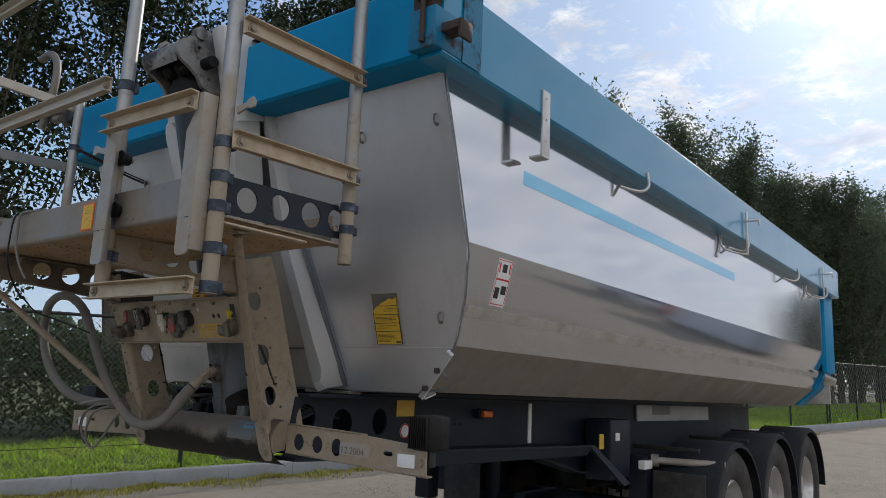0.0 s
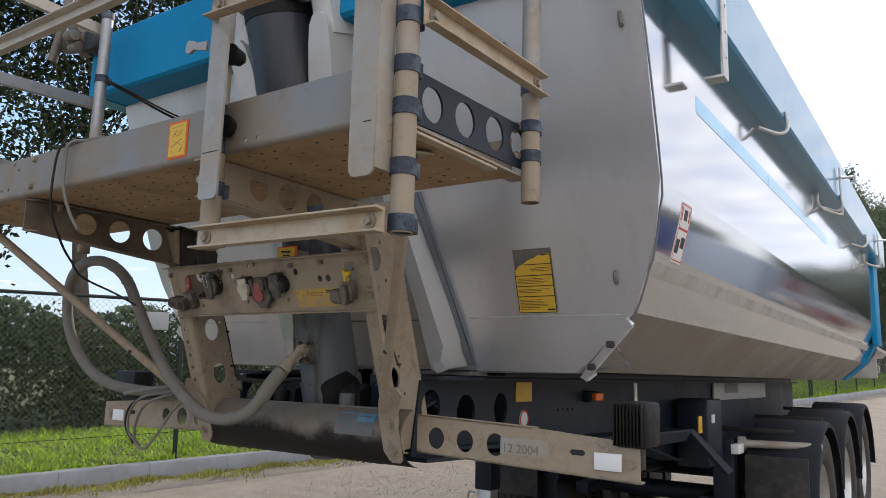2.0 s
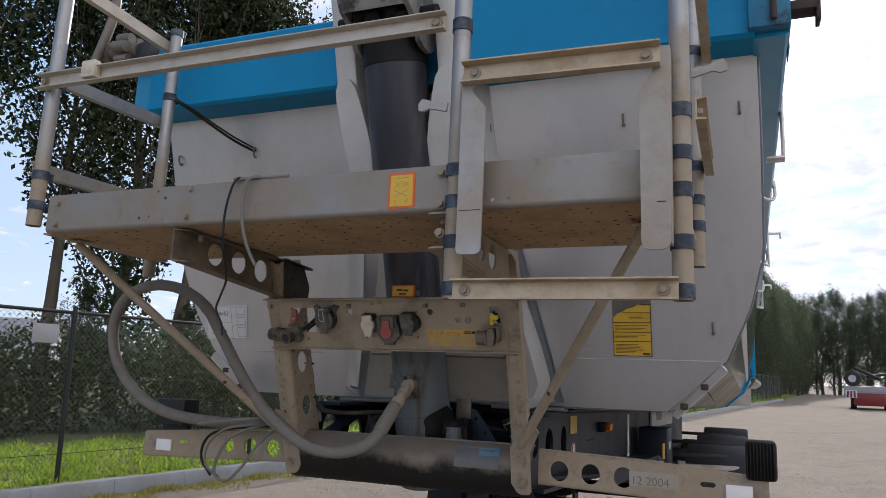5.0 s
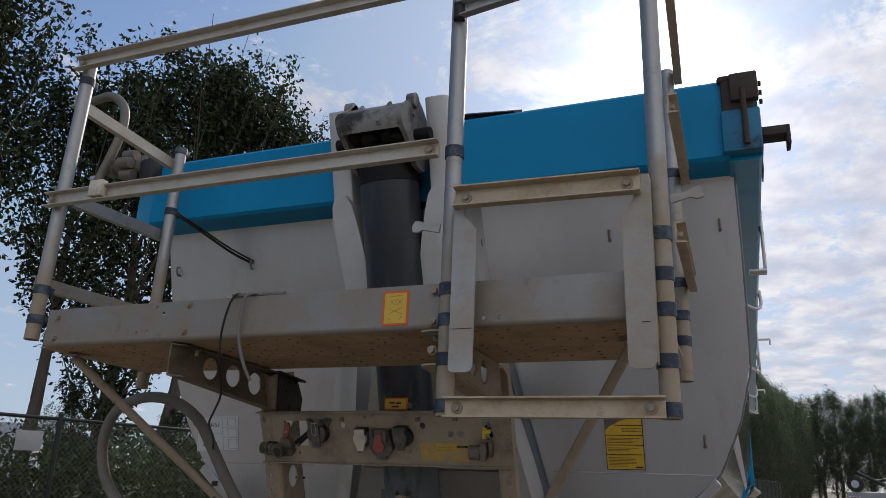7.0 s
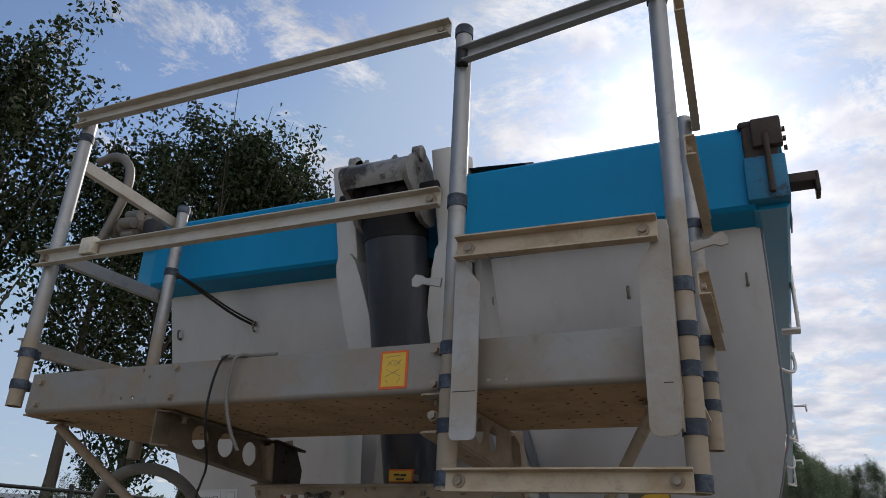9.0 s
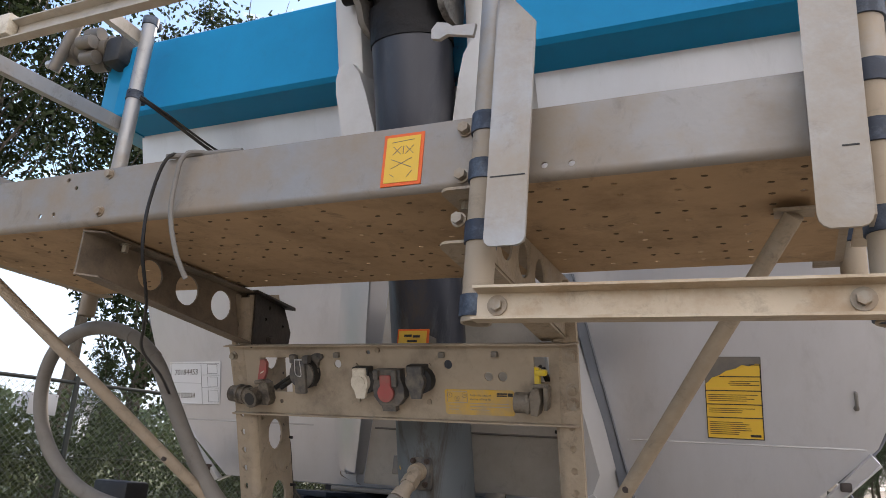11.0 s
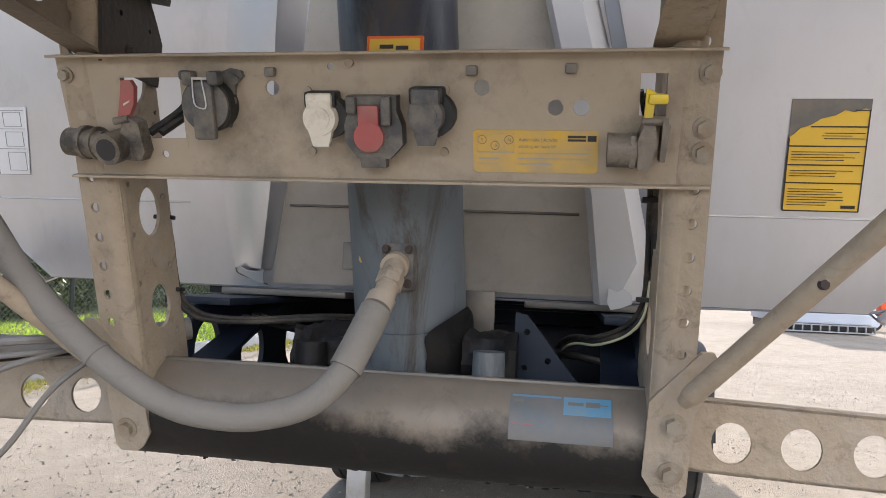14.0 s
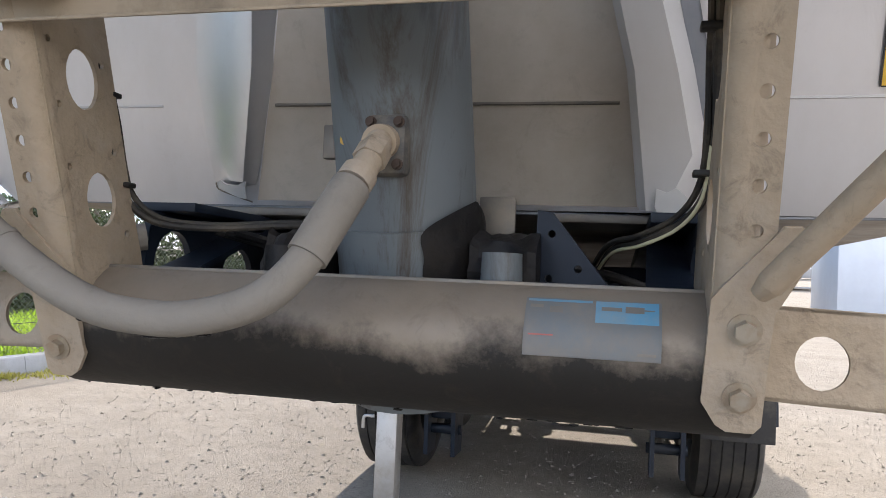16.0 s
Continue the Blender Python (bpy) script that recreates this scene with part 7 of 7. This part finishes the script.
part("coupling_plate", bar(B(), (-0.42, -0.60, 1.185), (0.42, 1.0, 1.197), 0.002), M_CYL_DARK, trailer, "greasy black coupling plate under the frame")
for y in (0.2, 1.4, 2.4, 3.4, 4.6, 5.8):
    part("cross_member", bar(B(), (-0.43, y - 0.05, 1.20), (0.43, y + 0.05, 1.38), 0.006), M_NAVY, trailer)
# cylinder cradle, triangular perforated plates and greasy pivots
bm = bar(B(), (-0.40, -0.56, 1.20), (0.40, -0.44, 1.30), 0.01)
part("cradle_beam", bm, M_NAVY, trailer)
part("gusset_plate", sheet([(0.098, 1.22), (0.255, 1.22), (0.235, 1.30), (0.125, 1.436), (0.103, 1.440)], [ring2d(0.125, 1.405, 0.006, n=8), ring2d(0.165, 1.355, 0.006, n=8), ring2d(0.205, 1.308, 0.006, n=8), ring2d(0.122, 1.34, 0.006, n=8)], 0.008, frame3((0.10, -0.58, 0), (1, -0.15, 0), (0, 0, 1))), M_NAVY, trailer, "dark triangular gusset with bolt holes")
for s in (1, -1):
    bm = rod(B(), (s * 0.112, -0.60, 1.345), (s * 0.208, -0.60, 1.345), 0.056, 28)
    bmesh.ops.subdivide_edges(bm, edges=[e for e in bm.edges if abs(e.verts[0].co.x - e.verts[1].co.x) > 0.05], cuts=7)
    for v in bm.verts:                     # caked with uneven grease
        v.co += Vector((0, v.co.y + 0.60, v.co.z - 1.345)).normalized() * 0.016 * noise.noise(v.co * 42)
    part("pivot_bearing", bm, M_CYL_DARK, trailer, "grease-packed pivot bearing")
    part("pivot_bracket", rod(B(), (s * 0.163, -0.672, 1.19), (s * 0.163, -0.672, 1.372), 0.034, 20, 0.028), M_CYL if s > 0 else M_CYL_DARK, trailer)
part("keeper_plate", bar(B(), (0.085, -0.45, 1.385), (0.146, -0.44, 1.475), 0.002), M_GREYPLATE, trailer)
for k in range(3):
    cable([(-0.38 + 0.02 * k, -0.50, 1.40), (-0.2, -0.40 + 0.02 * k, 1.36), (0.0, -0.38, 1.37 + 0.01 * k), (0.25, -0.42, 1.36), (0.38, -0.3, 1.33)], 0.008, M_CABLE)
# labels and small fittings on the outer face of the right chassis beam
part("yellow_label", bar(B(), (0.437, 0.03, 1.342), (0.4395, 0.165, 1.42)), M_YELLOW, trailer, "small yellow label on the chassis")
part("round_label", rod(B(), (0.436, 0.10, 1.272), (0.4395, 0.10, 1.272), 0.036, 20), M_WHITE, trailer)
part("round_label_ring", sheet(ring2d(0.10, 1.272, 0.036, n=24), [ring2d(0.10, 1.272, 0.029, n=24)], 0.001, frame3((0.4405, 0, 0), (0, 1, 0), (0, 0, 1))), M_REDINK, trailer)
part("lamp_bracket", bar(B(), (0.43, 0.69, 1.33), (0.475, 0.80, 1.38), 0.006), M_NAVY, trailer)
part("marker_lamp", bar(B(), (0.475, 0.70, 1.338), (0.50, 0.79, 1.374), 0.005), M_AMBER, trailer, "amber side marker lamp")
part("white_strap", bar(B(), (0.52, 1.13, 1.19), (0.528, 1.165, 1.42), 0.001), M_WHITE, trailer)
part("tool_plate", bar(B(), (0.44, 2.9, 1.30), (0.455, 4.6, 1.44), 0.003), M_CHEEK, trailer, "worn white painted panel on the chassis")
part("maker_mark", bar(B(), (0.455, 3.2, 1.35), (0.4575, 3.6, 1.42)), M_PAPER_LINE, trailer)
part("body_runner", bar(B(), (0.36, -0.30, 1.44), (0.50, 5.6, 1.468), 0.004), M_NAVY, trailer)
part("body_runner", bar(B(), (-0.56, -0.30, 1.44), (-0.42, 5.6, 1.468), 0.004), M_NAVY, trailer)
# ---- under-structure along the sides ----
for s in (1, -1):
    # a wide plate under the frame, bent down at its rear end
    sk = part("side_skirt", poly(B(), [(s * 0.62, -0.10, 1.20), (s * 0.62, 1.80, 1.165), (s * 0.44, 1.80, 1.165), (s * 0.44, -0.44, 1.20)], 0.012, (0, 0, -1)), M_NAVY, trailer, "dark sheet-metal plate under the frame")
    part("skirt_edge", poly(B(), [(s * 0.60, 1.78, 1.165), (s * 0.62, 1.82, 1.165), (s * 0.80, 1.97, 0.935), (s * 0.78, 1.93, 0.915)], 0.03, (-s, 0, 0)), M_NAVY, sk)
    part("skirt_front", poly(B(), [(s * 0.615, -0.10, 1.19), (s * 0.60, 0.0, 1.12), (s * 0.60, 1.75, 1.10), (s * 0.615, 1.80, 1.155)], 0.01, (-s, 0, 0)), M_NAVY, sk)
    part("tool_box", bar(B(), (s * 0.47, 1.98, 0.93), (s * 0.66, 2.30, 1.33), 0.015), M_NAVY, trailer, "black tool box")
    part("yellow_reflector", bar(B(), (s * 0.64, 1.84, 1.14), (s * 0.648, 1.90, 1.235)), M_YELLOW, trailer)
    part("white_tag", bar(B(), (s * 0.66, 2.05, 1.19), (s * 0.666, 2.11, 1.24)), M_REFLECT, trailer)
    lamp_ = part("side_marker", bar(B(), (s * 0.69, 2.36, 0.99), (s * 0.74, 2.50, 1.05), 0.006), M_REFLECT, trailer, "small white side lamp")
    tube_ = part("document_tube", rod(B(), (s * 0.69, 2.68, 1.035), (s * 1.14, 2.85, 1.032), 0.026, 16), M_GALV, trailer, "grey plastic document tube")
    part("tube_cap", rod(B(), (s * 0.66, 2.67, 1.036), (s * 0.71, 2.685, 1.035), 0.045, 16), M_GALV, tube_)
# one landing leg is down
x, y = -0.76, 1.82
leg = part("landing_leg", bar(B(), (x - 0.065, y - 0.065, 0.68), (x + 0.065, y + 0.065, 1.42), 0.012), M_NAVY, trailer, "landing leg with bare galvanised inner tube")
part("inner_leg", bar(B(), (x - 0.052, y - 0.052, 0.10), (x + 0.052, y + 0.052, 0.86), 0.008), M_ALU_RAW, leg)
part("foot", bar(B(), (x - 0.13, y - 0.15, 0.052), (x + 0.13, y + 0.15, 0.11), 0.02), M_NAVY, leg)
part("leg_hook", pipe(B(), [(x - 0.06, y - 0.06, 0.66), (x - 0.11, y - 0.06, 0.655), (x - 0.115, y - 0.06, 0.60)], 0.008, 7), M_ALU_RAW, leg)

# ---- axles, wheels and mudguards ----
AXLES = (3.20, 4.42, 5.62)
WHEEL_R = 0.52


def ground_z(y):
    """The height, in the trailer's own level, of the ground under it."""
    return 0.365 + (-0.365 / math.cos(PITCH)) - y * math.tan(PITCH)


def lathe(bm, prof, x, y, z, n=48):
    """A profile (radius, along x) turned round an axle."""
    loops = [[bm.verts.new((x + a, y + r_ * math.cos(2 * math.pi * k / n), z + r_ * math.sin(2 * math.pi * k / n))) for k in range(n)] for r_, a in prof]
    for p, q in zip(loops, loops[1:]):
        for k in range(n):
            bm.faces.new((p[k], p[(k + 1) % n], q[(k + 1) % n], q[k]))
    return bm


tyre_prof = [(0.29, -0.15), (0.33, -0.185), (0.42, -0.192), (0.485, -0.182), (0.508, -0.165)]
for k, a in enumerate((-0.15, -0.09, -0.03, 0.03, 0.09)):
    tyre_prof += [(0.518, a - 0.010), (0.52, a), (0.52, a + 0.042), (0.507, a + 0.044), (0.507, a + 0.050)]
tyre_prof += [(0.518, 0.15), (0.508, 0.165), (0.485, 0.182), (0.42, 0.192), (0.33, 0.185), (0.29, 0.15)]
wheel_src = {}
for s in (1, -1):
    for y in AXLES:
        x, z = 0.92 if s > 0 else -1.08, ground_z(y) + WHEEL_R - 0.006
        if s not in wheel_src:
            w = part("tyre", lathe(B(), tyre_prof, 0, 0, 0), M_RUBBER, trailer, "wide ribbed trailer tyre on a steel rim")
            bm = lathe(B(), [(0.30, s * 0.15), (0.285, s * 0.165), (0.27, s * 0.12), (0.255, s * 0.02), (0.17, s * 0.0), (0.165, s * 0.03), (0.12, s * 0.05), (0.115, s * 0.11), (0.0, s * 0.115)], 0, 0, 0, 36)
            rim = part("rim", bm, M_ALU_RAW, w)
            bm = B()
            for k in range(10):
                a = 2 * math.pi * k / 10
                rod(bm, (s * 0.0, 0.145 * math.cos(a), 0.145 * math.sin(a)), (s * 0.045, 0.145 * math.cos(a), 0.145 * math.sin(a)), 0.014, 6)
            part("wheel_nuts", bm, M_GREYPLATE, w)
            bm = lathe(B(), [(0.29, -s * 0.15), (0.28, -s * 0.02), (0.0, 0.0)], 0, 0, 0, 30)
            part("rim_back", bm, M_BLACK, w)
            w.location = (x, y, z)
            wheel_src[s] = w
        else:
            copy_thing(wheel_src[s], pose(x, y, z))
        # mudguard: a half hoop with rolled edge
        prof = [math.radians(a) for a in range(-2, 183, 10)]
        bm = B()
        rr = 0.60
        A = [[bm.verts.new((x + u, y + (rr + d) * math.cos(a), z + (rr + d) * math.sin(a) * 0.94)) for a in prof] for u, d in ((-0.215, 0.0), (-0.215, 0.012), (0.20, 0.012), (0.222, -0.004), (0.222, -0.03), (0.21, -0.03), (0.208, 0.0))]
        for i in range(len(A)):
            p, q = A[i], A[(i + 1) % len(A)]
            for k in range(len(prof) - 1):
                bm.faces.new((p[k], p[k + 1], q[k + 1], q[k]))
        gd = part("mudguard", bm, M_GUARD, trailer, "dark curved plastic mudguard")
        bm = bar(B(), (s * 0.50, y - 0.5, z + 0.50), (s * 1.0, y - 0.46, z + 0.53), 0.005)
        part("guard_bracket", bm, M_BLACK, gd)
for y in AXLES:
    z = ground_z(y) + WHEEL_R
    ax = part("axle", rod(B(), (-0.80, y, z), (0.80, y, z), 0.065, 18), M_NAVY, trailer, "dark axle tube with brake gear")
    for s in (1, -1):
        bm = bar(B(), (s * 0.45 - 0.05, y - 0.55, z - 0.02), (s * 0.45 + 0.05, y + 0.30, z + 0.06), 0.01)
        part("trailing_arm", bm, M_NAVY, ax)
        part("air_spring", rod(B(), (s * 0.45, y + 0.32, z + 0.05), (s * 0.45, y + 0.32, z + 0.36), 0.14, 20), M_RUBBER, ax)
        part("brake_drum", rod(B(), (s * 0.72, y, z), (s * 0.80, y, z), 0.20, 24), M_RUST, ax)
        hx = 0.58 if s > 0 else -0.68
        bm = bar(B(), (hx - 0.07, y - 0.60, z - 0.10), (hx + 0.07, y - 0.50, z + 0.45), 0.012)
        for d in (-0.092, 0.068):
            poly(bm, [(hx + d, y - 0.66, z - 0.30), (hx + d, y - 0.48, z - 0.30), (hx + d, y - 0.42, z + 0.06), (hx + d, y - 0.68, z + 0.06)], 0.024, (1, 0, 0))
        rod(bm, (hx - 0.11, y - 0.57, z - 0.16), (hx + 0.11, y - 0.57, z - 0.16), 0.03, 12)
        part("spring_hanger", bm, M_NAVY, ax)
for s in (1, -1):
    part("front_flap", bar(B(), (s * 0.74, 2.50, 0.55), (s * 1.11, 2.515, 0.98), 0.003), M_RUBBER, trailer, "black mud flap ahead of the wheels")

# ---- parked things across the yard ----
M_BOX_WHITE = material("white_panel", (0.52, 0.57, 0.64, 1), 0.4, 0.0, 0.05, 2, (0.42, 0.46, 0.53, 1), 0.5, 0.8, (0.45, 0.7))
M_BOX_BLUE = material("blue_panel", (0.015, 0.05, 0.25, 1), 0.4, 0.0, 0.1, 3)
M_FARRED = material("dark_red_paint", (0.20, 0.018, 0.02, 1), 0.45, 0.0, 0.15, 3, (0.12, 0.03, 0.03, 1), 0.5, 2)
M_FARGREY = material("grey_paint", (0.30, 0.31, 0.32, 1), 0.5, 0.1, 0.15, 3)
M_ORANGE_PAINT = material("orange_paint", (0.60, 0.075, 0.015, 1), 0.45, 0.0, 0.1, 4)

# white cabin on a slatted steel base
cabin = new("white_cabin")
tagged(cabin, "white box container standing on a slatted grey steel base", "container")
cabin.matrix_world = pose(5.65, 19.5, 0, 0, 0, 3)
part("box", bar(B(), (0.0, 0.0, 0.24), (2.5, 2.3, 2.5), 0.05), M_BOX_WHITE, cabin)
for z in (0.02, 0.205):
    part("base_rail", bar(B(), (0.0, -0.10, z), (2.55, -0.04, z + 0.035), 0.006), M_FARGREY, cabin)
# black block put in for the shade behind the base's slats
part("base_shadow_box", bar(B(), (0.05, 0.05, 0.02), (2.5, 2.2, 0.23), 0.01), M_BLACK, cabin)
slat = None
for k in range(12):
    if slat is None:
        slat = part("base_slat", bar(B(), (0.0, -0.10, 0.05), (0.032, -0.05, 0.21), 0.004), M_FARGREY, cabin)
    else:
        again(slat, pose(0.228 * k, 0, 0), cabin)
# small machine with an orange mast and pneumatic wheels
mach = new("yard_machine")
tagged(mach, "small wheeled yard machine with orange mast and steel frame", "machine")
mach.matrix_world = pose(8.75, 21.5, 0, 0, 0, 18)
part("mast", bar(B(), (0.25, -0.1, 0.2), (0.43, 0.1, 1.15), 0.02), M_ORANGE_PAINT, mach)
for x in (0.0, 2.9):
    w = part("wheel", lathe(B(), [(0.10, -0.08), (0.20, -0.10), (0.26, -0.08), (0.27, 0), (0.26, 0.08), (0.20, 0.10), (0.10, 0.08)], 0, 0, 0, 24), M_RUBBER, mach)
    w.matrix_basis = pose(x, -0.1, 0.26, 0, 0, 90)
    part("hub", rod(B(), (-0.085, 0, 0), (-0.105, 0, 0), 0.17, 18), M_BOX_WHITE, w)
part("frame", bar(B(), (-0.6, 0.0, 0.35), (3.4, 0.25, 0.47), 0.02), M_FARGREY, mach)
part("tray", bar(B(), (0.6, -0.2, 0.60), (1.7, 0.6, 0.85), 0.05), M_BOX_WHITE, mach)
part("strut", rod(B(), (0.5, 0.1, 0.4), (2.6, 0.1, 1.1), 0.05, 8), M_FARGREY, mach)
part("strut", rod(B(), (1.8, 0.1, 0.3), (2.2, 0.1, 1.3), 0.05, 8), M_FARGREY, mach)
part("skid", bar(B(), (0.8, -0.2, 0.0), (3.3, 0.3, 0.09), 0.02), M_FARGREY, mach)
# blue box and white door leaf beyond it
bx = new("blue_box")
tagged(bx, "dark blue box body with a pale front leaf", "container")
bx.matrix_world = pose(10.4, 23.3, 0, 0, 0, 12)
part("box", bar(B(), (0, 0, 0.9), (3.2, 2.0, 2.7), 0.04), M_BOX_BLUE, bx)
part("front_leaf", bar(B(), (0.9, -0.12, 0.55), (3.3, -0.03, 2.6), 0.03), M_BOX_WHITE, bx)
for x in (0.3, 2.7):
    part("support", bar(B(), (x, 0.2, 0.0), (x + 0.2, 1.8, 0.9), 0.02), M_FARGREY, bx)
# red low-loader with a spare wheel on its deck
low = new("red_flat_trailer")
tagged(low, "dark red flatbed trailer with striped boards and spare wheel", "trailer")
low.matrix_world = pose(6.6, 55.5, 0, 0, 0, -6)
part("deck", bar(B(), (0.6, 0, 0.85), (7.5, 6.0, 1.55), 0.04), M_FARGREY, low)
part("rear_frame", bar(B(), (1.2, -0.15, 0.25), (4.1, 0.05, 1.10), 0.03), M_FARRED, low)
part("headboard", bar(B(), (4.6, 0.2, 1.5), (5.9, 0.5, 3.0), 0.03), M_FARRED, low)
part("side_board", bar(B(), (3.7, 0.3, 1.5), (4.55, 0.6, 3.1), 0.03), M_FARGREY, low)
for x in (0.7, 3.9):
    bd = part("striped_board", bar(B(), (x, -0.22, 0.75), (x + 0.7, -0.17, 1.25), 0.01), M_BOX_WHITE, low)
    for k in range(3):
        part("stripe", poly(B(), [(x + 0.05 + 0.22 * k, -0.226, 0.78), (x + 0.17 + 0.22 * k, -0.226, 0.78), (x + 0.25 + 0.18 * k, -0.226, 1.22), (x + 0.13 + 0.18 * k, -0.226, 1.22)], 0.01, (0, -1, 0)), M_FARRED, bd)
w = part("spare_wheel", lathe(B(), [(0.25, -0.14), (0.45, -0.16), (0.52, -0.12), (0.53, 0), (0.52, 0.12), (0.45, 0.16), (0.25, 0.14)], 0, 0, 0, 26), M_RUBBER, low)
w.matrix_basis = pose(1.2, 0.1, 2.05, 0, 0, 75)
part("rim", rod(B(), (-0.12, 0, 0), (0.12, 0, 0), 0.34, 20), M_BOX_WHITE, w)
part("boom", rod(B(), (1.3, 0.2, 2.8), (2.9, 0.2, 2.0), 0.12, 8), M_BLACK, low)
part("boom", rod(B(), (2.0, 0.3, 2.2), (3.2, 0.3, 2.4), 0.10, 8), M_BLACK, low)
for x in (1.0, 3.0, 5.0, 6.8):
    part("wheel", rod(B(), (x, 1.0, 0.5), (x + 0.35, 1.0, 0.5), 0.5, 20), M_RUBBER, low)
part("ramp", bar(B(), (4.4, -0.6, 0.12), (6.6, 0.0, 0.24), 0.02), M_FARGREY, low)
# pale shed far behind the fence
shed = new("white_shed")
tagged(shed, "small pale shed with a pitched grey roof behind the fence", "shed")
shed.matrix_world = pose(-34.4, 25.6, 0.2, 0, 0, 38)
part("wall", bar(B(), (-1.5, -1.2, 0.0), (1.5, 1.2, 2.7), 0.02), M_BOX_WHITE, shed)
part("roof", prism(B(), [(-1.45, 2.70), (1.45, 2.70), (0.0, 3.5)], (-1.7, 0, 0), (1.7, 0, 0)), M_FARGREY, shed)
